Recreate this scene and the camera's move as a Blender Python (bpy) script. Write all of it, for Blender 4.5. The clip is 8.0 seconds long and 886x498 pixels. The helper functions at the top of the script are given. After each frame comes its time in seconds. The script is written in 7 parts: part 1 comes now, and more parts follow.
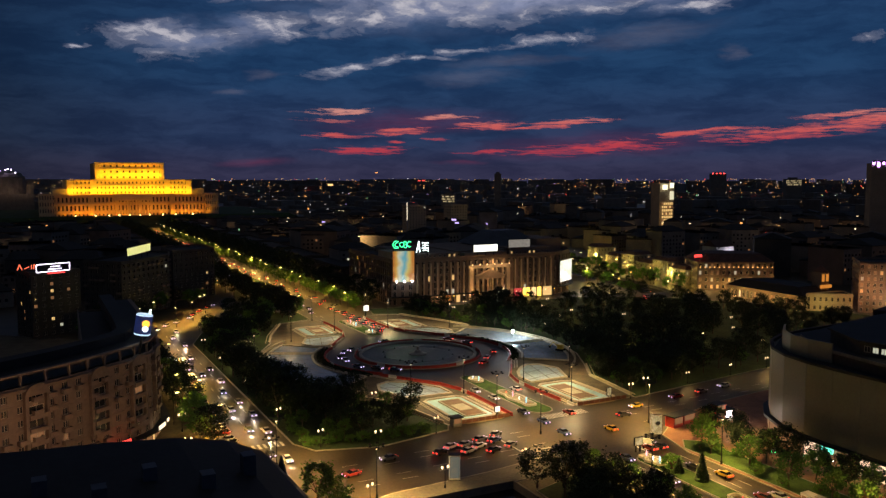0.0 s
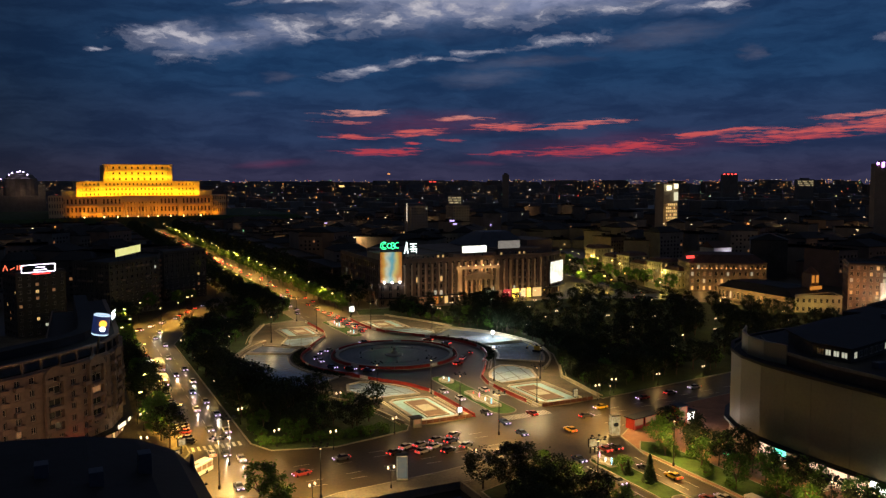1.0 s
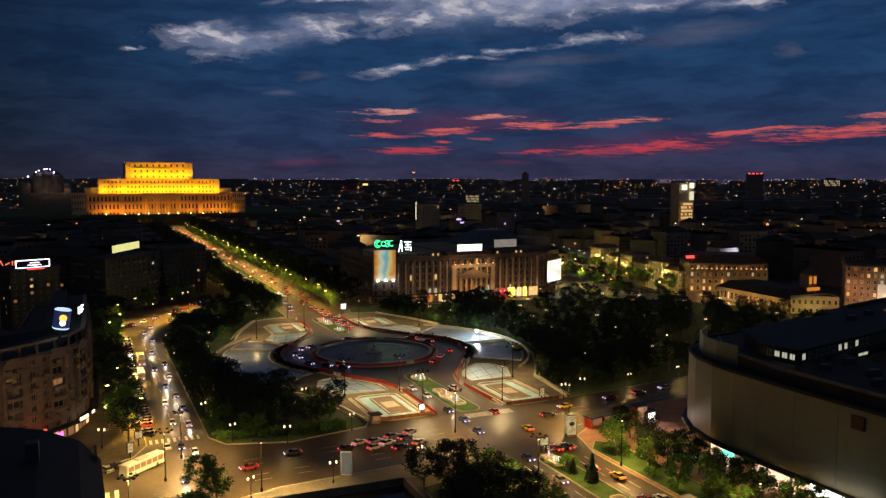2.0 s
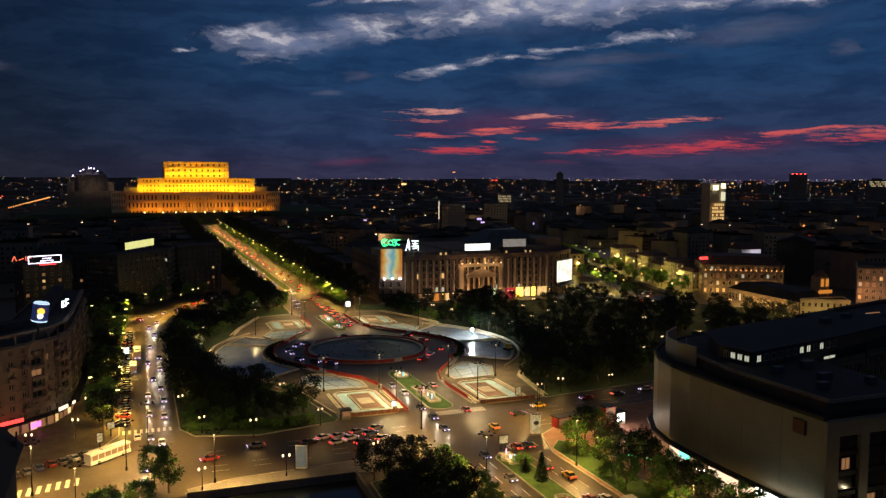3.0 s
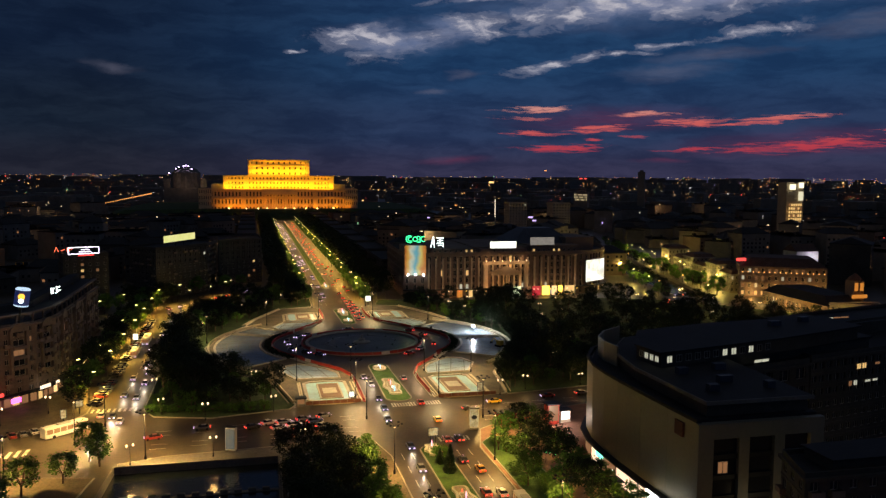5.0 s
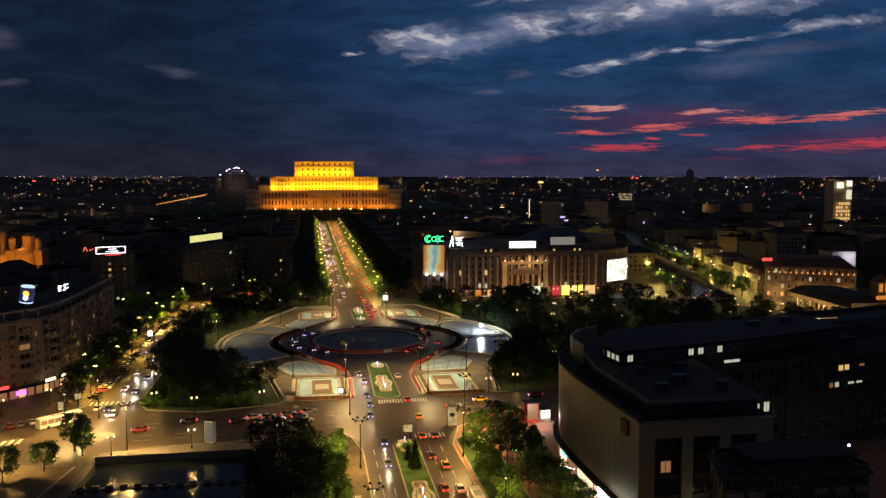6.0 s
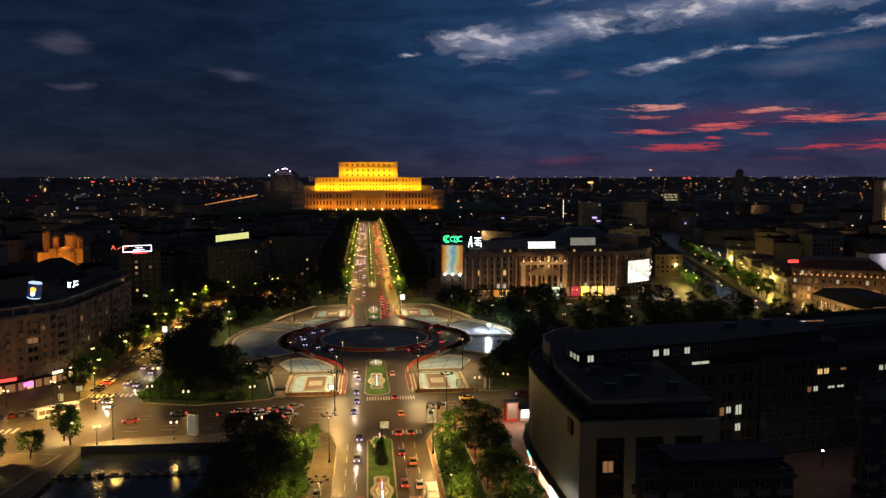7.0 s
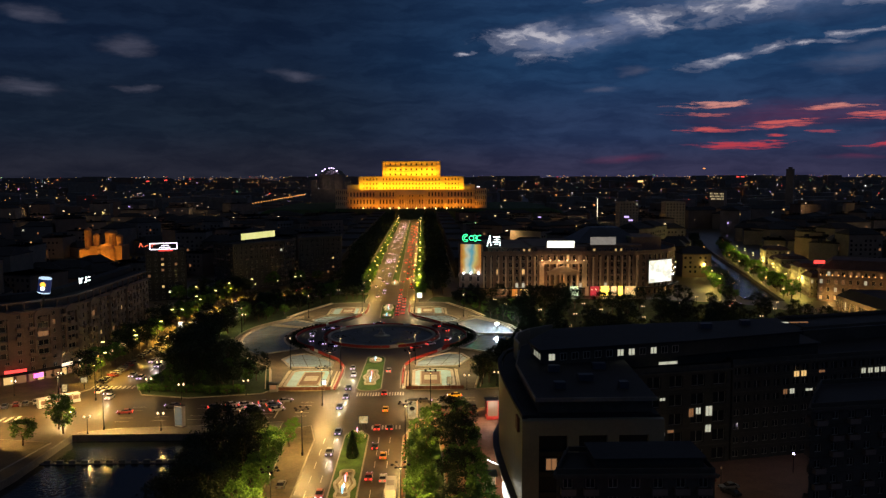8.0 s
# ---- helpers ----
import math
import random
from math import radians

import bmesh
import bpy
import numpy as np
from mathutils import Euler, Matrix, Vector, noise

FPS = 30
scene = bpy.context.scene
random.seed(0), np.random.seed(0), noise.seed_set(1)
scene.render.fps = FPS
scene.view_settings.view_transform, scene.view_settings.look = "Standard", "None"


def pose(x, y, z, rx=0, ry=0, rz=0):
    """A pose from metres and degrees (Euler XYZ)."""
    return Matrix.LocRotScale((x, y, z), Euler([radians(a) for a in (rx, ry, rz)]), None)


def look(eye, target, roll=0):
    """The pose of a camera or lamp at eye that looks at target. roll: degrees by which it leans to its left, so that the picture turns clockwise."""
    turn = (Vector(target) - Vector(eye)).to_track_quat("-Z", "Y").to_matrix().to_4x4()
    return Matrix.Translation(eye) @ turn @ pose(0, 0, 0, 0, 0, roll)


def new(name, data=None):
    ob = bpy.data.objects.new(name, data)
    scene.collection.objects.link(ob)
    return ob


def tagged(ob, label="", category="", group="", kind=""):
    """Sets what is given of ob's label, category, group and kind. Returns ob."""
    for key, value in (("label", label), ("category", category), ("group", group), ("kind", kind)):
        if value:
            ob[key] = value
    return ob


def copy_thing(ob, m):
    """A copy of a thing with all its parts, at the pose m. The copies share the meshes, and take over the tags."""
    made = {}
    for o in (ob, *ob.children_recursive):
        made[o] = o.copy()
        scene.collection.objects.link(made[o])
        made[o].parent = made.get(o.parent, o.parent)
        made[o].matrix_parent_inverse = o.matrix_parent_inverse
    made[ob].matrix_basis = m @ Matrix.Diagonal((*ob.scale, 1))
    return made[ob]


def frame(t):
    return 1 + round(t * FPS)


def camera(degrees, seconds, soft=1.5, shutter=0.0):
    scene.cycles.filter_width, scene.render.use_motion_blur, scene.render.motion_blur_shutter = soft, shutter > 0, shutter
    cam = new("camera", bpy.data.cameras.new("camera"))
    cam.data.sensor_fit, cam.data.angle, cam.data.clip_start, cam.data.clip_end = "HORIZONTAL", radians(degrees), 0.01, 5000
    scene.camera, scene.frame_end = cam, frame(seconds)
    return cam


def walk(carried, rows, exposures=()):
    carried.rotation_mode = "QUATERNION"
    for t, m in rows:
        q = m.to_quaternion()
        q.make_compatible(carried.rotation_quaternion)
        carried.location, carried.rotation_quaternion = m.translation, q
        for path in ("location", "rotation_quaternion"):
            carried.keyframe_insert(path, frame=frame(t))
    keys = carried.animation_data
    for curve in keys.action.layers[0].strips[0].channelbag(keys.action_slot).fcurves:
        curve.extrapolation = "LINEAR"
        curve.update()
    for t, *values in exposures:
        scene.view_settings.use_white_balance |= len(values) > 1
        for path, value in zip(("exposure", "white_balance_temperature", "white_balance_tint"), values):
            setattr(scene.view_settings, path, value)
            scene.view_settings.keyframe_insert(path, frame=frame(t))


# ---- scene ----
cam = camera(57.4, 8.0, soft=1.35)
# axis: y runs along the boulevard, origin at the middle of the great fountain
PATH = [
    (0, (-134.826, -286.59, 69.849), (-133.921, -284.814, 69.674), 0.0),
    (0.5, (-128.229, -290.23, 69.855), (-127.345, -288.444, 69.682), -0.1),
    (1, (-120.861, -294.253, 69.85), (-119.993, -292.46, 69.678), -0.1),
    (1.5, (-112.452, -298.74, 69.825), (-111.611, -296.934, 69.651), -0.0),
    (3, (-84.253, -313.456, 69.618), (-83.555, -311.591, 69.442), 0.2),
    (3.5, (-74.41, -318.285, 69.577), (-73.77, -316.398, 69.4), 0.3),
    (4, (-64.363, -322.826, 69.563), (-63.781, -320.92, 69.385), 0.3),
    (4.5, (-54.191, -326.937, 69.567), (-53.668, -325.015, 69.387), 0.4),
    (6, (-23.278, -337.676, 69.505), (-22.956, -335.71, 69.324), -0.0),
    (6.5, (-12.949, -340.656, 69.515), (-12.695, -338.681, 69.335), -0.1),
    (7, (-2.678, -343.061, 69.551), (-2.492, -341.077, 69.371), -0.1),
    (7.5, (7.527, -345.134, 69.602), (7.646, -343.147, 69.421), -0.2),
    (8, (17.818, -347.136, 69.639), (17.869, -345.145, 69.457), -0.2),
]
walk(cam, [(t, look(eye, target, roll)) for t, eye, target, roll in PATH])


# ---- world: dusk sky with broken cloud ----
def lin(r, g, b):
    """Linear colour from 0..255 display values."""
    out = []
    for v in (r, g, b):
        v /= 255
        out.append(v / 12.92 if v <= 0.04045 else ((v + 0.055) / 1.055) ** 2.4)
    return tuple(out)


world = bpy.data.worlds.new("dusk")
scene.world = world
world.use_nodes = True
WN, WL = world.node_tree.nodes, world.node_tree.links
WN.clear()


def wnode(kind, **values):
    n = WN.new(kind)
    for key, value in values.items():
        if key == "operation":
            n.operation = value
        elif key == "blend_type":
            n.blend_type = value
        elif key == "data_type":
            n.data_type = value
    return n


def wmath(op, a, b=None, c=None):
    n = wnode("ShaderNodeMath", operation=op)
    for i, v in enumerate((a, b, c)):
        if v is None:
            continue
        if isinstance(v, (int, float)):
            n.inputs[i].default_value = v
        else:
            WL.new(v, n.inputs[i])
    return n.outputs[0]


def wramp(fac, stops, interp="EASE"):
    n = wnode("ShaderNodeValToRGB")
    n.color_ramp.interpolation = interp
    el = n.color_ramp.elements
    while len(el) < len(stops):
        el.new(0.5)
    for e, (p, c) in zip(el, stops):
        e.position, e.color = p, (*c, 1)
    WL.new(fac, n.inputs[0])
    return n.outputs[0]


def wmix(fac, a, b, mode="MIX"):
    n = wnode("ShaderNodeMix", data_type="RGBA", blend_type=mode)
    for sock, v in ((n.inputs[0], fac), (n.inputs[6], a), (n.inputs[7], b)):
        if isinstance(v, (int, float)):
            sock.default_value = v
        elif isinstance(v, tuple):
            sock.default_value = (*v, 1)
        else:
            WL.new(v, sock)
    return n.outputs[2]


def wnoise(vec, scale, detail, rough=0.55, stretch=(1, 1, 1), shift=(0, 0, 0)):
    m = wnode("ShaderNodeMapping")
    m.inputs["Scale"].default_value = stretch
    m.inputs["Location"].default_value = shift
    WL.new(vec, m.inputs[0])
    n = wnode("ShaderNodeTexNoise")
    n.inputs["Scale"].default_value, n.inputs["Detail"].default_value, n.inputs["Roughness"].default_value = scale, detail, rough
    WL.new(m.outputs[0], n.inputs["Vector"])
    return n


coords = wnode("ShaderNodeTexCoord")
sep = wnode("ShaderNodeSeparateXYZ")
WL.new(coords.outputs["Generated"], sep.inputs[0])
azim = wmath("MULTIPLY", wmath("ARCTAN2", sep.outputs[0], sep.outputs[1]), 57.2958)
elev = wmath("MULTIPLY", wmath("ARCSINE", sep.outputs[2]), 57.2958)
flat = wnode("ShaderNodeCombineXYZ")
WL.new(azim, flat.inputs[0]), WL.new(elev, flat.inputs[1])
SKYV = flat.outputs[0]
# ragged edges: the plane of the sky is warped by two noises
w1 = wnoise(SKYV, 0.35, 5, 0.6, (0.6, 1.6, 1))
sub = wnode("ShaderNodeVectorMath", operation="SUBTRACT")
WL.new(w1.outputs["Color"], sub.inputs[0])
sub.inputs[1].default_value = (0.5, 0.5, 0.5)
mul = wnode("ShaderNodeVectorMath", operation="MULTIPLY")
WL.new(sub.outputs[0], mul.inputs[0])
mul.inputs[1].default_value = (5.0, 1.7, 0)
add = wnode("ShaderNodeVectorMath", operation="ADD")
WL.new(SKYV, add.inputs[0]), WL.new(mul.outputs[0], add.inputs[1])
WARP = add.outputs[0]
GRAIN = wnoise(WARP, 0.55, 7, 0.62, (0.35, 1.5, 1), (3, 1, 0)).outputs[0]
FINE = wnoise(SKYV, 1.3, 8, 0.65, (0.3, 2.2, 1), (9, 4, 0)).outputs[0]


mul2 = wnode("ShaderNodeVectorMath", operation="MULTIPLY")
WL.new(sub.outputs[0], mul2.inputs[0])
mul2.inputs[1].default_value = (4.0, 0.7, 0)
add2 = wnode("ShaderNodeVectorMath", operation="ADD")
WL.new(SKYV, add2.inputs[0]), WL.new(mul2.outputs[0], add2.inputs[1])
EVEN = add2.outputs[0]
STREAK = wnoise(EVEN, 1.5, 9, 0.66, (0.32, 3.6, 1), (5, 2, 0)).outputs[0]
WISP = wnoise(WARP, 0.5, 10, 0.62, (0.75, 1.9, 1), (1, 7, 0)).outputs[0]
PUFF = wnoise(EVEN, 0.30, 6, 0.6, (0.6, 1.5, 1), (4, 3, 0)).outputs[0]


def cloud(u, v, a, b, turn=0.0, soft=0.75, hard=0.0, warped=True):
    """Density of one cloud patch: centre, half-length and half-height in degrees of the sky."""
    m = wnode("ShaderNodeMapping")
    m.vector_type = "TEXTURE"
    m.inputs["Location"].default_value = (u, v, 0)
    m.inputs["Rotation"].default_value = (0, 0, radians(turn))
    m.inputs["Scale"].default_value = (a, b, 1)
    WL.new(WARP if warped else EVEN, m.inputs[0])
    ln = wnode("ShaderNodeVectorMath", operation="LENGTH")
    WL.new(m.outputs[0], ln.inputs[0])
    r = wnode("ShaderNodeMapRange")
    r.interpolation_type = "SMOOTHSTEP"
    r.inputs[1].default_value, r.inputs[2].default_value = 1.0, 1.0 - soft
    WL.new(ln.outputs["Value"], r.inputs[0])
    return r.outputs[0]


def total(parts):
    out = parts[0]
    for p in parts[1:]:
        out = wmath("MAXIMUM", out, p)
    return out


e01 = wmath("MULTIPLY_ADD", elev, 1 / 30.0, 0.1)
side = wmath("MULTIPLY_ADD", azim, 1 / 80.0, 0.36)
blue = wramp(e01, [(0.0, lin(38, 35, 52)), (0.11, lin(47, 47, 73)), (0.2, lin(36, 51, 83)), (0.36, lin(28, 56, 92)), (0.55, lin(30, 56, 92)), (0.8, lin(32, 46, 76)), (1.0, lin(46, 50, 60))])
dusk = wramp(e01, [(0.0, lin(22, 21, 27)), (0.11, lin(32, 34, 47)), (0.22, lin(22, 32, 48)), (0.4, lin(18, 31, 53)), (0.6, lin(14, 26, 46)), (0.8, lin(22, 32, 54)), (1.0, lin(46, 50, 60))])
sky = wmix(wramp(side, [(0.22, (0, 0, 0)), (0.55, (1, 1, 1))]), dusk, blue)
sky = wmix(1.0, sky, wramp(GRAIN, [(0.33, (0.78, 0.80, 0.84)), (0.68, (1.4, 1.34, 1.24))]), "MULTIPLY")
# pale lavender gaps high up, where the last daylight comes through
PALE = [(9.9, 8.50, 4.6, 0.88, 6), (8.3, 9.30, 5.2, 1.36, 4), (15.2, 10.20, 4.4, 1.36, 5), (21.4, 10.90, 6.0, 1.60, 6), (26.1, 11.60, 7.6, 2.00, 0), (33.9, 10.90, 5.2, 0.96, 10),
        (33.5, 9.40, 4.8, 0.56, 6), (43.9, 11.50, 6.0, 0.72, 2), (38.4, 11.50, 5.2, 0.80, 4), (20.8, 7.60, 4.2, 0.68, 11), (25.3, 8.20, 3.2, 0.32, 2), (54.8, 8.50, 2.2, 0.48, 3)]
WISPS = [(28.6, 8.80, 2.4, 0.36, 4), (3.0, 8.50, 1.1, 0.28, 3), (18.3, 12.00, 8.0, 0.56, 0), (26.1, 14.30, 10.4, 2.40, 0), (39.1, 14.30, 12.0, 2.40, 0)]
pale = total([cloud(u, v, a * 1.2, b * 1.05, turn, 0.95) for u, v, a, b, turn in PALE + WISPS])
FAINT = [(14.8, 7.00, 2.2, 0.40, -3), (12.2, 5.90, 2.0, 0.28, 4), (46.4, 8.20, 1.0, 0.56, 0), (28.4, 6.90, 4.8, 0.80, 3), (41.1, 9.60, 6.4, 0.96, 5), (31.6, 8.00, 6.0, 0.64, 4),
         (-19.5, 8.3, 2.2, 0.7, 0), (-25.7, 5.7, 3.0, 0.6, -4), (-18.5, 5.8, 1.6, 0.35, 0), (-8.4, 6.9, 2.6, 0.55, -5), (-25, 10, 2.5, 0.6, 0)]
faint = total([cloud(*c, 0.95) for c in FAINT])
haze = total([cloud(28, 13.0, 17, 3.8, 3, 0.98), cloud(41, 12.6, 12, 2.2, 3, 0.98), cloud(11, 9.6, 7, 1.6, 6, 0.98)])
sky = wmix(wmath("MULTIPLY", haze, wramp(PUFF, [(0.32, (0.12, 0.12, 0.12)), (0.62, (1, 1, 1))])), sky, lin(116, 128, 162))
gap = total([cloud(27.6, 12.6, 8.0, 2.4, 2, 0.9), cloud(34.0, 12.8, 8.0, 2.2, 4, 0.9), cloud(21, 12.4, 5, 1.2, 2, 0.9)])
sky = wmix(wmath("MULTIPLY", gap, wramp(WISP, [(0.3, (0.2, 0.2, 0.2)), (0.56, (0.95, 0.95, 0.95))])), sky, lin(158, 162, 190))
pale_fac = wmath("MULTIPLY", wramp(pale, [(0.0, (0, 0, 0)), (0.3, (1, 1, 1))]), wramp(wmath("MULTIPLY_ADD", wmath("SUBTRACT", WISP, 0.5), 2.9, wmath("MULTIPLY", pale, 0.82)), [(0.22, (0, 0, 0)), (0.55, (0.34, 0.34, 0.34)), (1.0, (0.95, 0.95, 0.95))]))
sky = wmix(pale_fac, sky, wramp(wmath("MULTIPLY_ADD", pale, 0.25, wmath("MULTIPLY", WISP, 0.8)), [(0.36, lin(70, 80, 110)), (0.56, lin(126, 130, 152)), (0.78, lin(194, 190, 198))]))
sky = wmix(wmath("MULTIPLY", wmath("MULTIPLY", faint, FINE), 0.5), sky, lin(112, 110, 128))
# streaks still lit red from under the horizon
EMBER = [(19.8, 4.60, 4.0, 0.36, 2), (18.8, 4.00, 2.8, 0.20, 0), (19.7, 3.00, 3.8, 0.32, 2), (24.3, 3.30, 3.4, 0.48, 3), (27.6, 4.30, 3.8, 0.24, 1), (30.2, 3.70, 3.8, 0.48, 2), (36.3, 3.80, 4.4, 0.40, 3),
         (33.2, 3.50, 3.6, 0.24, 0), (21.5, 1.90, 4.8, 0.48, 1), (23.5, 2.50, 1.4, 0.20, 0), (26.6, 2.70, 1.6, 0.16, 0), (37.5, 2.10, 8.0, 0.72, 3), (30.0, 1.90, 3.0, 0.24, 2)]
EMBER_EAST = [(44.2, 3.00, 3.8, 0.32, 1), (50.1, 2.90, 7.2, 0.68, 5), (52.7, 4.00, 4.4, 0.36, 5), (54.8, 3.60, 4.8, 0.88, 8), (46.3, 3.20, 2.8, 0.20, 2)]
glow = total([cloud(*c, 0.95, warped=False) for c in EMBER + EMBER_EAST])
ember = total([cloud(13.9, 1.10, 3.8, 0.36, 2, 0.95, warped=False), cloud(28.4, 1.10, 2.4, 0.28, 0, 0.95, warped=False), cloud(25, 3.9, 9, 1.2, 2, 0.98, warped=False), cloud(38, 2.3, 12, 1.3, 2, 0.98, warped=False)])
sky = wmix(wmath("MULTIPLY", wmath("MULTIPLY", ember, STREAK), 0.55), sky, lin(120, 50, 78))
glow_fac = wmath("MULTIPLY", wramp(glow, [(0.0, (0, 0, 0)), (0.3, (1, 1, 1))]), wramp(wmath("MULTIPLY_ADD", wmath("SUBTRACT", STREAK, 0.5), 4.2, wmath("MULTIPLY", glow, 0.95)), [(0.25, (0, 0, 0)), (0.65, (0.45, 0.45, 0.45)), (1.0, (0.92, 0.92, 0.92))]))
red = wramp(wmath("MULTIPLY_ADD", elev, 0.2, 0.0), [(0.15, lin(120, 40, 62)), (0.42, lin(184, 62, 74)), (0.7, lin(204, 94, 90)), (0.95, lin(206, 140, 130))])
sky = wmix(glow_fac, sky, red)
below = wmath("LESS_THAN", elev, -0.4)
sky = wmix(below, sky, lin(16, 15, 20))
bg = wnode("ShaderNodeBackground")
WL.new(sky, bg.inputs[0])
bg.inputs[1].default_value = 1.0
wout = wnode("ShaderNodeOutputWorld")
WL.new(bg.outputs[0], wout.inputs[0])
scene.view_settings.exposure = 0.0


# ---- materials ----
def material(name, color, rough=0.8, metal=0.0, spread=0.25, scale=0.6, bump=0.15, fine=6.0, spec=0.4, emit=None, power=0.0, vary=0.0, tint2=None):
    """A procedural surface: base colour with stains at a large and a small scale, and fine relief."""
    m = bpy.data.materials.new(name)
    m.use_nodes = True
    nt = m.node_tree
    N, L = nt.nodes, nt.links
    b = N["Principled BSDF"]
    b.inputs["Roughness"].default_value, b.inputs["Metallic"].default_value = rough, metal
    b.inputs["Specular IOR Level"].default_value = spec
    if spread <= 0:
        b.inputs["Base Color"].default_value = (*color, 1)
    else:
        tc = N.new("ShaderNodeTexCoord")
        n1, n2 = N.new("ShaderNodeTexNoise"), N.new("ShaderNodeTexNoise")
        n1.inputs["Scale"].default_value, n1.inputs["Detail"].default_value = scale, 4
        n2.inputs["Scale"].default_value, n2.inputs["Detail"].default_value = fine * scale, 3
        L.new(tc.outputs["Object"], n1.inputs["Vector"]), L.new(tc.outputs["Object"], n2.inputs["Vector"])
        mixn = N.new("ShaderNodeMath")
        mixn.operation = "MULTIPLY_ADD"
        mixn.inputs[1].default_value = 0.45
        L.new(n2.outputs[0], mixn.inputs[0])
        half = N.new("ShaderNodeMath")
        half.operation = "MULTIPLY"
        half.inputs[1].default_value = 0.55
        L.new(n1.outputs[0], half.inputs[0])
        L.new(half.outputs[0], mixn.inputs[2])
        r = N.new("ShaderNodeValToRGB")
        lo = tint2 or tuple(c * (1 - spread) for c in color)
        hi = tuple(min(1.0, c * (1 + spread)) for c in color)
        r.color_ramp.elements[0].position, r.color_ramp.elements[0].color = 0.33, (*lo, 1)
        r.color_ramp.elements[1].position, r.color_ramp.elements[1].color = 0.67, (*hi, 1)
        L.new(mixn.outputs[0], r.inputs[0])
        col = r.outputs[0]
        if vary > 0:
            oi = N.new("ShaderNodeObjectInfo")
            mr = N.new("ShaderNodeMapRange")
            mr.inputs[3].default_value, mr.inputs[4].default_value = 1 - vary, 1 + vary
            L.new(oi.outputs["Random"], mr.inputs[0])
            mx = N.new("ShaderNodeVectorMath")
            mx.operation = "SCALE"
            L.new(col, mx.inputs[0]), L.new(mr.outputs[0], mx.inputs["Scale"])
            col = mx.outputs[0]
        L.new(col, b.inputs["Base Color"])
        if bump > 0:
            bp = N.new("ShaderNodeBump")
            bp.inputs["Strength"].default_value, bp.inputs["Distance"].default_value = bump, 0.05
            L.new(n2.outputs[0], bp.inputs["Height"]), L.new(bp.outputs[0], b.inputs["Normal"])
    if emit:
        b.inputs["Emission Color"].default_value, b.inputs["Emission Strength"].default_value = (*emit, 1), power
    return m


def lamp_mat(name, color, power, sampled=False):
    """A surface that gives off light."""
    m = material(name, (0.05, 0.05, 0.05), 0.4, spread=0, emit=color, power=power)
    m.cycles.emission_sampling = "FRONT" if sampled else "NONE"
    return m


ASPHALT = material("asphalt", (0.066, 0.052, 0.033), 0.45, spread=0.45, scale=0.09, fine=14, bump=0.1, spec=0.4)
PAVING = material("paving", (0.12, 0.096, 0.058), 0.8, spread=0.45, scale=0.2, fine=9, bump=0.2)
PAVING_RED = material("red_paving", (0.30, 0.15, 0.10), 0.75, spread=0.3, scale=0.25, fine=9, bump=0.2)
KERB = material("kerb_stone", (0.36, 0.33, 0.28), 0.8, spread=0.2, scale=0.5)
STONE = material("pale_stone", (0.46, 0.41, 0.33), 0.75, spread=0.22, scale=0.3, fine=8)
STONE_Y = material("sand_stone", (0.52, 0.45, 0.30), 0.75, spread=0.22, scale=0.3, fine=8)
MARK = material("road_paint", (0.62, 0.60, 0.55), 0.6, spread=0.35, scale=0.9, bump=0)
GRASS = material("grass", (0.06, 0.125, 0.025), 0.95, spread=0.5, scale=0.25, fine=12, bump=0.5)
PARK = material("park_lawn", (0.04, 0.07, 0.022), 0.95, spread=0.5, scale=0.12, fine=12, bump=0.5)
# one foliage in two tones: lamplight and night shade are in the colour
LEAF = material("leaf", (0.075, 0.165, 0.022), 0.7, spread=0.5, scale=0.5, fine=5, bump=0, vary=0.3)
LEAF_SHADE = material("shaded_leaf", (0.02, 0.036, 0.011), 0.75, spread=0.5, scale=0.5, fine=5, bump=0, vary=0.3)
CONIFER = material("conifer_needles", (0.03, 0.065, 0.025), 0.8, spread=0.4, scale=0.8, bump=0)
BARK = material("bark", (0.13, 0.10, 0.075), 0.9, spread=0.3, scale=2.0)
POOL_BLUE = material("pool_floor", (0.27, 0.31, 0.36), 0.2, spread=0.3, scale=0.12, fine=10, bump=0.02, spec=0.6)
POOL_DARK = material("great_pool_floor", (0.125, 0.12, 0.11), 0.42, spread=0.45, scale=0.10, fine=10, bump=0.03, spec=0.3)
POOL_PALE = material("pale_pool_tile", (0.38, 0.62, 0.68), 0.5, spread=0.2, scale=0.2, fine=8)
BROWN_TILE = material("brown_tile", (0.21, 0.125, 0.075), 0.7, spread=0.25, scale=0.4)
CREAM_TILE = material("cream_tile", (0.52, 0.48, 0.36), 0.7, spread=0.2, scale=0.4)
RED_PLASTIC = material("red_barrier", (0.46, 0.05, 0.035), 0.5, spread=0.3, scale=0.5, bump=0)
WHITE_PLASTIC = material("white_barrier", (0.70, 0.66, 0.60), 0.5, spread=0.2, scale=0.5, bump=0)
PLASTER = material("plaster", (0.22, 0.162, 0.125), 0.85, spread=0.22, scale=0.12, fine=10, vary=0.1)
PLASTER_GREY = material("grey_plaster", (0.24, 0.205, 0.165), 0.85, spread=0.25, scale=0.1, fine=10, vary=0.2)
PLASTER_WARM = material("warm_plaster", (0.44, 0.36, 0.26), 0.85, spread=0.2, scale=0.12, fine=10)
# near-black plaster tone, varied a little from object to object
PLASTER_DARK = material("dark_plaster", (0.085, 0.075, 0.06), 0.9, spread=0.3, scale=0.1, fine=10, vary=0.2)
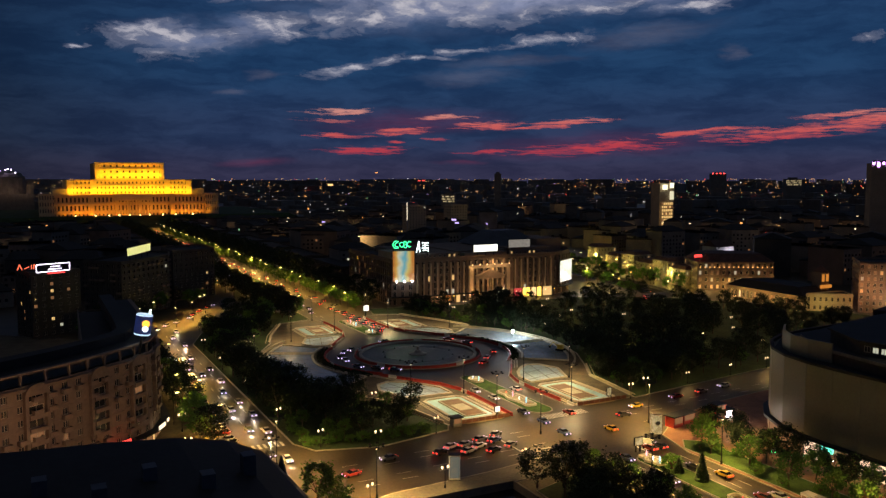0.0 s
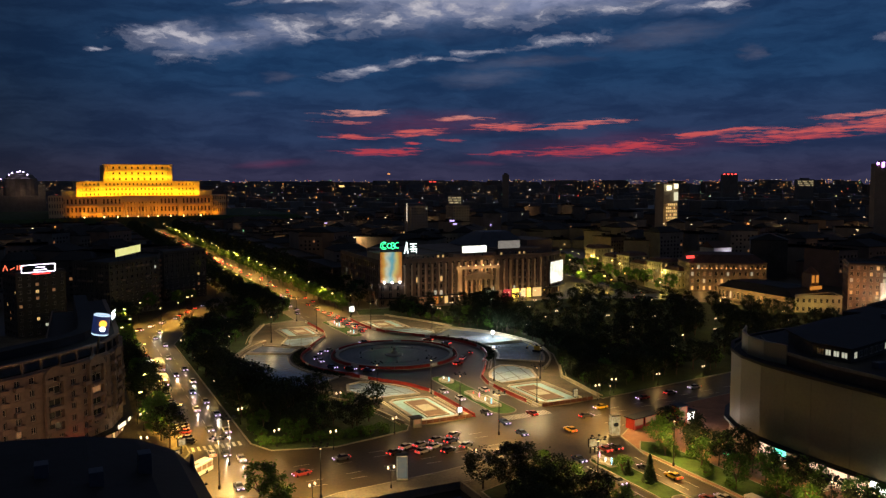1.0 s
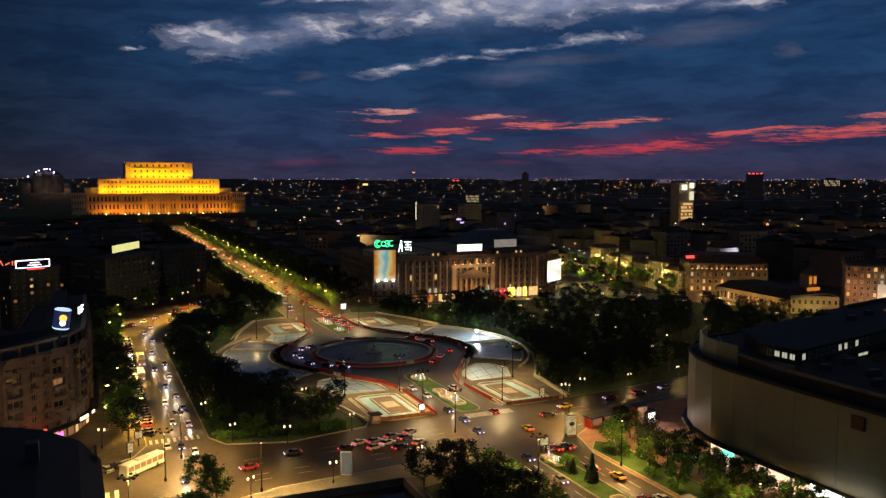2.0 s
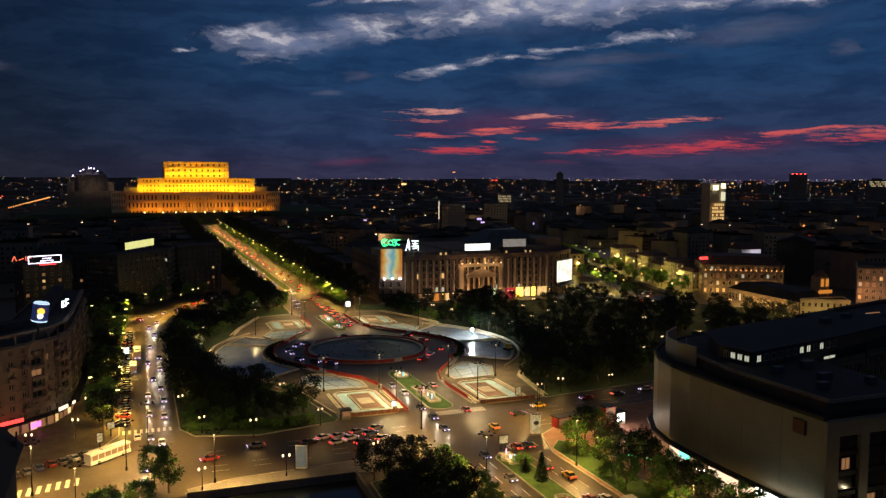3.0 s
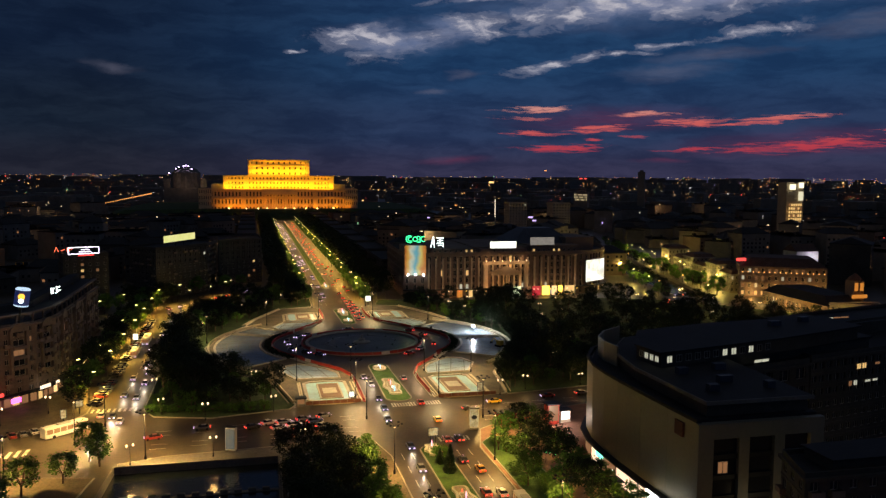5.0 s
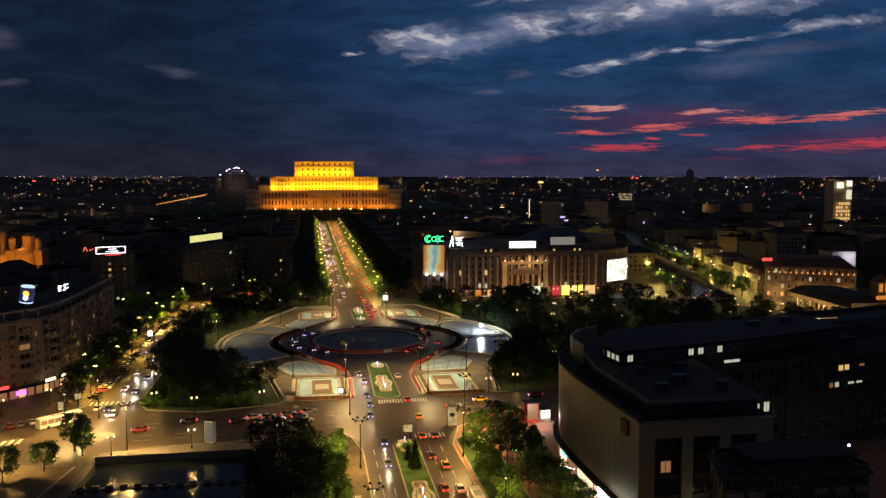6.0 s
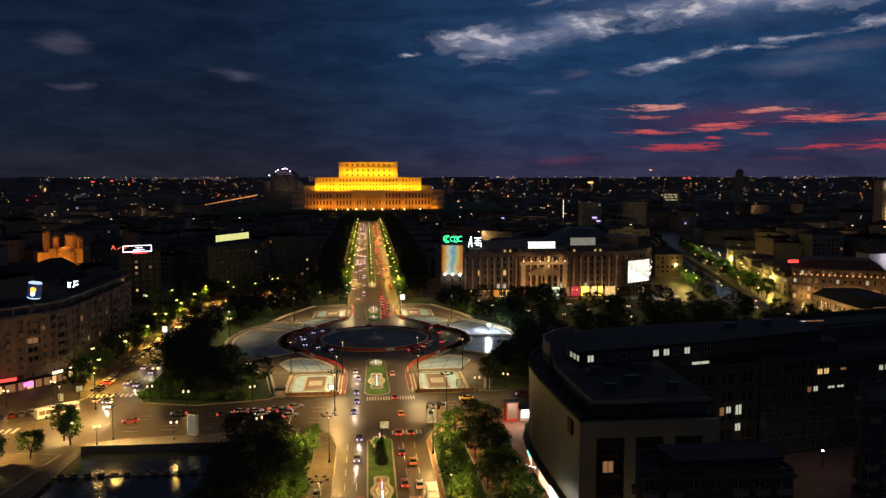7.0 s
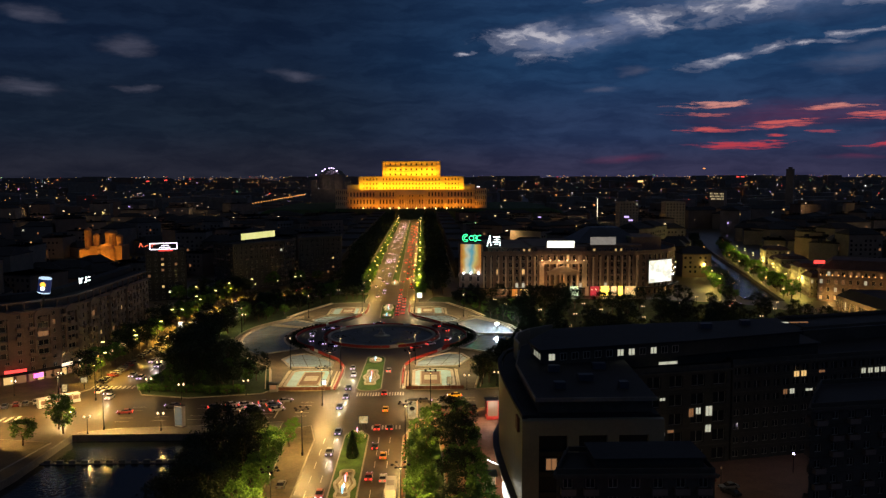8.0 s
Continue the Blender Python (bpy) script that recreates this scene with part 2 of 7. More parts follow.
PANEL = material("clad_panel", (0.21, 0.20, 0.145), 0.45, spread=0.12, scale=0.08, fine=20, bump=0.05)
ROOF = material("roof_felt", (0.02, 0.02, 0.022), 0.75, spread=0.4, scale=0.1, fine=10)
ROOF_METAL = material("roof_metal", (0.075, 0.085, 0.11), 0.55, metal=0.4, spread=0.3, scale=0.15, fine=8)
ROOF_TILE = material("roof_tile", (0.12, 0.07, 0.055), 0.85, spread=0.3, scale=0.3, fine=8)
GLASS = material("dark_glass", (0.02, 0.022, 0.026), 0.12, spread=0, spec=0.6)
IRON = material("painted_iron", (0.018, 0.02, 0.021), 0.5, metal=0.3, spread=0.3, scale=2)
STEEL = material("steel", (0.35, 0.35, 0.36), 0.4, metal=0.8, spread=0.2, scale=1.5)
CONCRETE = material("concrete", (0.19, 0.175, 0.155), 0.9, spread=0.3, scale=0.15, fine=10)
PALACE = material("palace_stone", (0.60, 0.50, 0.30), 0.8, spread=0.16, scale=0.05, fine=12, bump=0.1)
RUBBER = material("rubber", (0.02, 0.02, 0.02), 0.9, spread=0)
BRONZE = material("weathered_bronze", (0.10, 0.13, 0.10), 0.6, metal=0.4, spread=0.3, scale=1)

WATER = bpy.data.materials.new("canal_water")
WATER.use_nodes = True
_n, _l = WATER.node_tree.nodes, WATER.node_tree.links
_b = _n["Principled BSDF"]
_b.inputs["Base Color"].default_value = (0.008, 0.012, 0.014, 1)
_b.inputs["Roughness"].default_value = 0.14
_b.inputs["Specular IOR Level"].default_value = 0.6
_t, _w = _n.new("ShaderNodeTexCoord"), _n.new("ShaderNodeTexNoise")
_w.inputs["Scale"].default_value, _w.inputs["Detail"].default_value = 0.9, 4
_p = _n.new("ShaderNodeBump")
_p.inputs["Strength"].default_value, _p.inputs["Distance"].default_value = 0.5, 0.16
_l.new(_t.outputs["Object"], _w.inputs["Vector"]), _l.new(_w.outputs[0], _p.inputs["Height"]), _l.new(_p.outputs[0], _b.inputs["Normal"])

WARM = (1.0, 0.56, 0.10)
LAMP_WARM = lamp_mat("lamp_glass_warm", (1.0, 0.72, 0.40), 2.8)
LAMP_YELLOW = lamp_mat("lamp_glass_yellow", (1.0, 0.86, 0.30), 5)
LAMP_WHITE = lamp_mat("lamp_glass_white", (0.92, 0.95, 1.0), 14)
HEAD = lamp_mat("headlight_glass", (0.72, 0.55, 1.0), 3.4)
TAIL = lamp_mat("tail_light_glass", (1.0, 0.05, 0.035), 4)
LIT_WARM = lamp_mat("lit_room_warm", (1.0, 0.62, 0.22), 0.9)
LIT_WHITE = lamp_mat("lit_room_white", (0.95, 0.95, 0.72), 0.55)
LIT_DIM = lamp_mat("lit_room_dim", (1.0, 0.45, 0.18), 0.25)


# ---- mesh tools ----
class Geo:
    """Collects vertices and faces of one mesh; faces carry a material slot."""

    def __init__(self):
        self.v, self.f, self.s = [], [], []

    def add(self, verts, faces, slot=0):
        k = len(self.v)
        self.v += [tuple(p) for p in verts]
        self.f += [tuple(i + k for i in f) for f in faces]
        self.s += [slot] * len(faces)
        return self

    def box(self, x0, x1, y0, y1, z0, z1, slot=0, m=None):
        p = [Vector(q) for q in ((x0, y0, z0), (x1, y0, z0), (x1, y1, z0), (x0, y1, z0), (x0, y0, z1), (x1, y0, z1), (x1, y1, z1), (x0, y1, z1))]
        if m:
            p = [m @ q for q in p]
        return self.add(p, [(3, 2, 1, 0), (4, 5, 6, 7), (0, 1, 5, 4), (1, 2, 6, 5), (2, 3, 7, 6), (3, 0, 4, 7)], slot)

    def prism(self, poly, z0, z1, slot=0, bottom=False):
        n = len(poly)
        area = sum(poly[i][0] * poly[(i + 1) % n][1] - poly[(i + 1) % n][0] * poly[i][1] for i in range(n))
        if area < 0:
            poly = poly[::-1]
        v = [(x, y, z0) for x, y in poly] + [(x, y, z1) for x, y in poly]
        f = [(i, (i + 1) % n, n + (i + 1) % n, n + i) for i in range(n)] + [tuple(range(n, 2 * n))]
        if bottom:
            f.append(tuple(range(n - 1, -1, -1)))
        return self.add(v, f, slot)

    def lathe(self, cx, cy, rows, n=12, slot=0, sx=1.0, sy=1.0, cap=True):
        """rows: (radius, z) from the bottom up."""
        v = [(cx + r * sx * math.cos(2 * math.pi * i / n), cy + r * sy * math.sin(2 * math.pi * i / n), z) for r, z in rows for i in range(n)]
        f = [(k * n + i, k * n + (i + 1) % n, (k + 1) * n + (i + 1) % n, (k + 1) * n + i) for k in range(len(rows) - 1) for i in range(n)]
        if cap:
            f.append(tuple(range((len(rows) - 1) * n, len(rows) * n)))
        return self.add(v, f, slot)

    def tube(self, a, b, r0, r1, n=6, slot=0):
        a, b = Vector(a), Vector(b)
        q = (b - a).to_track_quat("Z", "Y")
        v = [p + q @ Vector((r * math.cos(2 * math.pi * i / n), r * math.sin(2 * math.pi * i / n), 0)) for p, r in ((a, r0), (b, r1)) for i in range(n)]
        return self.add(v, [(i, (i + 1) % n, n + (i + 1) % n, n + i) for i in range(n)] + [tuple(range(n, 2 * n)), tuple(range(n - 1, -1, -1))], slot)

    def band(self, line, w0, w1, z0, z1, slot=0, closed=False):
        """A wall or kerb along a line, from w0 to w1 beside it."""
        n = len(line)
        P = [Vector((p[0], p[1], 0)) for p in line]
        L, R = [], []
        for i in range(n):
            a = P[i - 1] if (i > 0 or closed) else P[i]
            b = P[(i + 1) % n] if (i < n - 1 or closed) else P[i]
            t = (b - a).normalized()
            nn = Vector((t.y, -t.x, 0))
            L.append(P[i] + nn * w0), R.append(P[i] + nn * w1)
        v = []
        for l, r in zip(L, R):
            v += [(l.x, l.y, z0), (r.x, r.y, z0), (r.x, r.y, z1), (l.x, l.y, z1)]
        f = []
        for i in range(n if closed else n - 1):
            a, b = 4 * i, 4 * ((i + 1) % n)
            f += [(a + 1, b + 1, b + 2, a + 2), (a + 2, b + 2, b + 3, a + 3), (a + 3, b + 3, b, a)]
        if not closed:
            e = 4 * (n - 1)
            f += [(0, 1, 2, 3), (e + 3, e + 2, e + 1, e)]
        return self.add(v, f, slot)

    def mesh(self, name, *mats):
        me = bpy.data.meshes.new(name)
        me.from_pydata(self.v, [], self.f)
        for m in mats:
            me.materials.append(m)
        if len(mats) > 1:
            me.polygons.foreach_set("material_index", self.s)
        me.update()
        return me


def part(name, geo, mats, parent=None, label=""):
    """One mesh object; under a thing or a part, or at top level."""
    mats = mats if isinstance(mats, (tuple, list)) else (mats,)
    ob = new(name, geo if isinstance(geo, bpy.types.Mesh) else geo.mesh(name, *mats))
    if parent:
        ob.parent = parent
    if label:
        tagged(ob, label)
    return ob


def thing(name, label, category, group="", kind="", at=(0, 0, 0), turn=0.0):
    ob = new(name)
    ob.matrix_basis = pose(*at, 0, 0, turn)
    return tagged(ob, label, category, group, kind)


def arc(cx, cy, r, a0, a1, n):
    return [(cx + r * math.cos(radians(a0 + (a1 - a0) * i / n)), cy + r * math.sin(radians(a0 + (a1 - a0) * i / n))) for i in range(n + 1)]


def sector(r0, r1, a0, a1, n):
    return arc(0, 0, r1, a0, a1, n) + arc(0, 0, r0, a0, a1, n)[::-1]


rng = random.Random(7)


def spot(name, parent, at, watts, color=WARM, cone=150, size=0.25, aim=None):
    d = bpy.data.lights.new(name, "SPOT")
    d.energy, d.color, d.spot_size, d.spot_blend, d.shadow_soft_size = watts, color, radians(cone), 0.35, size
    ob = new(name, d)
    if parent:
        ob.parent = parent
    ob.matrix_basis = look(at, aim) if aim else pose(*at)
    return ob


def point(name, parent, at, watts, color=WARM, size=0.25):
    d = bpy.data.lights.new(name, "POINT")
    d.energy, d.color, d.shadow_soft_size = watts, color, size
    ob = new(name, d)
    ob.parent = parent
    ob.matrix_basis = pose(*at)
    return ob


# ---- buildings ----
def window_mesh(w, h, pane, name):
    """A window unit, outer face towards -y: frame, mullion and pane set back in it."""
    g = Geo()
    t = 0.12
    for x0, x1, z0, z1 in ((0, w, 0, t), (0, w, h - t, h), (0, t, t, h - t), (w - t, w, t, h - t), (w / 2 - t / 2, w / 2 + t / 2, t, h - t)):
        g.box(x0, x1, -0.02, 0.06, z0, z1, 0)
    g.add([(0, 0.04, 0), (w, 0.04, 0), (w, 0.04, h), (0, 0.04, h)], [(0, 1, 2, 3)], 1)
    return g.mesh(name, STONE, pane)


_units = {}


def unit(w, h, kind):
    key = (round(w, 2), round(h, 2), kind)
    if key not in _units:
        pane = {"dark": GLASS, "warm": LIT_WARM, "white": LIT_WHITE, "dim": LIT_DIM}[kind]
        _units[key] = window_mesh(w, h, pane, "window")
    return _units[key]


def facade(g, wins, trims, balcs, a, b, z0, floors, fh, bay, ww, wh, sill, depth=0.3, lit=0.06, balcony=0.0, r=None, belts=True):
    """One straight front from a to b (outside on the right-hand side): the wall with an opening for every window goes
    into g; wins gets (matrix, width, height, kind) for each window."""
    r = r or rng
    A, B = Vector((*a, 0)), Vector((*b, 0))
    ln = (B - A).length
    ex = (B - A) / ln
    ey = Vector((-ex.y, ex.x, 0))
    m = Matrix((( ex.x, ey.x, 0, A.x), (ex.y, ey.y, 0, A.y), (0, 0, 1, z0), (0, 0, 0, 1)))
    n = max(1, int(ln / bay))
    bw = ln / n

    def quad(x0, x1, y0, y1, z0_, z1_):
        g.add([m @ Vector(p) for p in ((x0, y0, z0_), (x1, y1, z0_), (x1, y1, z1_), (x0, y0, z1_))], [(0, 1, 2, 3)])

    for k in range(floors):
        zb = k * fh
        zs, zt = zb + sill, zb + sill + wh
        quad(0, ln, 0, 0, zb, zs)
        quad(0, ln, 0, 0, zt, zb + fh)
        x = 0.0
        for i in range(n):
            c = (i + 0.5) * bw
            w0, w1 = c - ww / 2, c + ww / 2
            quad(x, w0, 0, 0, zs, zt)
            quad(w0, w0, 0, depth, zs, zt)
            quad(w1, w1, depth, 0, zs, zt)
            g.add([m @ Vector(p) for p in ((w0, 0, zs), (w1, 0, zs), (w1, depth, zs), (w0, depth, zs))], [(0, 1, 2, 3)])
            g.add([m @ Vector(p) for p in ((w0, depth, zt), (w1, depth, zt), (w1, 0, zt), (w0, 0, zt))], [(0, 1, 2, 3)])
            kind = "dark"
            if r.random() < lit:
                kind = r.choice(("warm", "white", "dim", "dim"))
            wins.append((m @ Matrix.Translation((w0, depth - 0.06, zs)), ww, wh, kind))
            if balcony and r.random() < balcony and k:
                balcs.append((m @ Matrix.Translation((w0 - 0.4, 0, zb)), ww + 0.8))
            x = w1
        quad(x, ln, 0, 0, zs, zt)
        if belts and k:
            trims.append(("string_course", m, (0, ln, -0.12, 0.0, zb - 0.12, zb + 0.12)))
    trims.append(("cornice", m, (-0.3, ln + 0.3, -0.55, 0.0, floors * fh - 0.35, floors * fh + 0.25)))
    return m


_balconies = {}


def balcony_mesh(w):
    key = round(w, 2)
    if key not in _balconies:
        g = Geo()
        g.box(0, w, -1.1, 0.0, 0.05, 0.2)
        g.box(0, w, -1.1, -1.0, 0.2, 1.05)
        g.box(0, 0.1, -1.0, 0.0, 0.2, 1.05)
        g.box(w - 0.1, w, -1.0, 0.0, 0.2, 1.05)
        _balconies[key] = g.mesh("balcony", PLASTER)
    return _balconies[key]


def building(name, label, poly, fronts, floors, fh, bay, ww, wh, sill, mat, roof=ROOF, z0=0.0, lit=0.06, balcony=0.0, singles=300, top=1.0, seed=1, category="building", group="", roof_h=0.0, depth=0.3):
    """A block on a footprint (anticlockwise); fronts: indices of its sides with windows, the rest plain."""
    r = random.Random(seed)
    root = thing(name, label, category, group)
    g, wins, trims, balcs = Geo(), [], [], []
    h = floors * fh
    n = len(poly)
    for i in range(n):
        a, b = poly[i], poly[(i + 1) % n]
        if fronts is None or i in fronts:
            facade(g, wins, trims, balcs, a, b, z0, floors, fh, bay, ww, wh, sill, depth, lit, balcony, r)
        else:
            g.add([(*a, z0), (*b, z0), (*b, z0 + h), (*a, z0 + h)], [(0, 1, 2, 3)])
    wall = part("wall", g, mat, root)
    if singles:
        for nm, m, dims in trims:
            part(nm, Geo().box(*dims, 0, m), mat, wall)
        for m, w in balcs:
            part("balcony", balcony_mesh(w), (), wall).matrix_basis = m
    else:
        tg = Geo()
        for nm, m, dims in trims:
            tg.box(*dims, 0, m)
        tagged(part("string_course", tg, mat, wall), kind="stuff")
    rf = Geo()
    cx, cy = sum(p[0] for p in poly) / n, sum(p[1] for p in poly) / n
    rf.add([(*p, z0 + h) for p in poly], [tuple(range(n))])
    if roof_h:
        inner = [(cx + (x - cx) * 0.72, cy + (y - cy) * 0.72) for x, y in poly]
        rf.add([(*p, z0 + h + 0.2) for p in poly] + [(*p, z0 + h + roof_h) for p in inner], [(i, (i + 1) % n, n + (i + 1) % n, n + i) for i in range(n)] + [tuple(range(n, 2 * n))])
    part("roof", rf, roof, root)
    if top:
        pg = Geo()
        pg.band(poly, 0.0, -0.35, z0 + h + 0.25, z0 + h + 0.25 + top, closed=True)
        part("parapet", pg, mat, root)
    joined = {}
    for i, (m, w, hh, kind) in enumerate(wins):
        if i < singles:
            ob = part("window", unit(w, hh, kind), (), wall)
            ob.matrix_basis = m
        else:
            joined.setdefault(kind, Geo())
            jj = joined[kind]
            jj.add([m @ Vector(p) for p in ((0, 0.04, 0), (w, 0.04, 0), (w, 0.04, hh), (0, 0.04, hh))], [(0, 1, 2, 3)], 0)
            jj.box(w / 2 - 0.06, w / 2 + 0.06, -0.02, 0.03, 0, hh, 1, m)
    for kind, jj in joined.items():
        pane = {"dark": GLASS, "warm": LIT_WARM, "white": LIT_WHITE, "dim": LIT_DIM}[kind]
        tagged(part("glazing", jj, (pane, STONE), wall), kind="stuff")
    return root


# ---- ground, water, roads, islands ----
from mathutils.geometry import tessellate_polygon

CANAL_S = [(-76.4, -133), (-38.5, -133), (-41, -260), (-54, -520), (-112, -520), (-92, -260), (-77.4, -161)]
CANAL_N = [(196, 92), (216, 88), (241, 200), (268, 330), (300, 470), (352, 620), (330, 628), (276, 476), (244, 334), (217, 204)]


def ground_sheet():
    outer = [(-4950, -1500), (4950, -1500), (4950, 4950), (-4950, 4950)]
    loops = [outer, CANAL_S, CANAL_N]
    pts = [Vector((x, y, 0)) for lp in loops for x, y in lp]
    tris = tessellate_polygon([[Vector((x, y, 0)) for x, y in lp] for lp in loops])
    g = Geo()
    fixed = []
    for a, b, c in tris:
        up = (pts[b] - pts[a]).cross(pts[c] - pts[a]).z > 0
        fixed.append((a, b, c) if up else (a, c, b))
    g.add(pts, fixed)
    tagged(part("ground", g, ASPHALT), "dark asphalt and city ground reaching the horizon", "ground", kind="structure")


ground_sheet()
for name, poly in (("canal_quay_wall", CANAL_S), ("river_quay_wall", CANAL_N)):
    g = Geo()
    area = sum(poly[i][0] * poly[(i + 1) % len(poly)][1] - poly[(i + 1) % len(poly)][0] * poly[i][1] for i in range(len(poly)))
    p = poly if area > 0 else poly[::-1]
    n = len(p)
    g.add([(*q, -5.0) for q in p] + [(*q, -0.001) for q in p], [(n + i, n + (i + 1) % n, (i + 1) % n, i) for i in range(n)])
    g.band(p, 0.0, 0.6, -0.05, 0.55, closed=True)
    tagged(part(name, g, CONCRETE), "stained concrete quay wall with a low parapet", "quay wall", kind="structure")
    w = Geo().add([(*q, -1.3) for q in p], [tuple(range(n))])
    tagged(part("water", w, WATER), "dark still canal water between concrete quays", "water", kind="structure")

# weir with a row of low blocks across the canal
weir = thing("weir", "low concrete weir with a row of blocks across the canal", "weir")
part("sill", Geo().box(-77.2, -38.9, -150.6, -149.4, -4.2, -1.1), CONCRETE, weir)
for i in range(12):
    part("block", Geo().box(-76 + i * 3.05, -74.4 + i * 3.05, -150.4, -149.6, -1.1, -0.45), CONCRETE, weir)


def island(name, poly, mat, label, h=0.16, kerb=0.35, category="pavement"):
    g = Geo()
    g.prism(poly, 0.0, h)
    ob = tagged(part(name, g, mat), label, category, kind="structure")
    area = sum(poly[i][0] * poly[(i + 1) % len(poly)][1] - poly[(i + 1) % len(poly)][0] * poly[i][1] for i in range(len(poly)))
    p = poly if area > 0 else poly[::-1]
    k = Geo().band(p, -0.02, kerb, 0.0, h + 0.03, closed=True)
    part("kerb", k, KERB, ob)
    return ob


# the fountain square: two paved halves beside the traffic ring, each with its lawn and trees outside
def neck(side, y_sign):
    """Outer edge of the roadway from the boulevard into the ring, on one side."""
    return [(side * 10.5, y_sign * 87), (side * 10.2, y_sign * 66), (side * 10.8, y_sign * 56), (side * 13.5, y_sign * 47), (side * 19.5, y_sign * 38), (side * 26, y_sign * 27.5)]


def half_square(s):
    a0 = 43
    ring = arc(0, 0, 36.2, -a0, a0, 24)
    ring = [(s * x, y) for x, y in ring]
    line = neck(s, -1) + ring + neck(s, 1)[::-1]
    return line


EDGE_E, EDGE_W = half_square(1), half_square(-1)
SQUARE_E = EDGE_E + [(13, 92), (30, 90), (42, 62), (47, 46), (57, 27), (62.6, 0), (57, -27), (47, -46), (38.5, -60), (34.5, -87.5), (22, -89.2)]
SQUARE_W = EDGE_W + [(-13, 92), (-30, 90), (-42, 62), (-47, 46), (-57, 27), (-62.6, 0), (-57, -27), (-47, -46), (-36.5, -60), (-31.5, -87.5), (-22, -89.2)]
island("pavement_east", SQUARE_E, PAVING, "worn pale paving round the eastern pools", category="pavement")
island("pavement_west", SQUARE_W, PAVING, "worn pale paving round the western pools", category="pavement")
# parks: lawns 20 cm up behind low walls
PARK_W = [(-75.5, -84), (-72, -91.5), (-56, -96), (-34, -91.5), (-32.1, -88), (-37.1, -60), (-47.6, -46), (-57.6, -27), (-63.2, 0), (-57.6, 27), (-47.6, 46), (-42.6, 62), (-30.6, 91), (-14, 96), (-13.5, 122), (-30, 126), (-52, 108), (-68, 84), (-76, 60)]
PARK_E = [(35.1, -88.5), (39.1, -60), (47.6, -46), (57.6, -27), (63.2, 0), (57.6, 27), (47.6, 46), (42.6, 62), (30.6, 91), (20, 96), (24, 112), (70, 104), (150, 96), (190, 78), (238, 10), (246, -40), (190, -72), (100, -80)]
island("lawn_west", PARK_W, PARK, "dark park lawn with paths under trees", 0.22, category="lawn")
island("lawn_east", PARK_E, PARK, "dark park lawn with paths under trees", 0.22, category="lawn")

# central ring: stone kerb and the great basin
island("pavement_ring", arc(0, 0, 25.2, 0, 355, 71), PAVING, "paved rim round the great round basin", 0.18, category="pavement")


def basin(name, poly, floor_mat, label, rim_mat=STONE_Y, rim_h=0.55, rim_w=0.9, floor_z=0.24, group=""):
    area = sum(poly[i][0] * poly[(i + 1) % len(poly)][1] - poly[(i + 1) % len(poly)][0] * poly[i][1] for i in range(len(poly)))
    p = poly if area > 0 else poly[::-1]
    root = thing(name, label, "fountain basin", group)
    part("basin_floor", Geo().prism(p, 0.1, floor_z), floor_mat, root)
    part("rim", Geo().band(p, -rim_w, 0.0, 0.1, rim_h, closed=True), rim_mat, root)
    part("coping", Geo().band(p, -rim_w - 0.12, 0.12, rim_h, rim_h + 0.12, closed=True), STONE, root)
    return root


great = basin("great_fountain", arc(0, 0, 23.2, 0, 355, 71), POOL_DARK, "great round fountain basin, drained and wet, with a bronze centrepiece", STONE, 0.8, 1.0)
part("plinth", Geo().lathe(0, 0, [(3.6, 0.2), (3.6, 0.5), (2.6, 0.7), (1.6, 0.9), (1.0, 1.6), (1.3, 1.8), (0.6, 2.0), (0.4, 2.9), (0.7, 3.1), (0.2, 3.4)], 20), STONE, great)
part("jet_pipe", Geo().band(arc(0, 0, 14.0, 0, 350, 35), -0.06, 0.06, 0.2, 0.34, closed=True), STEEL, great)
for k in range(10):
    a = 36 * k
    x, y = 14 * math.cos(radians(a)), 14 * math.sin(radians(a))
    part("nozzle", Geo().lathe(x, y, [(0.35, 0.24), (0.3, 0.5), (0.12, 0.7), (0.1, 1.0)], 8), BRONZE, great)

side_pools = []
for s, tag in ((-1, "western"), (1, "eastern")):
    for a0, a1 in (((137, 178), (180.5, 219)) if s > 0 else ((137, 152), (153.5, 219))):
        if s > 0:
            b0, b1 = 180 - a1, 180 - a0
        else:
            b0, b1 = a0, a1
        p = basin("fountain_pool", sector(41.0, 59.5, b0, b1, 14), POOL_BLUE, "drained curved fountain pool with a wet blue-grey floor and stone rim", rim_w=0.7, rim_h=0.5, group="curved pools round the great fountain")
        # joints of the floor slabs
        j = Geo()
        nj = max(3, round((b1 - b0) / 4.6))
        for k in range(1, nj):
            a = b0 + (b1 - b0) * k / nj
            c, sn = math.cos(radians(a)), math.sin(radians(a))
            j.band([(41.5 * c, 41.5 * sn), (59 * c, 59 * sn)], -0.1, 0.1, 0.2, 0.27)
        for r in (45.5, 50, 54.5):
            j.band(arc(0, 0, r, b0 + 0.5, b1 - 0.5, 14), -0.1, 0.1, 0.2, 0.27)
        part("slab_joint", j, CONCRETE, p)
        side_pools.append(p)


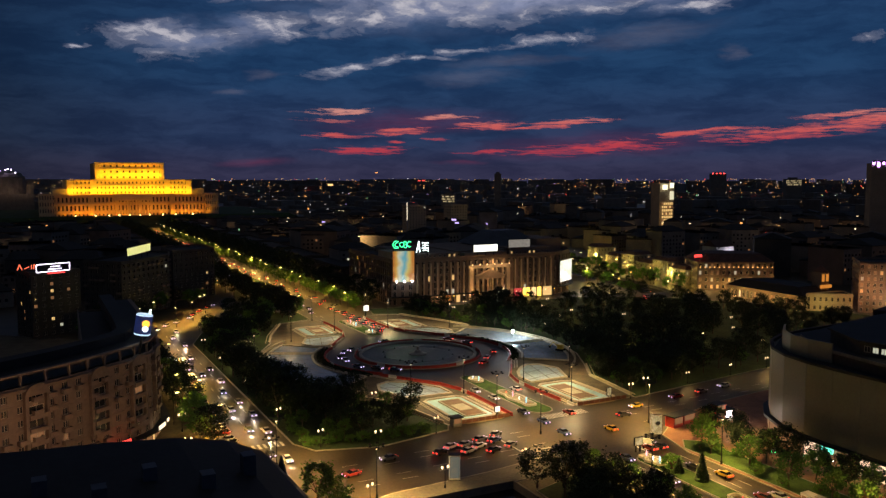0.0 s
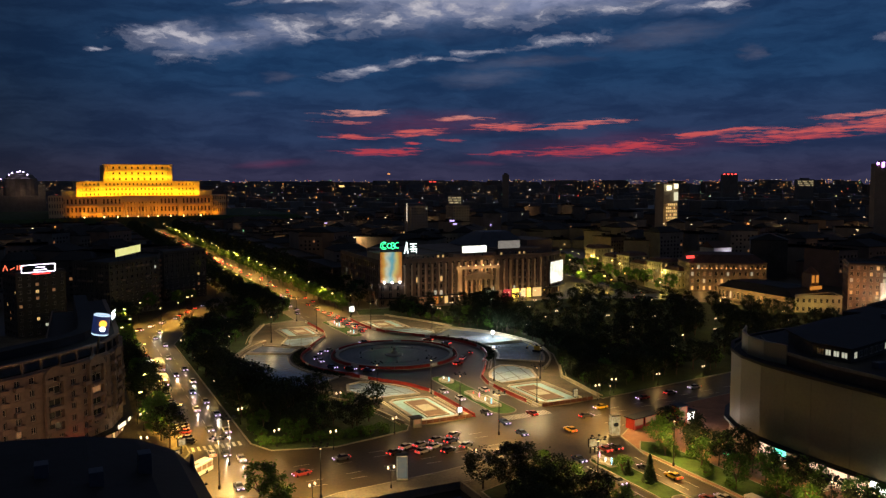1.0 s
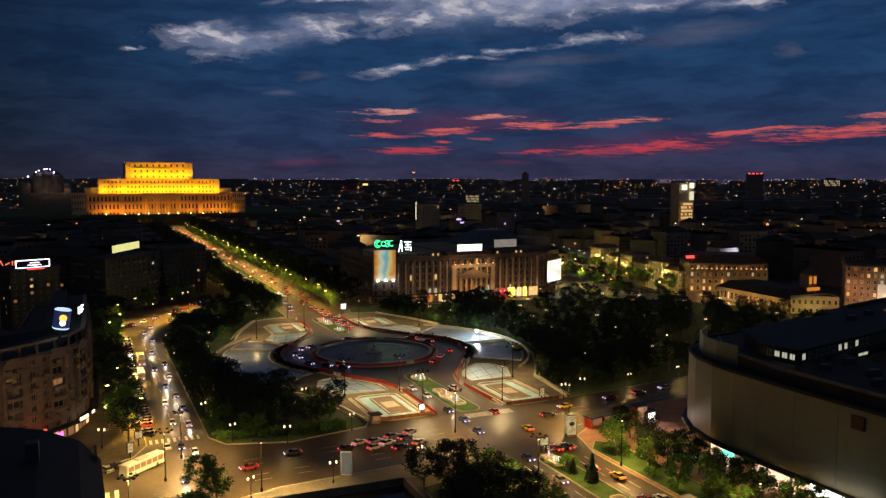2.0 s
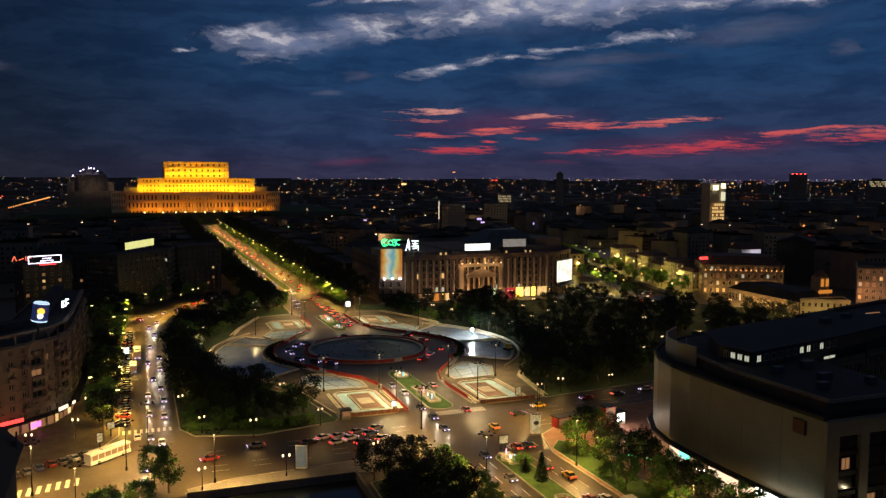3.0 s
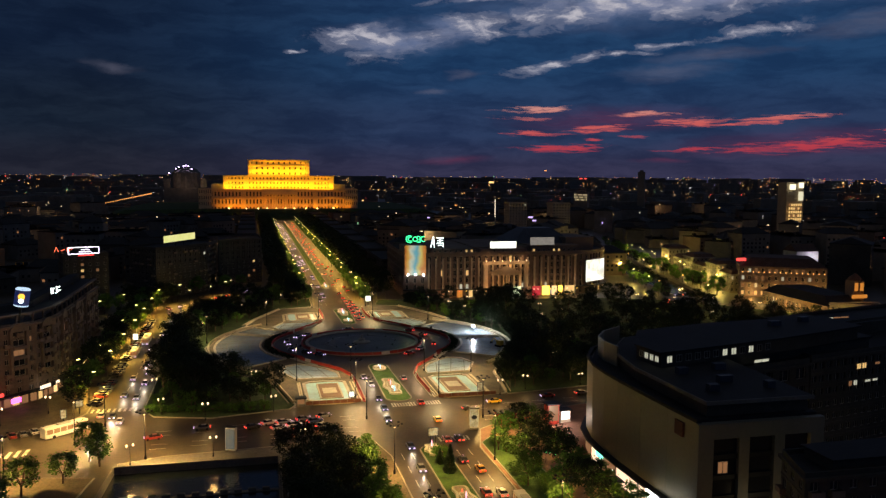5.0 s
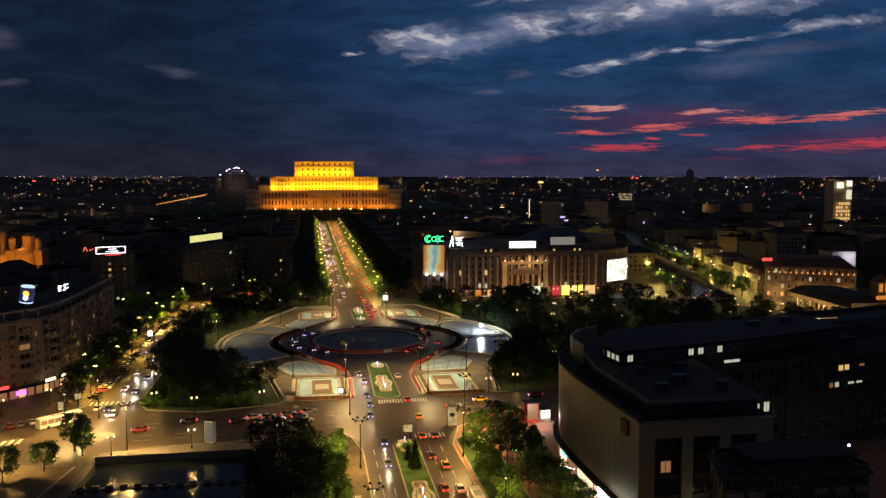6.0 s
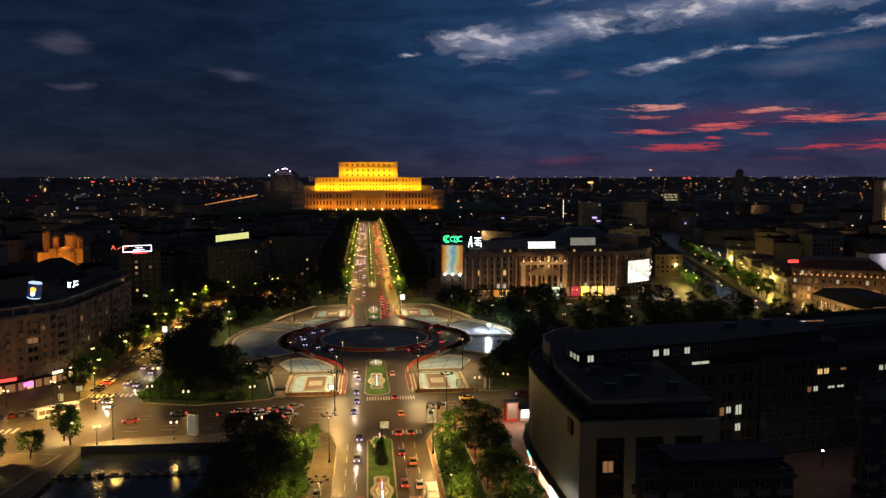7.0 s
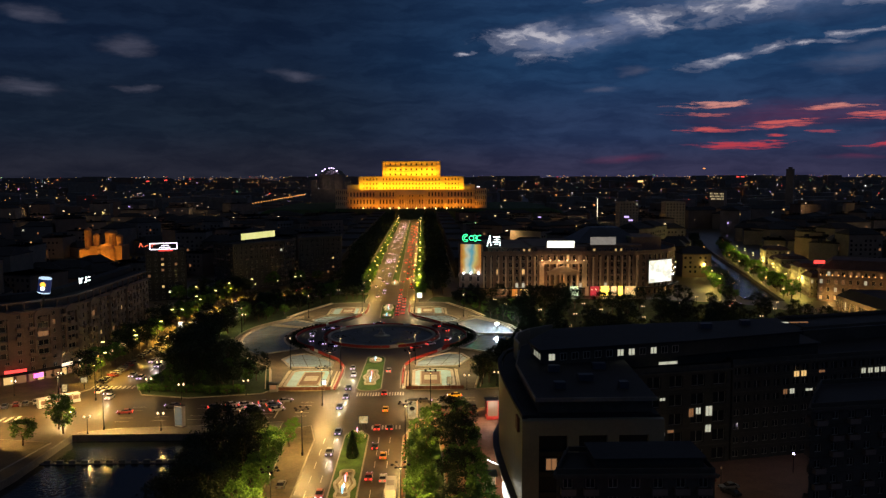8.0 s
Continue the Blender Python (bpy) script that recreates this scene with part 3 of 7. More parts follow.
def parterre(sx, sy):
    """Corner pool: pale tiles, brown frame, cream middle; behind it a fan-shaped shallow pool."""
    k = 1.0 if sy < 0 else 0.86
    x0, x1, y0, y1 = 14.2, 28.4, 62.0 * k, 86.6 * k
    c = 2.2
    poly = [(x0 + c, y0), (x1 - c, y0), (x1, y0 + c), (x1, y1 - c), (x1 - c, y1), (x0 + c, y1), (x0, y1 - c), (x0, y0 + c)]
    poly = [(sx * x, sy * y) for x, y in poly]
    root = basin("corner_pool", poly, POOL_PALE, "square corner pool with pale tiles, brown frame and cream middle", rim_w=0.8, rim_h=0.5, group="corner pools")
    cx, cy = sx * 20.4, sy * 74.6 * k
    h = 8.6 * k
    part("brown_frame", Geo().box(cx - 3.2, cx + 3.2, cy - h, cy + h, 0.2, 0.5), BROWN_TILE, root)
    part("inner_bed", Geo().box(cx - 2.2, cx + 2.2, cy - 3.2 * k, cy + 3.2 * k, 0.4, 0.6), CREAM_TILE, root)
    part("frame_edge", Geo().band([(cx - 3.4, cy - h - 0.2), (cx + 3.4, cy - h - 0.2), (cx + 3.4, cy + h + 0.2), (cx - 3.4, cy + h + 0.2)], -0.25, 0.25, 0.2, 0.62, closed=True), CREAM_TILE, root)
    # stepped edge outside the rim
    out = Geo()
    for d, z in ((1.5, 0.42), (2.5, 0.3)):
        out.band([(sx * x, sy * y) for x, y in ((x0 - d, y0 + 2), (x0 - d, y1), (x0 + c - d * 0.4, y1 + d), (x1 - c, y1 + d), (x1 + d * 0.6, y1 - c), (x1 + d * 0.6, y0))], -0.25, 0.25, 0.1, z)
    part("step", out, STONE_Y, root)
    fan = [(sx * x, sy * y * k) for x, y in ((15.2, 58.8), (15.2, 50.5), (18.4, 44.2), (23.5, 38.3), (28, 35.2), (33, 37.5), (35.6, 45.5), (30.6, 58.0))]
    f = basin("fan_pool", fan, POOL_FAN, "drained fan-shaped pool with a wet pale floor beside the corner pool", rim_w=0.8, rim_h=0.5, group="fan pools")
    j = Geo()
    for a, b in (((16, 55), (33, 50)), ((18, 47.5), (33.5, 42)), ((24, 57), (29, 37)), ((19, 57), (22, 42)), ((29, 57), (33, 41))):
        j.band([(sx * a[0], sy * a[1] * k), (sx * b[0], sy * b[1] * k)], -0.12, 0.12, 0.2, 0.28)
    part("slab_joint", j, CONCRETE, f)


POOL_FAN = material("fan_pool_floor", (0.26, 0.37, 0.46), 0.3, spread=0.35, scale=0.2, fine=8, bump=0.03, spec=0.5)
for sx in (-1, 1):
    for sy in (-1, 1):
        parterre(sx, sy)
# terrace steps that follow the roadway and the outer wall of the square
for s, edge, nm in ((-1, EDGE_W, "west"), (1, EDGE_E, "east")):
    core = edge[3:-3]
    for d, z in ((1.9, 0.34), (3.0, 0.46)):
        g = Geo().band([(x + s * d * (1 if abs(y) > 27 else abs(x) / 36.2), y + (0 if abs(y) > 27 else d * y / 36.2)) for x, y in core if abs(y) < 46], -0.28, 0.28, 0.1, z)
        tagged(part("terrace_step_" + nm, g, STONE), "pale stone terrace step along the ring road", "step", kind="structure")
    g = Geo().band([(s * x, y) for x, y in arc(0, 0, 61.6, -49, 49, 40)], -0.35, 0.35, 0.1, 1.0)
    tagged(part("terrace_wall_" + nm, g, STONE_Y), "low sand-coloured stone wall round the pools", "wall", kind="structure")

for nm, line in (("east", [(47, -46), (38.5, -60), (34.5, -86.5)]), ("east", [(30.5, 88), (42, 62), (47, 46)]), ("west", [(-31.8, -86), (-36.5, -60), (-47, -46)]), ("west", [(-47, 46), (-42, 62), (-30.5, 88)])):
    g = Geo().band(line, -0.9, -0.4, 0.1, 1.0).band(line, -2.2, -1.9, 0.1, 0.5)
    tagged(part("terrace_wall_" + nm, g, STONE_Y), "low sand-coloured stone wall round the pools", "wall", kind="structure")

# dark planted slope between the ring road and the curved pools
for s, nm in ((-1, "hedge_west"), (1, "hedge_east")):
    g = Geo()
    line = [(s * x, y) for x, y in arc(0, 0, 38.4, -40, 40, 30)]
    rr = random.Random(11 + s)
    for i in range(len(line) - 1):
        for k in range(46):
            t = rr.random()
            x = line[i][0] * (1 - t) + line[i + 1][0] * t + rr.uniform(-1.1, 1.1)
            y = line[i][1] * (1 - t) + line[i + 1][1] * t + rr.uniform(-1.1, 1.1)
            z = 0.2 + abs(rr.gauss(0, 0.35))
            q = Euler((rr.uniform(0, 6), rr.uniform(0, 6), rr.uniform(0, 6))).to_matrix()
            sz = rr.uniform(0.2, 0.42)
            g.add([Vector((x, y, z)) + q @ Vector(p) for p in ((-sz, -sz, 0), (sz, -sz, 0), (sz, sz, 0), (-sz, sz, 0))], [(0, 1, 2, 3)])
    tagged(part(nm, g, LEAF_SHADE), "low dark planting along the ring road", "hedge", kind="stuff")

# red and white works barriers along the roadway edges and round the great basin
def barrier_line(line, gap=2.3, group="works barriers"):
    out = []
    L = [Vector((x, y, 0)) for x, y in line]
    d = 0.0
    for a, b in zip(L, L[1:]):
        seg = (b - a).length
        while d < seg:
            p = a.lerp(b, d / seg)
            out.append((p, math.degrees(math.atan2((b - a).y, (b - a).x))))
            d += gap
        d -= seg
    return out


def barrier(white):
    root = thing("works_barrier", "white plastic works barrier on the kerb" if white else "red plastic works barrier on the kerb", "barrier", "works barriers")
    m = WHITE_PLASTIC if white else RED_PLASTIC
    g = Geo()
    g.box(-1.68, 1.68, -0.28, 0.28, 0.0, 0.2)
    g.box(-1.68, 1.68, -0.06, 0.06, 0.2, 0.95)
    g.box(-1.68, 1.68, -0.11, 0.11, 0.88, 1.02)
    part("panel", g, m, root)
    return root


proto = {True: barrier(True), False: barrier(False)}
proto[True].matrix_basis, proto[False].matrix_basis = pose(11.2, -86.5, 0.17, 0, 0, 90), pose(-11.2, -86.5, 0.17, 0, 0, 90)
count = 0
for line in ([(x + 0.5, y) for x, y in EDGE_E], [(x - 0.5, y) for x, y in EDGE_W], arc(0, 0, 24.7, 0, 360, 72)):
    for p, a in barrier_line(line, 3.5):
        count += 1
        if count > 2:
            copy_thing(proto[count % 9 == 0], pose(p.x, p.y, 0.18, 0, 0, a))

# median strips of the boulevard: lawn with flower-shaped stone basins
def median(name, y0, y1, w0, w1, mat=GRASS, label="green lawn of the median strip"):
    n = 6
    tip = [(w1 * math.cos(radians(a)), y1 + w1 * math.sin(radians(a))) for a in range(15, 180, 30)]
    low = [(w0 * math.cos(radians(a)), y0 + w0 * math.sin(radians(a))) for a in range(195, 360, 30)]
    island(name, [(w0, y0), (w1, y1)] + tip + [(-w1, y1), (-w0, y0)] + low, mat, label, 0.2, category="median strip")


median("median_south", -330, -135.5, 3.1, 3.0)
median("median_square", -86, -43, 3.9, 3.2)
median("median_north", 45, 82, 3.0, 3.6)
median("median_far", 165, 838, 2.2, 2.2)

JETS = [lamp_mat("jet_blue", (0.2, 0.6, 1.0), 2.2), lamp_mat("jet_white", (0.9, 0.95, 1.0), 3.0), lamp_mat("jet_pink", (1.0, 0.4, 0.6), 2.2), lamp_mat("jet_red", (1.0, 0.15, 0.1), 2.0)]


def lobed(rx, ry, lobes, n=48):
    """Outline of a long basin: square shoulders, bulging in the middle and at both ends."""
    out = []
    for i in range(n):
        c, q = math.cos(2 * math.pi * i / n), math.sin(2 * math.pi * i / n)
        w = 1.0 if lobes < 4 else 0.84 + 0.16 * math.cos(2 * math.pi * q)
        out.append((rx * math.copysign(abs(c) ** (0.45 if lobes > 3 else 0.8), c) * w, ry * q))
    return out


SAND_TILE = material("sand_tile", (0.30, 0.24, 0.13), 0.7, spread=0.25, scale=0.5)


def small_fountain(y, rx, ry, lobes, jets):
    root = thing("median_fountain", "small lobed stone fountain with coloured lit jets on the median", "fountain", "median fountains", at=(0, y, 0.2))
    p = lobed(rx, ry, lobes)
    part("rim", Geo().band(p, -0.55, 0.0, 0.0, 0.55, closed=True), CREAM_TILE, root)
    part("basin_floor", Geo().prism([(x * 0.9, yy * 0.9) for x, yy in p], 0.0, 0.12), SAND_TILE, root)
    part("inner_ring", Geo().band(lobed(rx * 0.55, ry * 0.6, lobes), -0.25, 0.0, 0.1, 0.4, closed=True), CREAM_TILE, root)
    for k in range(jets):
        t = 0 if jets == 1 else (k / (jets - 1) - 0.5) * 2
        jy = t * ry * 0.6
        h = 1.9 if k % 2 == 0 else 1.1
        part("water_jet", Geo().lathe(0, jy, [(0.12, 0.1), (0.2, h * 0.5), (0.16, h * 0.85), (0.05, h)], 8), JETS[k % 4], root, "lit coloured water jet")
    point("basin_light", root, (0, 0, 1.6), 260, (1.0, 0.75, 0.30), 0.4)


for y, rx, ry, lobes, jets in ((-47, 2.4, 3.4, 2, 2), (-73, 2.9, 9.8, 4, 4), (-136.5, 2.5, 4.0, 4, 3), (-170, 2.6, 8.5, 4, 4), (-215, 2.6, 8.5, 4, 4), (50, 2.2, 3.4, 2, 2), (74, 2.8, 9.0, 4, 4), (172, 2.4, 8, 6, 3)):
    small_fountain(y, rx, ry, lobes, jets)

# pavements of the neighbouring blocks
island("pavement_south_west", [(-37.7, -133.6), (-22.5, -131.4), (-13.6, -126), (-11.2, -138), (-11.2, -420), (-48, -420), (-40.2, -262)], PAVING, "pale pavement along the boulevard", category="pavement")
island("pavement_south_east", [(12.6, -136), (16.5, -122), (30, -112), (52, -105), (110, -98), (150, -96), (150, -420), (12.6, -420)], PAVING_RED, "reddish paved forecourt beside the store", category="pavement")
island("lawn_south_east", [(13.8, -133), (18, -128), (21.5, -131), (22.5, -160), (22, -330), (13.8, -330)], GRASS, "lit lawn strip beside the boulevard", 0.24, category="lawn")
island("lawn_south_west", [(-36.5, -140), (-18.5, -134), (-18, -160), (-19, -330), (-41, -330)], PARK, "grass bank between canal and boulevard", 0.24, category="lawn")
island("pavement_street", [(-91.5, -84), (-95, -92), (-118, -108), (-180, -150), (-180, 150), (-98, 70), (-92.5, 30)], PAVING, "pavement with parked cars along the western street", category="pavement")
island("pavement_quay", [(-66, -126.6), (-40, -124.8), (-22, -122), (-22, -131), (-29.8, -132.3), (-75.6, -132.3), (-76, -130)], CONCRETE, "quay pavement above the canal", category="pavement")
island("pavement_corner", [(-120, -142), (-108, -132), (-100, -134), (-80, -138), (-100, -280), (-160, -300)], PAVING, "street corner pavement beside the canal", category="pavement")

# road markings
g = Geo()
for sx, lanes in ((1, (6.0, 9.0)), (-1, (5.7, 8.3))):
    for x in lanes:
        for y in range(-330, -140, 9):
            g.box(sx * x - 0.08, sx * x + 0.08, y, y + 4.5, 0.0, 0.02)
        for y in range(100, 900, 12):
            g.box(sx * x - 0.1, sx * x + 0.1, y, y + 5, 0.0, 0.02)
for k in range(26):
    x = -10.2 + k * 0.85
    if abs(x) > 4.2:
        continue
    g.box(x, x + 0.45, -95.5, -91.5, 0.0, 0.02)
for k in range(9):
    g.box(4.4 + k * 0.85, 4.85 + k * 0.85, -95.2, -91.2, 0.0, 0.02)
    g.box(3.4 + k * 0.95, 3.9 + k * 0.95, -129.5, -126.0, 0.0, 0.02)
for k in range(11):
    g.box(-119 + k * 1.9, -118.1 + k * 1.9, -124.5 + k * 0.6, -119.5 + k * 0.6, 0.0, 0.02)
for k in range(9):
    g.box(-90.5 + k * 1.5, -89.8 + k * 1.5, -83.5, -80.0, 0.0, 0.02)
for y in range(-70, 90, 10):
    g.box(-83.6, -83.45, y, y + 4.5, 0.0, 0.02)
    g.box(-80.0, -79.85, y, y + 4.5, 0.0, 0.02)
for k in range(7):
    for x in range(-70, 120, 10):
        if -14 < x < 14 or k not in (1, 2, 4, 5):
            continue
        yy = -120 + k * 3.6 + (x + 20) * 0.07
        g.box(x, x + 4, yy, yy + 0.14, 0.0, 0.02)
g.box(-25.4, -25.0, -118, -100, 0.0, 0.02)
tagged(part("road_marking", g, MARK), "worn white lane lines and crossings on asphalt", "road marking", kind="structure")


# ---- the store beside the boulevard: curved clad front, set-back storeys ----
def store():
    root = thing("department_store", "large store with a blank curved clad front and stepped roof", "department store")
    front = [(36.8, -198.0), (36.3, -187.5), (36.0, -176.5), (35.8, -166), (35.9, -158.5), (36.6, -150.5), (38.8, -142.0), (43.2, -134.2), (50.6, -127.2), (60, -122.6), (72, -120.4), (120, -116.5)]
    # clad panels, each between two joints
    k = 0
    for a, b in zip(front, front[1:]):
        A, B = Vector((*a, 0)), Vector((*b, 0))
        n = max(1, round((B - A).length / 10.4))
        for i in range(n):
            p, q = A.lerp(B, i / n), A.lerp(B, (i + 1) / n)
            t = (q - p).normalized()
            nn = Vector((-t.y, t.x, 0))
            p2, q2 = p + t * 0.03, q - t * 0.03
            g = Geo()
            for z0, z1 in ((5.6, 23.6),):
                v = [p2, q2, q2 - nn * 0.4, p2 - nn * 0.4]
                g.add([(w.x, w.y, z) for z in (z0, z1) for w in v], [(1, 0, 4, 5), (4, 7, 6, 5), (0, 1, 2, 3), (0, 3, 7, 4), (1, 5, 6, 2)])
            part("clad_panel", g, PANEL, root)
            k += 1
    body = front + [(120, -160), (92, -160), (78, -163), (63, -166), (63, -198)]
    inner = [(x + 0.5, y + 0.1) for x, y in front[:4]] + [(x + 0.4, y - 0.4) for x, y in front[4:]]
    core = Geo().prism(inner + [(120, -149), (92, -155.5), (78, -159), (63, -162.5), (63, -197.6)], 0.0, 23.4)
    part("core", core, CONCRETE, root)
    part("plinth_ledge", Geo().band(front, -1.4, 0.3, 4.9, 5.5), IRON, root)
    part("parapet", Geo().band(front, -0.25, 0.7, 23.6, 24.3), ROOF, root)
    # shop windows under the ledge
    for i, (a, b) in enumerate(zip(front[:8], front[1:9])):
        A, B = Vector((*a, 0)), Vector((*b, 0))
        t = (B - A).normalized()
        nn = Vector((-t.y, t.x, 0))
        w = Geo()
        p, q = A + nn * 0.08 + t * 0.4, B + nn * 0.08 - t * 0.4
        w.add([(p.x, p.y, 0.4), (q.x, q.y, 0.4), (q.x, q.y, 4.4), (p.x, p.y, 4.4)], [(1, 0, 3, 2)])
        part("shop_window", w, SHOP_BRIGHT if i in (1, 2, 4) else LIT_DIM, root)
    sg = Geo().box(34.3, 34.6, -198, -183, 3.6, 5.5)
    part("shop_sign", sg, SIGN_WHITE, root, "bright white lit shop sign")
    part("emblem", Geo().box(36.1, 36.7, -193.6, -190.6, 19.6, 22.4), RED_DARK, root, "dull red emblem on the front")
    part("shop_sign", Geo().box(35.0, 35.3, -160, -156.5, 3.4, 4.8), GREEN_SIGN, root, "green and blue lit shop sign")
    # upper screen wall at the round corner
    part("screen_wall", Geo().band([(41.0, -154.2), (40.6, -147.5), (42.0, -141.0), (46.0, -135.0), (53, -129.6)], 0.0, 0.45, 23.6, 28.9), PANEL, root)
    # set-back roof storeys
    part("roof_terrace", Geo().prism([(37.6, -197), (36.8, -176), (36.7, -158), (38.8, -145), (45, -133.6), (60, -123.6), (119, -118), (119, -148.5), (63.2, -161.5), (63, -197)], 23.4, 24.0), ROOF, root)
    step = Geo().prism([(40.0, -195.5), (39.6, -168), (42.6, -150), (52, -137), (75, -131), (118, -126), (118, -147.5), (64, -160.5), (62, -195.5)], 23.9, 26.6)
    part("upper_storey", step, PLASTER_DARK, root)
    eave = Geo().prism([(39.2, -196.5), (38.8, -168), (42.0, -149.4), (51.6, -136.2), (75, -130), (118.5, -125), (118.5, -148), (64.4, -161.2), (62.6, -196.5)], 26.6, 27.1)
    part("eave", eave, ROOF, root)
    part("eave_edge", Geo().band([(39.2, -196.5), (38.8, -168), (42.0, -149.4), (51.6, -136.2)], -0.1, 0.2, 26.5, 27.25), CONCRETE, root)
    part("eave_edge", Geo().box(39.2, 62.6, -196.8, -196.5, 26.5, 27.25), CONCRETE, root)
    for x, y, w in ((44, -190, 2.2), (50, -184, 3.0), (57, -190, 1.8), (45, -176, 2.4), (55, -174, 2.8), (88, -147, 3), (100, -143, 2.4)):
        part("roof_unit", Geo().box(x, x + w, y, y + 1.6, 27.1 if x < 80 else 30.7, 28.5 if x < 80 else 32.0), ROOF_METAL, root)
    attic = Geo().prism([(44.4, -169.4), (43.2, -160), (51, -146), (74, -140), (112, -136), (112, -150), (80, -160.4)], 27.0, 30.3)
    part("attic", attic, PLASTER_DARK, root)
    part("attic_roof", Geo().prism([(43.7, -170.2), (42.5, -160), (50.6, -145.2), (74, -139), (112.5, -135), (112.5, -151), (80.6, -161.2)], 30.3, 30.7), ROOF, root)
    A, B = Vector((44.4, -169.4, 0)), Vector((80, -160.4, 0))
    t = (B - A).normalized()
    m = Matrix(((t.x, -t.y, 0, A.x), (t.y, t.x, 0, A.y), (0, 0, 1, 27.9), (0, 0, 0, 1)))
    for i in range(12):
        ob = part("window", unit(1.7, 1.7, "white" if i in (0, 6, 7, 9) else "dark"), (), root)
        ob.matrix_basis = m @ Matrix.Translation((1.6 + i * 2.85, -0.07, 0.0))
    for i in range(4):
        ob = part("window", unit(1.5, 1.5, "white" if i < 3 else "dark"), (), root)
        ob.matrix_basis = pose(44.02 - i * 0.25, -167.2 + i * 2.0, 28.0, 0, 0, -82.7)
    for k in range(9):
        part("skylight", Geo().box(97 + k * 2.7, 99.2 + k * 2.7, -137.7 + k * 0.2, -137.3 + k * 0.2, 30.0, 30.25), LIT_DIM if k % 3 else LIT_WHITE, root)
    # south face: tall piers with window bays between
    part("south_wall", Geo().box(37.5, 63, -198.1, -197.8, 0, 23.4), GLASS, root)
    part("south_lintel", Geo().box(36.4, 63.4, -199.0, -197.6, 20.6, 23.6), PANEL, root)
    for x0, x1 in ((36.4, 39.6), (45.0, 47.2), (52.6, 54.8), (60.4, 63.4)):
        part("pier", Geo().box(x0, x1, -199.0, -197.5, 0, 20.6), PANEL, root)
    for z in (4.5, 8.5, 12.5, 16.5):
        part("spandrel", Geo().box(39.6, 60.4, -198.5, -197.9, z, z + 0.9), IRON, root)
    for x, z, kd in ((41.5, 1.4, "warm"), (47.6, 1.2, "warm"), (49.4, 1.2, "warm"), (55.4, 1.2, "warm"), (57, 5.6, "dim"), (48, 5.6, "dim"), (41, 13.6, "dim"), (56, 9.6, "dim")):
        ob = part("window", unit(2.2, 2.4, kd), (), root)
        ob.matrix_basis = pose(x, -198.25, z)
    return root


SHOP_BRIGHT = lamp_mat("shop_window_bright", (1.0, 0.66, 0.42), 1.5, True)
GREEN_SIGN = lamp_mat("sign_green", (0.15, 1.0, 0.65), 3.0, True)
SHOP = lamp_mat("shop_window_light", (1.0, 0.62, 0.26), 1.4, True)
SIGN_WHITE = lamp_mat("sign_white", (1.0, 0.97, 0.90), 5.0, True)
RED_DARK = material("dull_red", (0.10, 0.03, 0.02), 0.6, spread=0.2)
store()

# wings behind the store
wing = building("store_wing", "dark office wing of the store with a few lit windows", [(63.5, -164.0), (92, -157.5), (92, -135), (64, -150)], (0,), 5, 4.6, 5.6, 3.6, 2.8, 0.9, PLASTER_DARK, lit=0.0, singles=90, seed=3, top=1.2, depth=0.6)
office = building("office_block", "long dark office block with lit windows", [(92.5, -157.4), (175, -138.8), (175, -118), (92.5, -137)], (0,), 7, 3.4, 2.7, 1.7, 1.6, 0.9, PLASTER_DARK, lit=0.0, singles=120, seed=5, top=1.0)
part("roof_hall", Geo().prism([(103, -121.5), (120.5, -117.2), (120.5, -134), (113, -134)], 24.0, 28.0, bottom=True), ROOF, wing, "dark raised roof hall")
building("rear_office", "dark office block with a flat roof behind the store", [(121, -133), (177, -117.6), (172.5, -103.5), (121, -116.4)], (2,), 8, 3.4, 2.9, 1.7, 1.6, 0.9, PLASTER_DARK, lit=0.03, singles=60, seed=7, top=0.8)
# rooms with the light on
for x, z, w, h, kd in ((73.0, 25.0, 5.0, 0.9, "white"), (109.0, 19.8, 1.7, 1.6, "warm"), (111.0, 19.8, 1.7, 1.6, "warm"), (116, 20.4, 1.9, 0.8, "dim"), (128.2, 19.4, 1.5, 1.5, "white"), (130.2, 19.4, 1.5, 1.5, "white"), (132.1, 19.4, 1.5, 1.5, "white"), (134, 19.4, 1.5, 1.5, "white"),
                        (106.2, 15.6, 1.3, 1.5, "dim"), (108, 15.6, 1.5, 1.5, "white"), (112.4, 16, 2.2, 0.8, "white"), (115.2, 16, 2.2, 0.8, "white"), (128, 15.2, 1.6, 1.6, "white"), (73.4, 16.3, 1.6, 0.9, "white"), (81, 11.9, 1.4, 2.2, "dim"), (82.8, 12.4, 1.5, 1.8, "white"), (85.4, 11.8, 1.9, 2.6, "white"), (85.4, 7.8, 1.7, 2.0, "white"), (73.6, 7.8, 1.5, 0.9, "white"), (75.6, 8.4, 1.8, 0.9, "dim")):
    y = -160.1 + (x - 80.4) * 0.2257 - 0.3
    ob = part("window", unit(w, h, kd), (), wing if x < 92 else office)
    ob.matrix_basis = pose(x, y, z, 0, 0, 12.7)
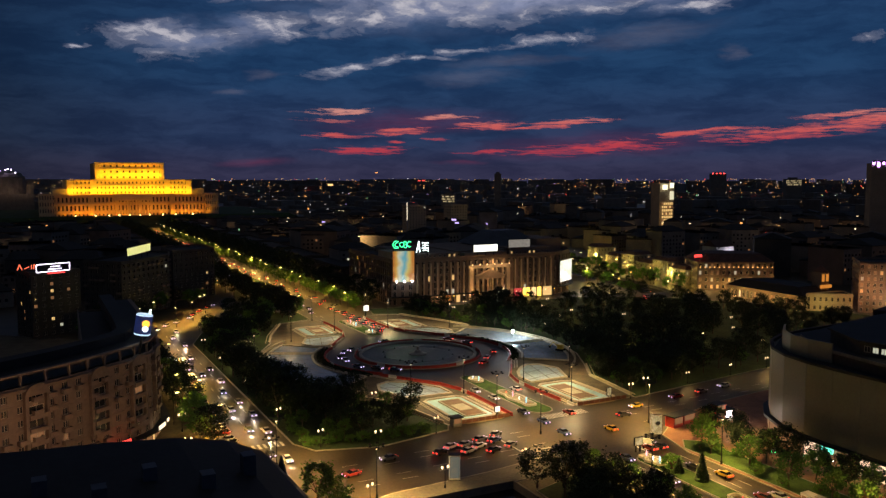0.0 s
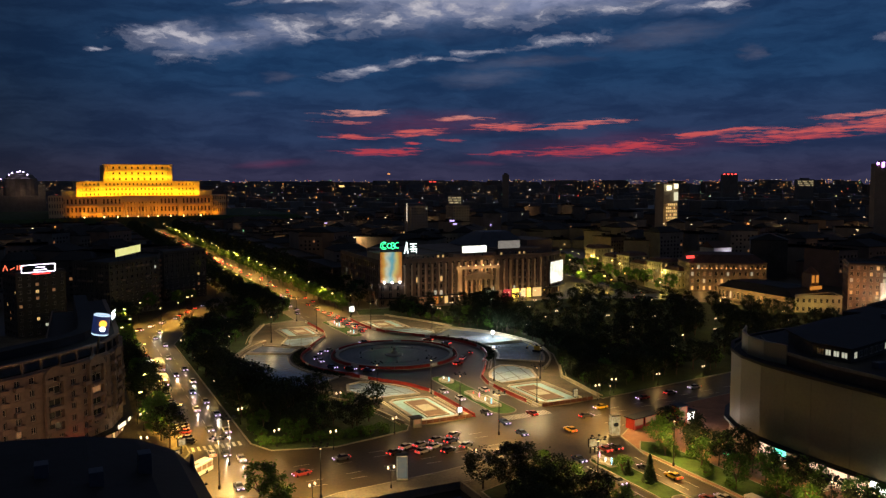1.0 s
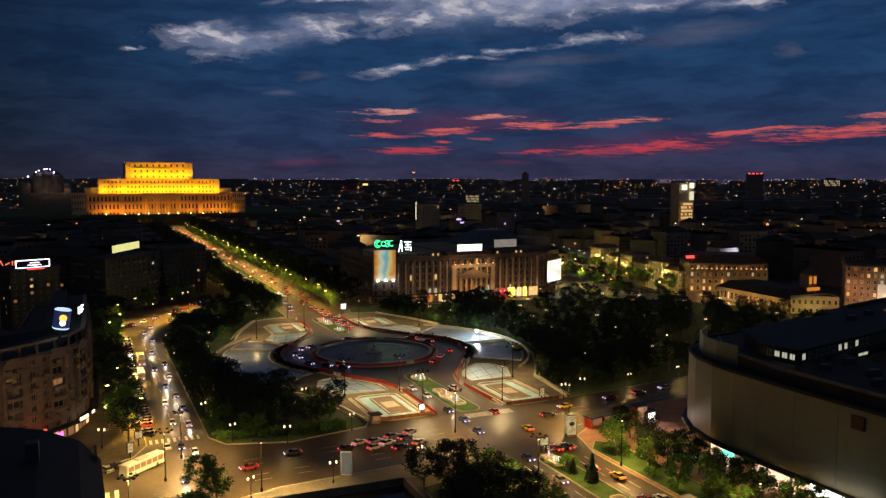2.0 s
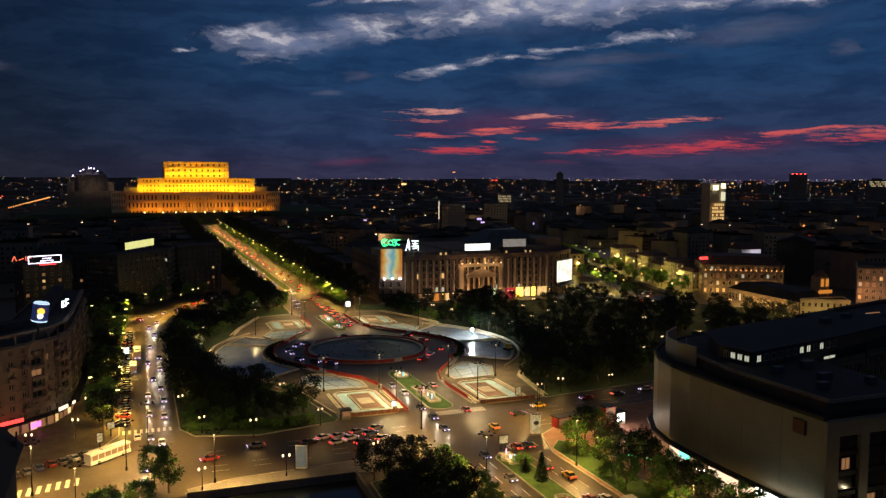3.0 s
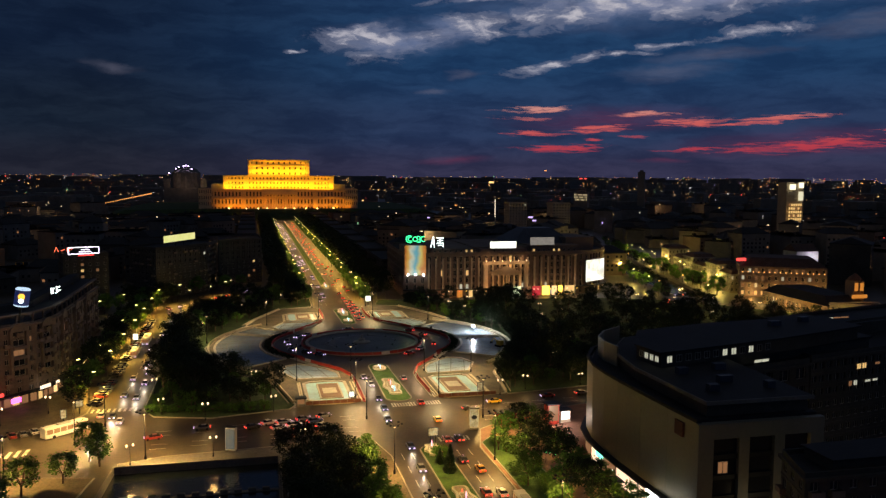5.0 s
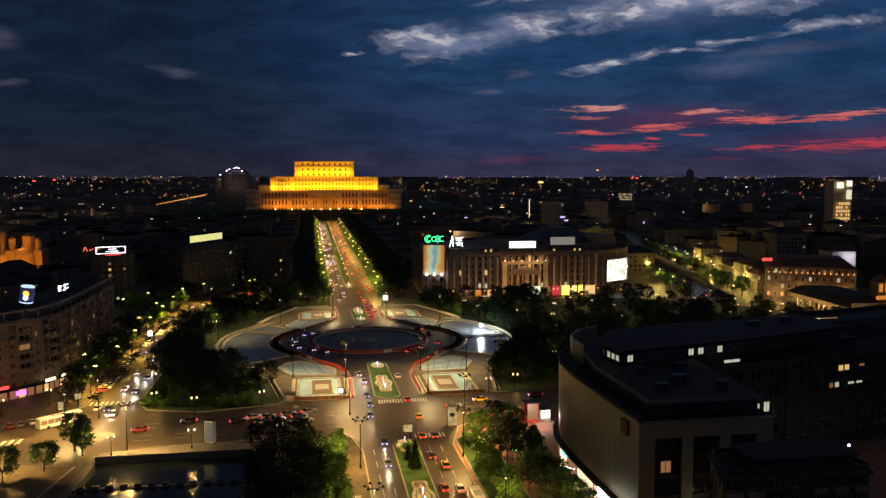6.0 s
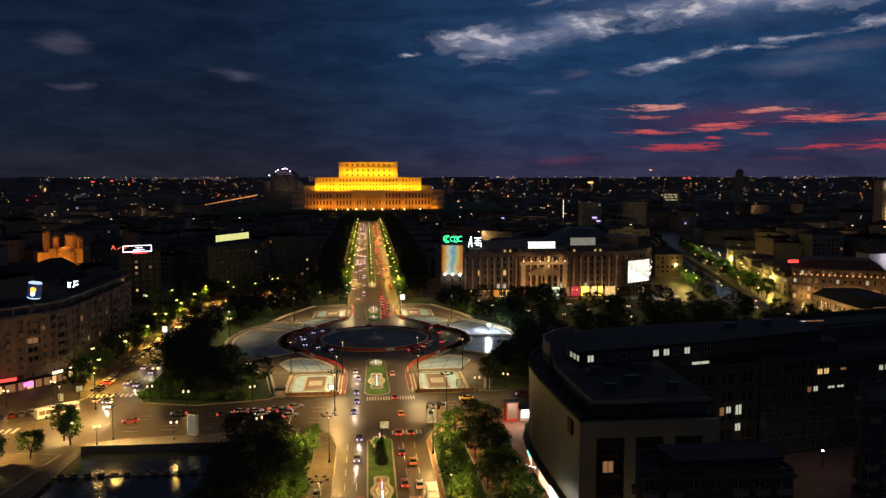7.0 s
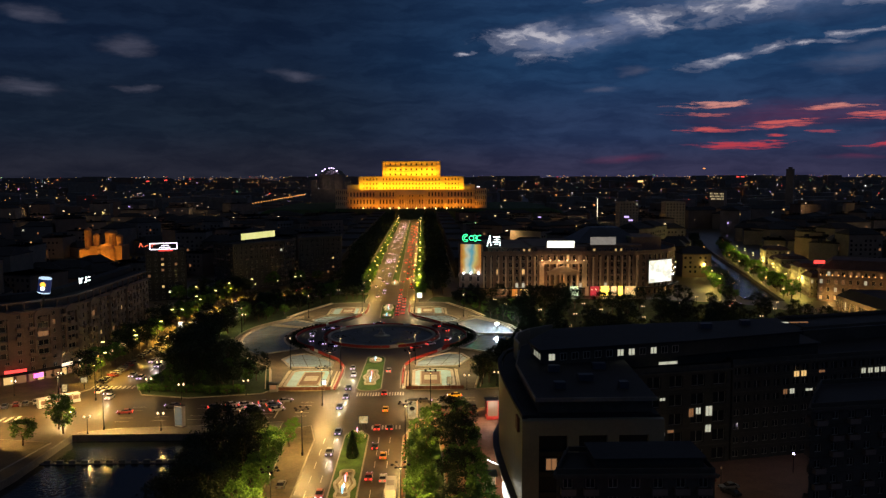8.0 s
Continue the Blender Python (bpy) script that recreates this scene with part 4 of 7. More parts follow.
# three lamps added in the yard to lift the dark walls
for x, y, e in ((52, -207, 300), (74, -182, 260), (84, -174, 160)):
    yd = thing("yard_lamp", "added dim fill lamp on a pole in the yard", "street lamp", "yard lamps", at=(x, y, 0))
    part("pole", Geo().lathe(0, 0, [(0.08, 0), (0.06, 4.5)], 6), IRON, yd)
    part("lamp_glass", Geo().lathe(0, 0, [(0.12, 4.5), (0.16, 4.6), (0.08, 4.8)], 8), LIT_DIM, yd)
    point("lamp_light", yd, (0, 0, 5.4), e, (1.0, 0.78, 0.42), 0.2)
yl = thing("yard_lamp", "small violet-white yard lamp on a pole", "street lamp", at=(104, -166, 0))
part("pole", Geo().lathe(0, 0, [(0.08, 0), (0.06, 4.5)], 6), IRON, yl)
part("lamp_glass", Geo().lathe(0, 0, [(0.2, 4.5), (0.3, 4.7), (0.1, 5.0)], 8), lamp_mat("yard_violet", (0.75, 0.6, 1.0), 12), yl)
point("lamp_light", yl, (0, 0, 5.4), 60, (0.9, 0.85, 0.7), 0.2)
building("apartment_house", "balconied apartment house of painted plaster beside a yard", [(88.4, -205), (128, -199), (128, -184), (98.5, -188)], (0, 3), 9, 3.0, 3.3, 1.4, 1.5, 0.85, PLASTER_DARK, lit=0.02, balcony=0.55, singles=120, seed=6, top=0.8)
low = building("corner_house", "flat-roofed plaster house with a roof terrace", [(38.4, -226), (63, -226.5), (63, -216), (42.0, -215.5)], (0, 3), 8, 2.9, 3.2, 1.5, 1.6, 0.8, PLASTER_DARK, lit=0.0, balcony=0.3, singles=90, seed=8, top=0.8)
part("roof_room", Geo().box(45, 62, -224, -217, 23.2, 25.0), PLASTER_DARK, low)
part("roof_slab", Geo().box(44.5, 62.4, -224.6, -216.6, 25.0, 25.3), ROOF, low)

# ---- curved apartment block along the western street ----
CURVE = [(-178, -117), (-160, -106), (-143, -95.5), (-128, -85), (-116, -74.5), (-108.5, -66), (-105, -56), (-104.5, -38), (-104.5, -20), (-104.5, -2), (-104.5, 14)]
back = [(-122, 14), (-124, -50), (-132, -66), (-150, -84), (-180, -104)]
west = building("apartment_block", "long curved plaster apartment block with balconies and an attic storey", CURVE + back, tuple(range(10)), 8, 3.0, 3.3, 1.4, 1.6, 0.85, PLASTER, lit=0.05, balcony=0.42, seed=12, top=0.5, singles=210)
g = Geo()
for a, b in zip(CURVE, CURVE[1:]):
    A, B = Vector((*a, 0)), Vector((*b, 0))
    t = (B - A).normalized()
    nn = Vector((-t.y, t.x, 0))
    n = max(2, int((B - A).length / 4.6))
    for i in range(n):
        p = A.lerp(B, i / n) + nn * 0.6
        m = Matrix(((t.x, nn.x, 0, p.x), (t.y, nn.y, 0, p.y), (0, 0, 1, 24.0), (0, 0, 0, 1)))
        g.box(0, 0.5, 0, 0.5, 0.1, 3.1, 0, m)
g.band([(x, y) for x, y in CURVE], -1.4, -0.2, 27.1, 27.6)
part("attic_colonnade", g, PLASTER, west)
part("attic_wall", Geo().band(CURVE, -8, -4.2, 24.0, 27.1), PLASTER_GREY, west)
part("attic_roof", Geo().band(CURVE, -11, -1.4, 27.1, 27.4), ROOF, west)
part("roof_storey", Geo().band(CURVE, -10.5, -6.5, 27.4, 29.6), ROOF, west)
for i, (a, b) in enumerate(zip(CURVE[1:9], CURVE[2:10])):
    A, B = Vector((*a, 0)), Vector((*b, 0))
    t = (B - A).normalized()
    nn = Vector((-t.y, t.x, 0))
    p = A.lerp(B, 0.5)
    m = Matrix(((t.x, nn.x, 0, p.x), (t.y, nn.y, 0, p.y), (0, 0, 1, 0), (0, 0, 0, 1)))
    gg = Geo()
    gg.box(-3.0, -2.2, -0.9, 0, 8, 22.6, 0, m)
    gg.box(2.2, 3.0, -0.9, 0, 8, 22.6, 0, m)
    arch = [(3.0 * math.cos(radians(q)), 22.4 + 2.6 * math.sin(radians(q))) for q in range(0, 181, 20)]
    gg.add([m @ Vector((x, -0.9, z)) for x, z in arch] + [m @ Vector((x, 0.2, z)) for x, z in arch], [tuple(range(10)), *[(k + 1, k, 10 + k, 11 + k) for k in range(9)]])
    part("bay_gable", gg, PLASTER, west)
    for k, z in enumerate((21.6, 18.7, 15.7, 12.7, 9.7)):
        lg = part("loggia", unit(3.6, 1.9, "dim" if (i * 5 + k * 3) % 7 == 0 else "dark"), (), west)
        lg.matrix_basis = m @ Matrix.Translation((-1.8, -0.12, z - 0.6))
        if k:
            part("balcony", balcony_mesh(4.2), (), west).matrix_basis = m @ Matrix.Translation((-2.1, 0.02, z - 1.7))
# tall lamps added on the square to brighten the curved front
for x, y in ((-129, -111), (-149, -124), (-168, -136)):
    sl = thing("street_lamp", "added tall slim lamp that brightens the curved front", "street lamp", "corner lamps", at=(x, y, 0.16))
    part("post", Geo().lathe(0, 0, [(0.22, 0), (0.16, 1.0), (0.09, 12.5)], 8), IRON, sl)
    part("lamp_head", Geo().lathe(0, 0, [(0.3, 12.5), (0.5, 12.7), (0.2, 13.0)], 8), LAMP_WARM, sl)
    point("lamp_light", sl, (0, 0, 13.8), 3300, (1.0, 0.55, 0.28), 0.5)
# shops along the foot
g1 = Geo()
g1.band(CURVE[2:10], 0.1, 2.6, 3.6, 4.0)
part("shop_canopy", g1, IRON, west)
for i in range(3, 10):
    A, B = Vector((*CURVE[i], 0)), Vector((*CURVE[i + 1], 0))
    t = (B - A).normalized()
    nn = Vector((t.y, -t.x, 0))
    for k in range(4):
        p, q = A.lerp(B, (k + 0.1) / 4) + nn * 0.1, A.lerp(B, (k + 0.85) / 4) + nn * 0.1
        w = Geo().add([(p.x, p.y, 0.4), (q.x, q.y, 0.4), (q.x, q.y, 3.2), (p.x, p.y, 3.2)], [(0, 1, 2, 3)])
        part("shop_window", w, (LIT_WARM, LIT_DIM, LIT_DIM, SHOP, LIT_DIM)[(i + k) % 5], west)
SIGN_PINK = lamp_mat("sign_pink", (1.0, 0.12, 0.55), 3.2, True)
SIGN_SHOP = lamp_mat("sign_warm_white", (1.0, 0.78, 0.55), 1.6, True)
SIGN_RED = lamp_mat("sign_red", (1.0, 0.06, 0.05), 2.0, True)


def strip_sign(a, b, z0, z1, mat, label, out=3.1):
    A, B = Vector((*a, 0)), Vector((*b, 0))
    t = (B - A).normalized()
    nn = Vector((t.y, -t.x, 0))
    p, q = A + nn * out, B + nn * out
    g = Geo().band([(p.x, p.y), (q.x, q.y)], 0, 0.25, z0, z1)
    part("shop_sign", g, mat, west, label)


strip_sign((-109.6, -67.2), (-107.6, -63.6), 4.1, 5.1, SIGN_SHOP, "warm white lit shop sign", 2.8)
strip_sign((-106.8, -61.0), (-106.2, -59.4), 4.1, 4.9, SIGN_SHOP, "warm white lit shop sign", 2.8)
strip_sign((-122.0, -78.8), (-116.5, -75.0), 4.6, 5.6, SIGN_RED, "red lit shop fascia", 2.8)
strip_sign((-115.6, -74.2), (-113.6, -71.8), 2.0, 3.4, SIGN_PINK, "pink glowing shop sign", 3.0)

# dark rounded roof below the start of the path
dark = thing("rounded_roof_house", "dark house with a rounded metal roof and roof plant", "house")
part("wall", Geo().prism([(-104.0, -172), (-102.5, -186), (-103, -215), (-150, -215), (-150, -166), (-118, -163)], 0, 26.5), PLASTER_DARK, dark)
rg = Geo()
prof = [(0.0, 0.0), (3, 3.2), (8, 5.4), (15, 6.6), (24, 7.0), (46, 7.2)]
for (d0, z0), (d1, z1) in zip(prof, prof[1:]):
    rg.add([(-102.8 - d0, -171 + d0 * 0.1, 26.5 + z0), (-102.0 - d0, -216, 26.5 + z0), (-102.0 - d1, -216, 26.5 + z1), (-102.8 - d1, -171 + d1 * 0.1, 26.5 + z1)], [(0, 1, 2, 3)])
    rg.add([(-102.8 - d0, -171 + d0 * 0.1, 26.5 + z0), (-102.8 - d1, -171 + d1 * 0.1, 26.5 + z1), (-102.8 - d1, -171 + d1 * 0.1, 26.4), (-102.8 - d0, -171 + d0 * 0.1, 26.4)], [(0, 1, 2, 3)])
part("roof", rg, ROOF, dark)
for k in range(5):
    part("roof_vent", Geo().box(-112 - k * 6, -110.4 - k * 6, -186 - (k % 2) * 5, -184 - (k % 2) * 5, 30, 34.6 + 0.2 * k), ROOF_METAL, dark)
part("edge_fin", Geo().add([(-103.6, -172, 26.4), (-103.2, -175.5, 26.4), (-103.4, -173, 29.4), (-103.9, -172, 26.4), (-103.5, -175.5, 26.4), (-103.7, -173, 29.4)], [(0, 1, 2), (5, 4, 3), (0, 2, 5, 3), (1, 4, 5, 2)]), ROOF_METAL, dark)


# ---- the palace on its hill ----
def palace():
    hill = Geo()
    hill.add([(-260, 930, 0.02), (260, 930, 0.02), (230, 968, 15), (-230, 968, 15), (230, 1290, 15), (-230, 1290, 15), (300, 1330, 0.02), (-300, 1330, 0.02)],
             [(0, 1, 2, 3), (3, 2, 4, 5), (5, 4, 6, 7), (1, 6, 4, 2), (7, 0, 3, 5)])
    tagged(part("palace_hill", hill, PARK), "grassy rise under the palace", "hill", kind="structure")
    root = thing("palace", "huge stepped stone palace floodlit amber on a hill", "palace", at=(0, 0, 0))
    tiers = [(123, 987, 1190, 9, 44.5, 3, 46, "base"), (87, 1001, 1170, 44.5, 66.5, 3, 32, "middle"), (48, 1012, 1120, 66.5, 91.8, 3, 11, "upper")]
    for hx, y0, y1, z0, z1, rows, bays, nm in tiers:
        g, wins, trims = Geo(), [], []
        fh = (z1 - z0) / rows
        bay = 2 * hx / bays
        ww = bay * {"base": 0.44, "middle": 0.38, "upper": 0.32}[nm]
        facade(g, wins, trims, [], (-hx, y0), (hx, y0), z0, rows, fh, bay * 0.999, ww, fh * (0.6 if nm == "base" else 0.44), fh * (0.16 if nm == "base" else 0.3), 1.3, lit=0.0, belts=True)
        g.add([(hx, y0, z0), (hx, y1, z0), (hx, y1, z1), (hx, y0, z1)], [(0, 1, 2, 3)])
        g.add([(-hx, y1, z0), (-hx, y0, z0), (-hx, y0, z1), (-hx, y1, z1)], [(0, 1, 2, 3)])
        g.add([(hx, y1, z0), (-hx, y1, z0), (-hx, y1, z1), (hx, y1, z1)], [(0, 1, 2, 3)])
        w = part(nm + "_tier", g, PALACE, root)
        for tn, tm, dims in trims[:-1]:
            part(tn, Geo().box(*dims, 0, tm), PALACE, w)
        part("cornice", Geo().box(-hx - 1.4, hx + 1.4, y0 - 1.6, y0, z1 - 0.2, z1 + 1.0), PALACE, w)
        part("roof", Geo().box(-hx, hx, y0, y1, z1 - 0.5, z1 + 0.3), ROOF, w)
        for k in range(1, rows):
            part("belt_course", Geo().box(-hx - 0.6, hx + 0.6, y0 - 1.3, y0, z0 + k * fh - 0.7, z0 + k * fh + 0.3), PALACE, w)
        for i in range(bays + 1):
            x = -hx + i * bay
            part("pilaster", Geo().box(x - bay * 0.11, x + bay * 0.11, y0 - 0.9, y0, z0, z1 - 0.3), PALACE, w)
        for m, wd, hh, kind in wins:
            ob = part("window", unit(wd, hh, "dark"), (), w)
            ob.matrix_basis = m
    # end pavilions and the columned entrance
    for s in (-1, 1):
        pg, pw, pt = Geo(), [], []
        facade(pg, pw, pt, [], (s * 114 - 10, 984.5), (s * 114 + 10, 984.5), 9, 4, 9.4, 3.3, 1.4, 5.2, 2.0, 0.8, lit=0.0)
        for a, b in (((s * 114 + 10, 984.5), (s * 114 + 10, 1030)), ((s * 114 + 10, 1030), (s * 114 - 10, 1030)), ((s * 114 - 10, 1030), (s * 114 - 10, 984.5))):
            pg.add([(*a, 9), (*b, 9), (*b, 46.6), (*a, 46.6)], [(0, 1, 2, 3)])
        pg.add([(s * 114 - 10, 984.5, 46.6), (s * 114 + 10, 984.5, 46.6), (s * 114 + 10, 1030, 46.6), (s * 114 - 10, 1030, 46.6)], [(0, 1, 2, 3)])
        pav = part("end_pavilion", pg, PALACE, root)
        for m, wd, hh, kind in pw:
            part("window", unit(wd, hh, "dark"), (), pav).matrix_basis = m
        for tn, tm, dims in pt:
            part(tn, Geo().box(*dims, 0, tm), PALACE, pav)
        part("side_wing", Geo().box(s * 96.5 - 9.5, s * 96.5 + 9.5, 1003, 1120, 44.4, 53.5), PALACE, root)
        part("tier_pavilion", Geo().box(s * 51.5 - 3.5, s * 51.5 + 3.5, 998.4, 1001, 44.5, 67.6), PALACE, root)
        part("tier_pavilion", Geo().box(s * 83 - 4, s * 83 + 4, 998.8, 1001, 44.5, 66.9), PALACE, root)
        part("corner_pier", Geo().box(s * 45.5 - 2.5, s * 45.5 + 2.5, 1010.6, 1012, 66.5, 92.4), PALACE, root)
        part("inner_pavilion", Geo().box(s * 55 - 2, s * 55 + 2, 984, 1000, 9, 45.5), PALACE, root)
    part("portico", Geo().box(-26, 26, 982, 1000, 9, 17), PALACE, root)
    part("portico_head", Geo().box(-27, 27, 981, 1000, 37, 46), PALACE, root)
    for i in range(13):
        x = -24 + 4 * i
        part("column", Geo().lathe(x, 983, [(1.3, 17), (1.0, 18), (0.9, 36), (1.3, 37)], 10), PALACE, root)
    # floodlights at the foot of each step, as long troughs
    trough = Geo().box(-120, 120, 979.5, 980.3, 14.8, 15.4)
    part("floodlight_trough", trough, IRON, root)

    def flood(x, y, z, aim, w, energy, color):
        d = bpy.data.lights.new("floodlight", "AREA")
        d.shape, d.size, d.size_y, d.energy, d.color, d.spread = "RECTANGLE", w, 1.0, energy, color, radians(150)
        ob = new("floodlight", d)
        ob.parent = root
        ob.matrix_basis = look((x, y, z), aim)

    AMB, GOLD = (1.0, 0.30, 0.006), (1.0, 0.45, 0.008)
    for k in range(13):
        x = -92 + 16.6 * k
        y = 976 if abs(x) < 30 else 980.5
        flood(x, y, 15.6, (x, y + 5, 31), 7, (1900, 2700, 2200)[k % 3] * (0.6 if k in (0, 12) else 1.0), AMB)
    for s in (-1, 1):
        flood(s * 66, 991.5, 46.5, (s * 66, 1003, 58), 40, 14000, GOLD)
    flood(0, 991, 47, (0, 1002, 60), 90, 36000, GOLD)
    flood(0, 1003, 69, (0, 1013, 82), 90, 36000, GOLD)
    for k, x in enumerate((-78, -52, -34, -20, -6, 8, 22, 40, 58, 84)):
        part("foot_lamp", Geo().lathe(x, 975 - (k % 3) * 3, [(0.5, 15), (0.9, 15.8), (0.9, 16.4), (0.3, 17)], 8), FOOT, root, "glaring floodlamp at the foot of the wall")
    return root


island("palace_square", [(-70, 846), (70, 846), (90, 884), (-90, 884)], PAVING, "paved crossing before the palace hill", 0.1, category="pavement")
island("lawn_palace", [(-240, 890), (240, 890), (258, 929), (-258, 929)], PARK, "dark lawn below the palace hill", 0.2, category="lawn")
FOOT = lamp_mat("floodlamp_glass", (1.0, 0.75, 0.30), 7)
palace()
VIOLET_WORKS = lamp_mat("works_lamp_violet", (0.75, 0.55, 1.0), 7)
# cathedral shell under works lamps
cath = thing("unfinished_cathedral", "unfinished domed cathedral in scaffolding with bright works lamps", "cathedral", at=(-168, 1310, 0))
part("body", Geo().box(-40, 40, 0, 70, 0, 42), CONCRETE, cath)
part("drum", Geo().lathe(0, 30, [(27, 42), (27, 72), (25, 73)], 20), CONCRETE, cath)
part("dome", Geo().lathe(0, 30, [(24, 73), (21, 78), (12, 82), (4, 83)], 20), CONCRETE, cath)
for k, z in enumerate((78, 81, 83, 84, 83, 70, 78)):
    part("works_lamp", Geo().lathe((-17, -12, -3, 1, 6, -30, 12)[k], 6, [(0.9, z), (1.3, z + 1), (0.6, z + 2)], 8), VIOLET_WORKS, cath)
for x, z, e in ((-22, 58, 1300), (26, 50, 1600), (0, 47, 900)):
    point("works_light", cath, (x, -8, z), e, (1.0, 0.62, 0.38), 0.6)
for s in (-1, 1):
    part("tower", Geo().box(s * 34 - 6, s * 34 + 6, 2, 14, 42, 60), CONCRETE, cath)


# ---- second store across the park, with its advertising ----
def panel_mat(name, colors, power, scale=0.15, vertical=True):
    """A lit picture panel: soft fields of colour."""
    m = bpy.data.materials.new(name)
    m.use_nodes = True
    N, L = m.node_tree.nodes, m.node_tree.links
    b = N["Principled BSDF"]
    b.inputs["Base Color"].default_value = (0.1, 0.1, 0.1, 1)
    tc, nz, r = N.new("ShaderNodeTexCoord"), N.new("ShaderNodeTexNoise"), N.new("ShaderNodeValToRGB")
    nz.inputs["Scale"].default_value, nz.inputs["Detail"].default_value = scale, 2
    L.new(tc.outputs["Object"], nz.inputs["Vector"]), L.new(nz.outputs[0], r.inputs[0])
    el = r.color_ramp.elements
    while len(el) < len(colors):
        el.new(0.5)
    for i, (e, c) in enumerate(zip(el, colors)):
        e.position, e.color = 0.3 + 0.4 * i / (len(colors) - 1), (*c, 1)
    L.new(r.outputs[0], b.inputs["Emission Color"])
    b.inputs["Emission Strength"].default_value = power
    m.cycles.emission_sampling = "FRONT"
    return m


AD = panel_mat("lit_poster", [(0.55, 0.16, 0.02), (0.85, 0.50, 0.08), (0.55, 0.62, 0.40), (0.12, 0.50, 0.62), (0.10, 0.36, 0.46), (0.9, 0.75, 0.2)], 0.6, 0.16)
AD_WHITE = panel_mat("lit_white_panel", [(1.0, 0.96, 0.85), (0.9, 1.0, 0.92), (1.0, 0.9, 0.7)], 1.7, 0.3)
AD_GLARE = panel_mat("lit_glare_panel", [(1.0, 0.96, 0.85), (0.95, 0.98, 0.9), (0.55, 0.55, 0.48), (1.0, 0.9, 0.72)], 1.3, 0.16)
AD_DIM = panel_mat("dim_panel", [(0.8, 0.72, 0.62), (0.5, 0.45, 0.4)], 0.32, 1.2)
AD_YELLOW = panel_mat("lit_yellow_panel", [(1.0, 0.95, 0.42), (0.85, 0.85, 0.25)], 0.85, 0.2)
ORANGE = lamp_mat("orange_light", (1.0, 0.35, 0.05), 0.6)
SHOP_GREEN = lamp_mat("shop_green_white", (0.8, 1.0, 0.6), 1.2, True)
FASCIA_RED = lamp_mat("fascia_red", (0.8, 0.04, 0.06), 0.7)
SIGN_AMBER = lamp_mat("sign_amber", (1.0, 0.62, 0.08), 3.0, True)
STORE2 = [(39, 117), (52, 114.5), (96, 113.5), (140, 113.5), (152, 117), (163, 125), (171, 138), (176, 155), (176, 190), (42, 190)]
s2 = building("grand_store", "long grey stone store with tall pilasters, lit shopfronts and billboards", STORE2, (0, 1, 2, 3, 4, 5, 6, 9), 6, 4.0, 3.4, 1.7, 3.1, 0.4, PLASTER, lit=0.08, singles=180, seed=21, top=1.6, depth=0.5, category="store")
for i in range(22):
    x = 53 + i * 4.2
    part("pilaster", Geo().box(x - 0.4, x + 0.4, 112.4 + (0.5 if x < 96 else 0), 113.7, 5, 22.6), PLASTER_WARM, s2)
part("attic", Geo().box(56, 82, 121, 180, 24.2, 27.4), PLASTER, s2)
part("attic", Geo().box(82, 116, 122, 180, 24.2, 28.0), PLASTER, s2)
part("attic", Geo().box(116, 146, 120, 180, 24.2, 28.6), PLASTER, s2)
for k in range(28):
    part("attic_window", unit(1.3, 1.5, "warm" if k in (6, 7, 19, 23, 24) else "dark"), (), s2).matrix_basis = pose(57.5 + k * 3.15, 119.94 if k > 18 else 120.94 if k < 8 else 121.94, 25.2)
part("tower_room", Geo().box(142, 160, 130, 160, 24.2, 32.5), PLASTER, s2)
part("central_attic", Geo().box(84, 112, 115.8, 124, 24.2, 27.4), PLASTER, s2)
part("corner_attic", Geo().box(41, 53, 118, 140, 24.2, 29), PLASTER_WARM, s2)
part("blue_roof", Geo().add([(110, 135, 28.6), (150, 135, 28.6), (150, 175, 28.6), (110, 175, 28.6), (122, 150, 37), (140, 150, 37), (140, 162, 37), (122, 162, 37)], [(0, 1, 5, 4), (1, 2, 6, 5), (2, 3, 7, 6), (3, 0, 4, 7), (4, 5, 6, 7)]), ROOF_METAL, s2)
for x0, x1, mt in ((60, 66, LIT_DIM), (69, 72, ORANGE), (76, 78, LIT_WARM), (102.5, 107, SHOP_GREEN), (111, 113, LIT_DIM), (114, 119, FASCIA_RED), (120, 124.5, SIGN_AMBER), (126, 129, SHOP), (130, 132.5, SIGN_AMBER), (134, 140, LIT_WARM)):
    part("shop_window", Geo().box(x0, x1, 110.2, 110.5, 0.5, 4.5 if x0 < 100 else 5.8), mt, s2)
part("canopy", Geo().band(STORE2[:7], 0.1, 3.0, 4.6, 5.0), IRON, s2)
# gilded central frame with its lamps
part("lit_frame", Geo().box(84.5, 112.5, 111.9, 112.9, 18.6, 20.4), PLASTER_WARM, s2, "plaster fascia lit by a row of lamps")
part("entablature", Geo().box(89.5, 107.5, 110.6, 112.9, 12.6, 14.2).box(89.0, 108.0, 110.3, 112.9, 14.2, 14.6), PLASTER_WARM, s2)
part("pediment", Geo().add([(x, y, z) for y in (110.6, 112.9) for x, z in ((90, 14.6), (107, 14.6), (98.5, 17.8))], [(0, 1, 2), (3, 5, 4), (0, 2, 5, 3), (1, 4, 5, 2)]), PLASTER_WARM, s2)
for k in range(6):
    part("column", Geo().lathe(90.6 + k * 3.16, 111.5, [(0.75, 5.0), (0.6, 5.5), (0.5, 12.0), (0.75, 12.6)], 10), PLASTER_WARM, s2)
for x in (86.2, 110.6):
    part("entrance_pier", Geo().box(x - 1.2, x + 1.2, 111.4, 112.9, 5, 18.6), PLASTER_WARM, s2)
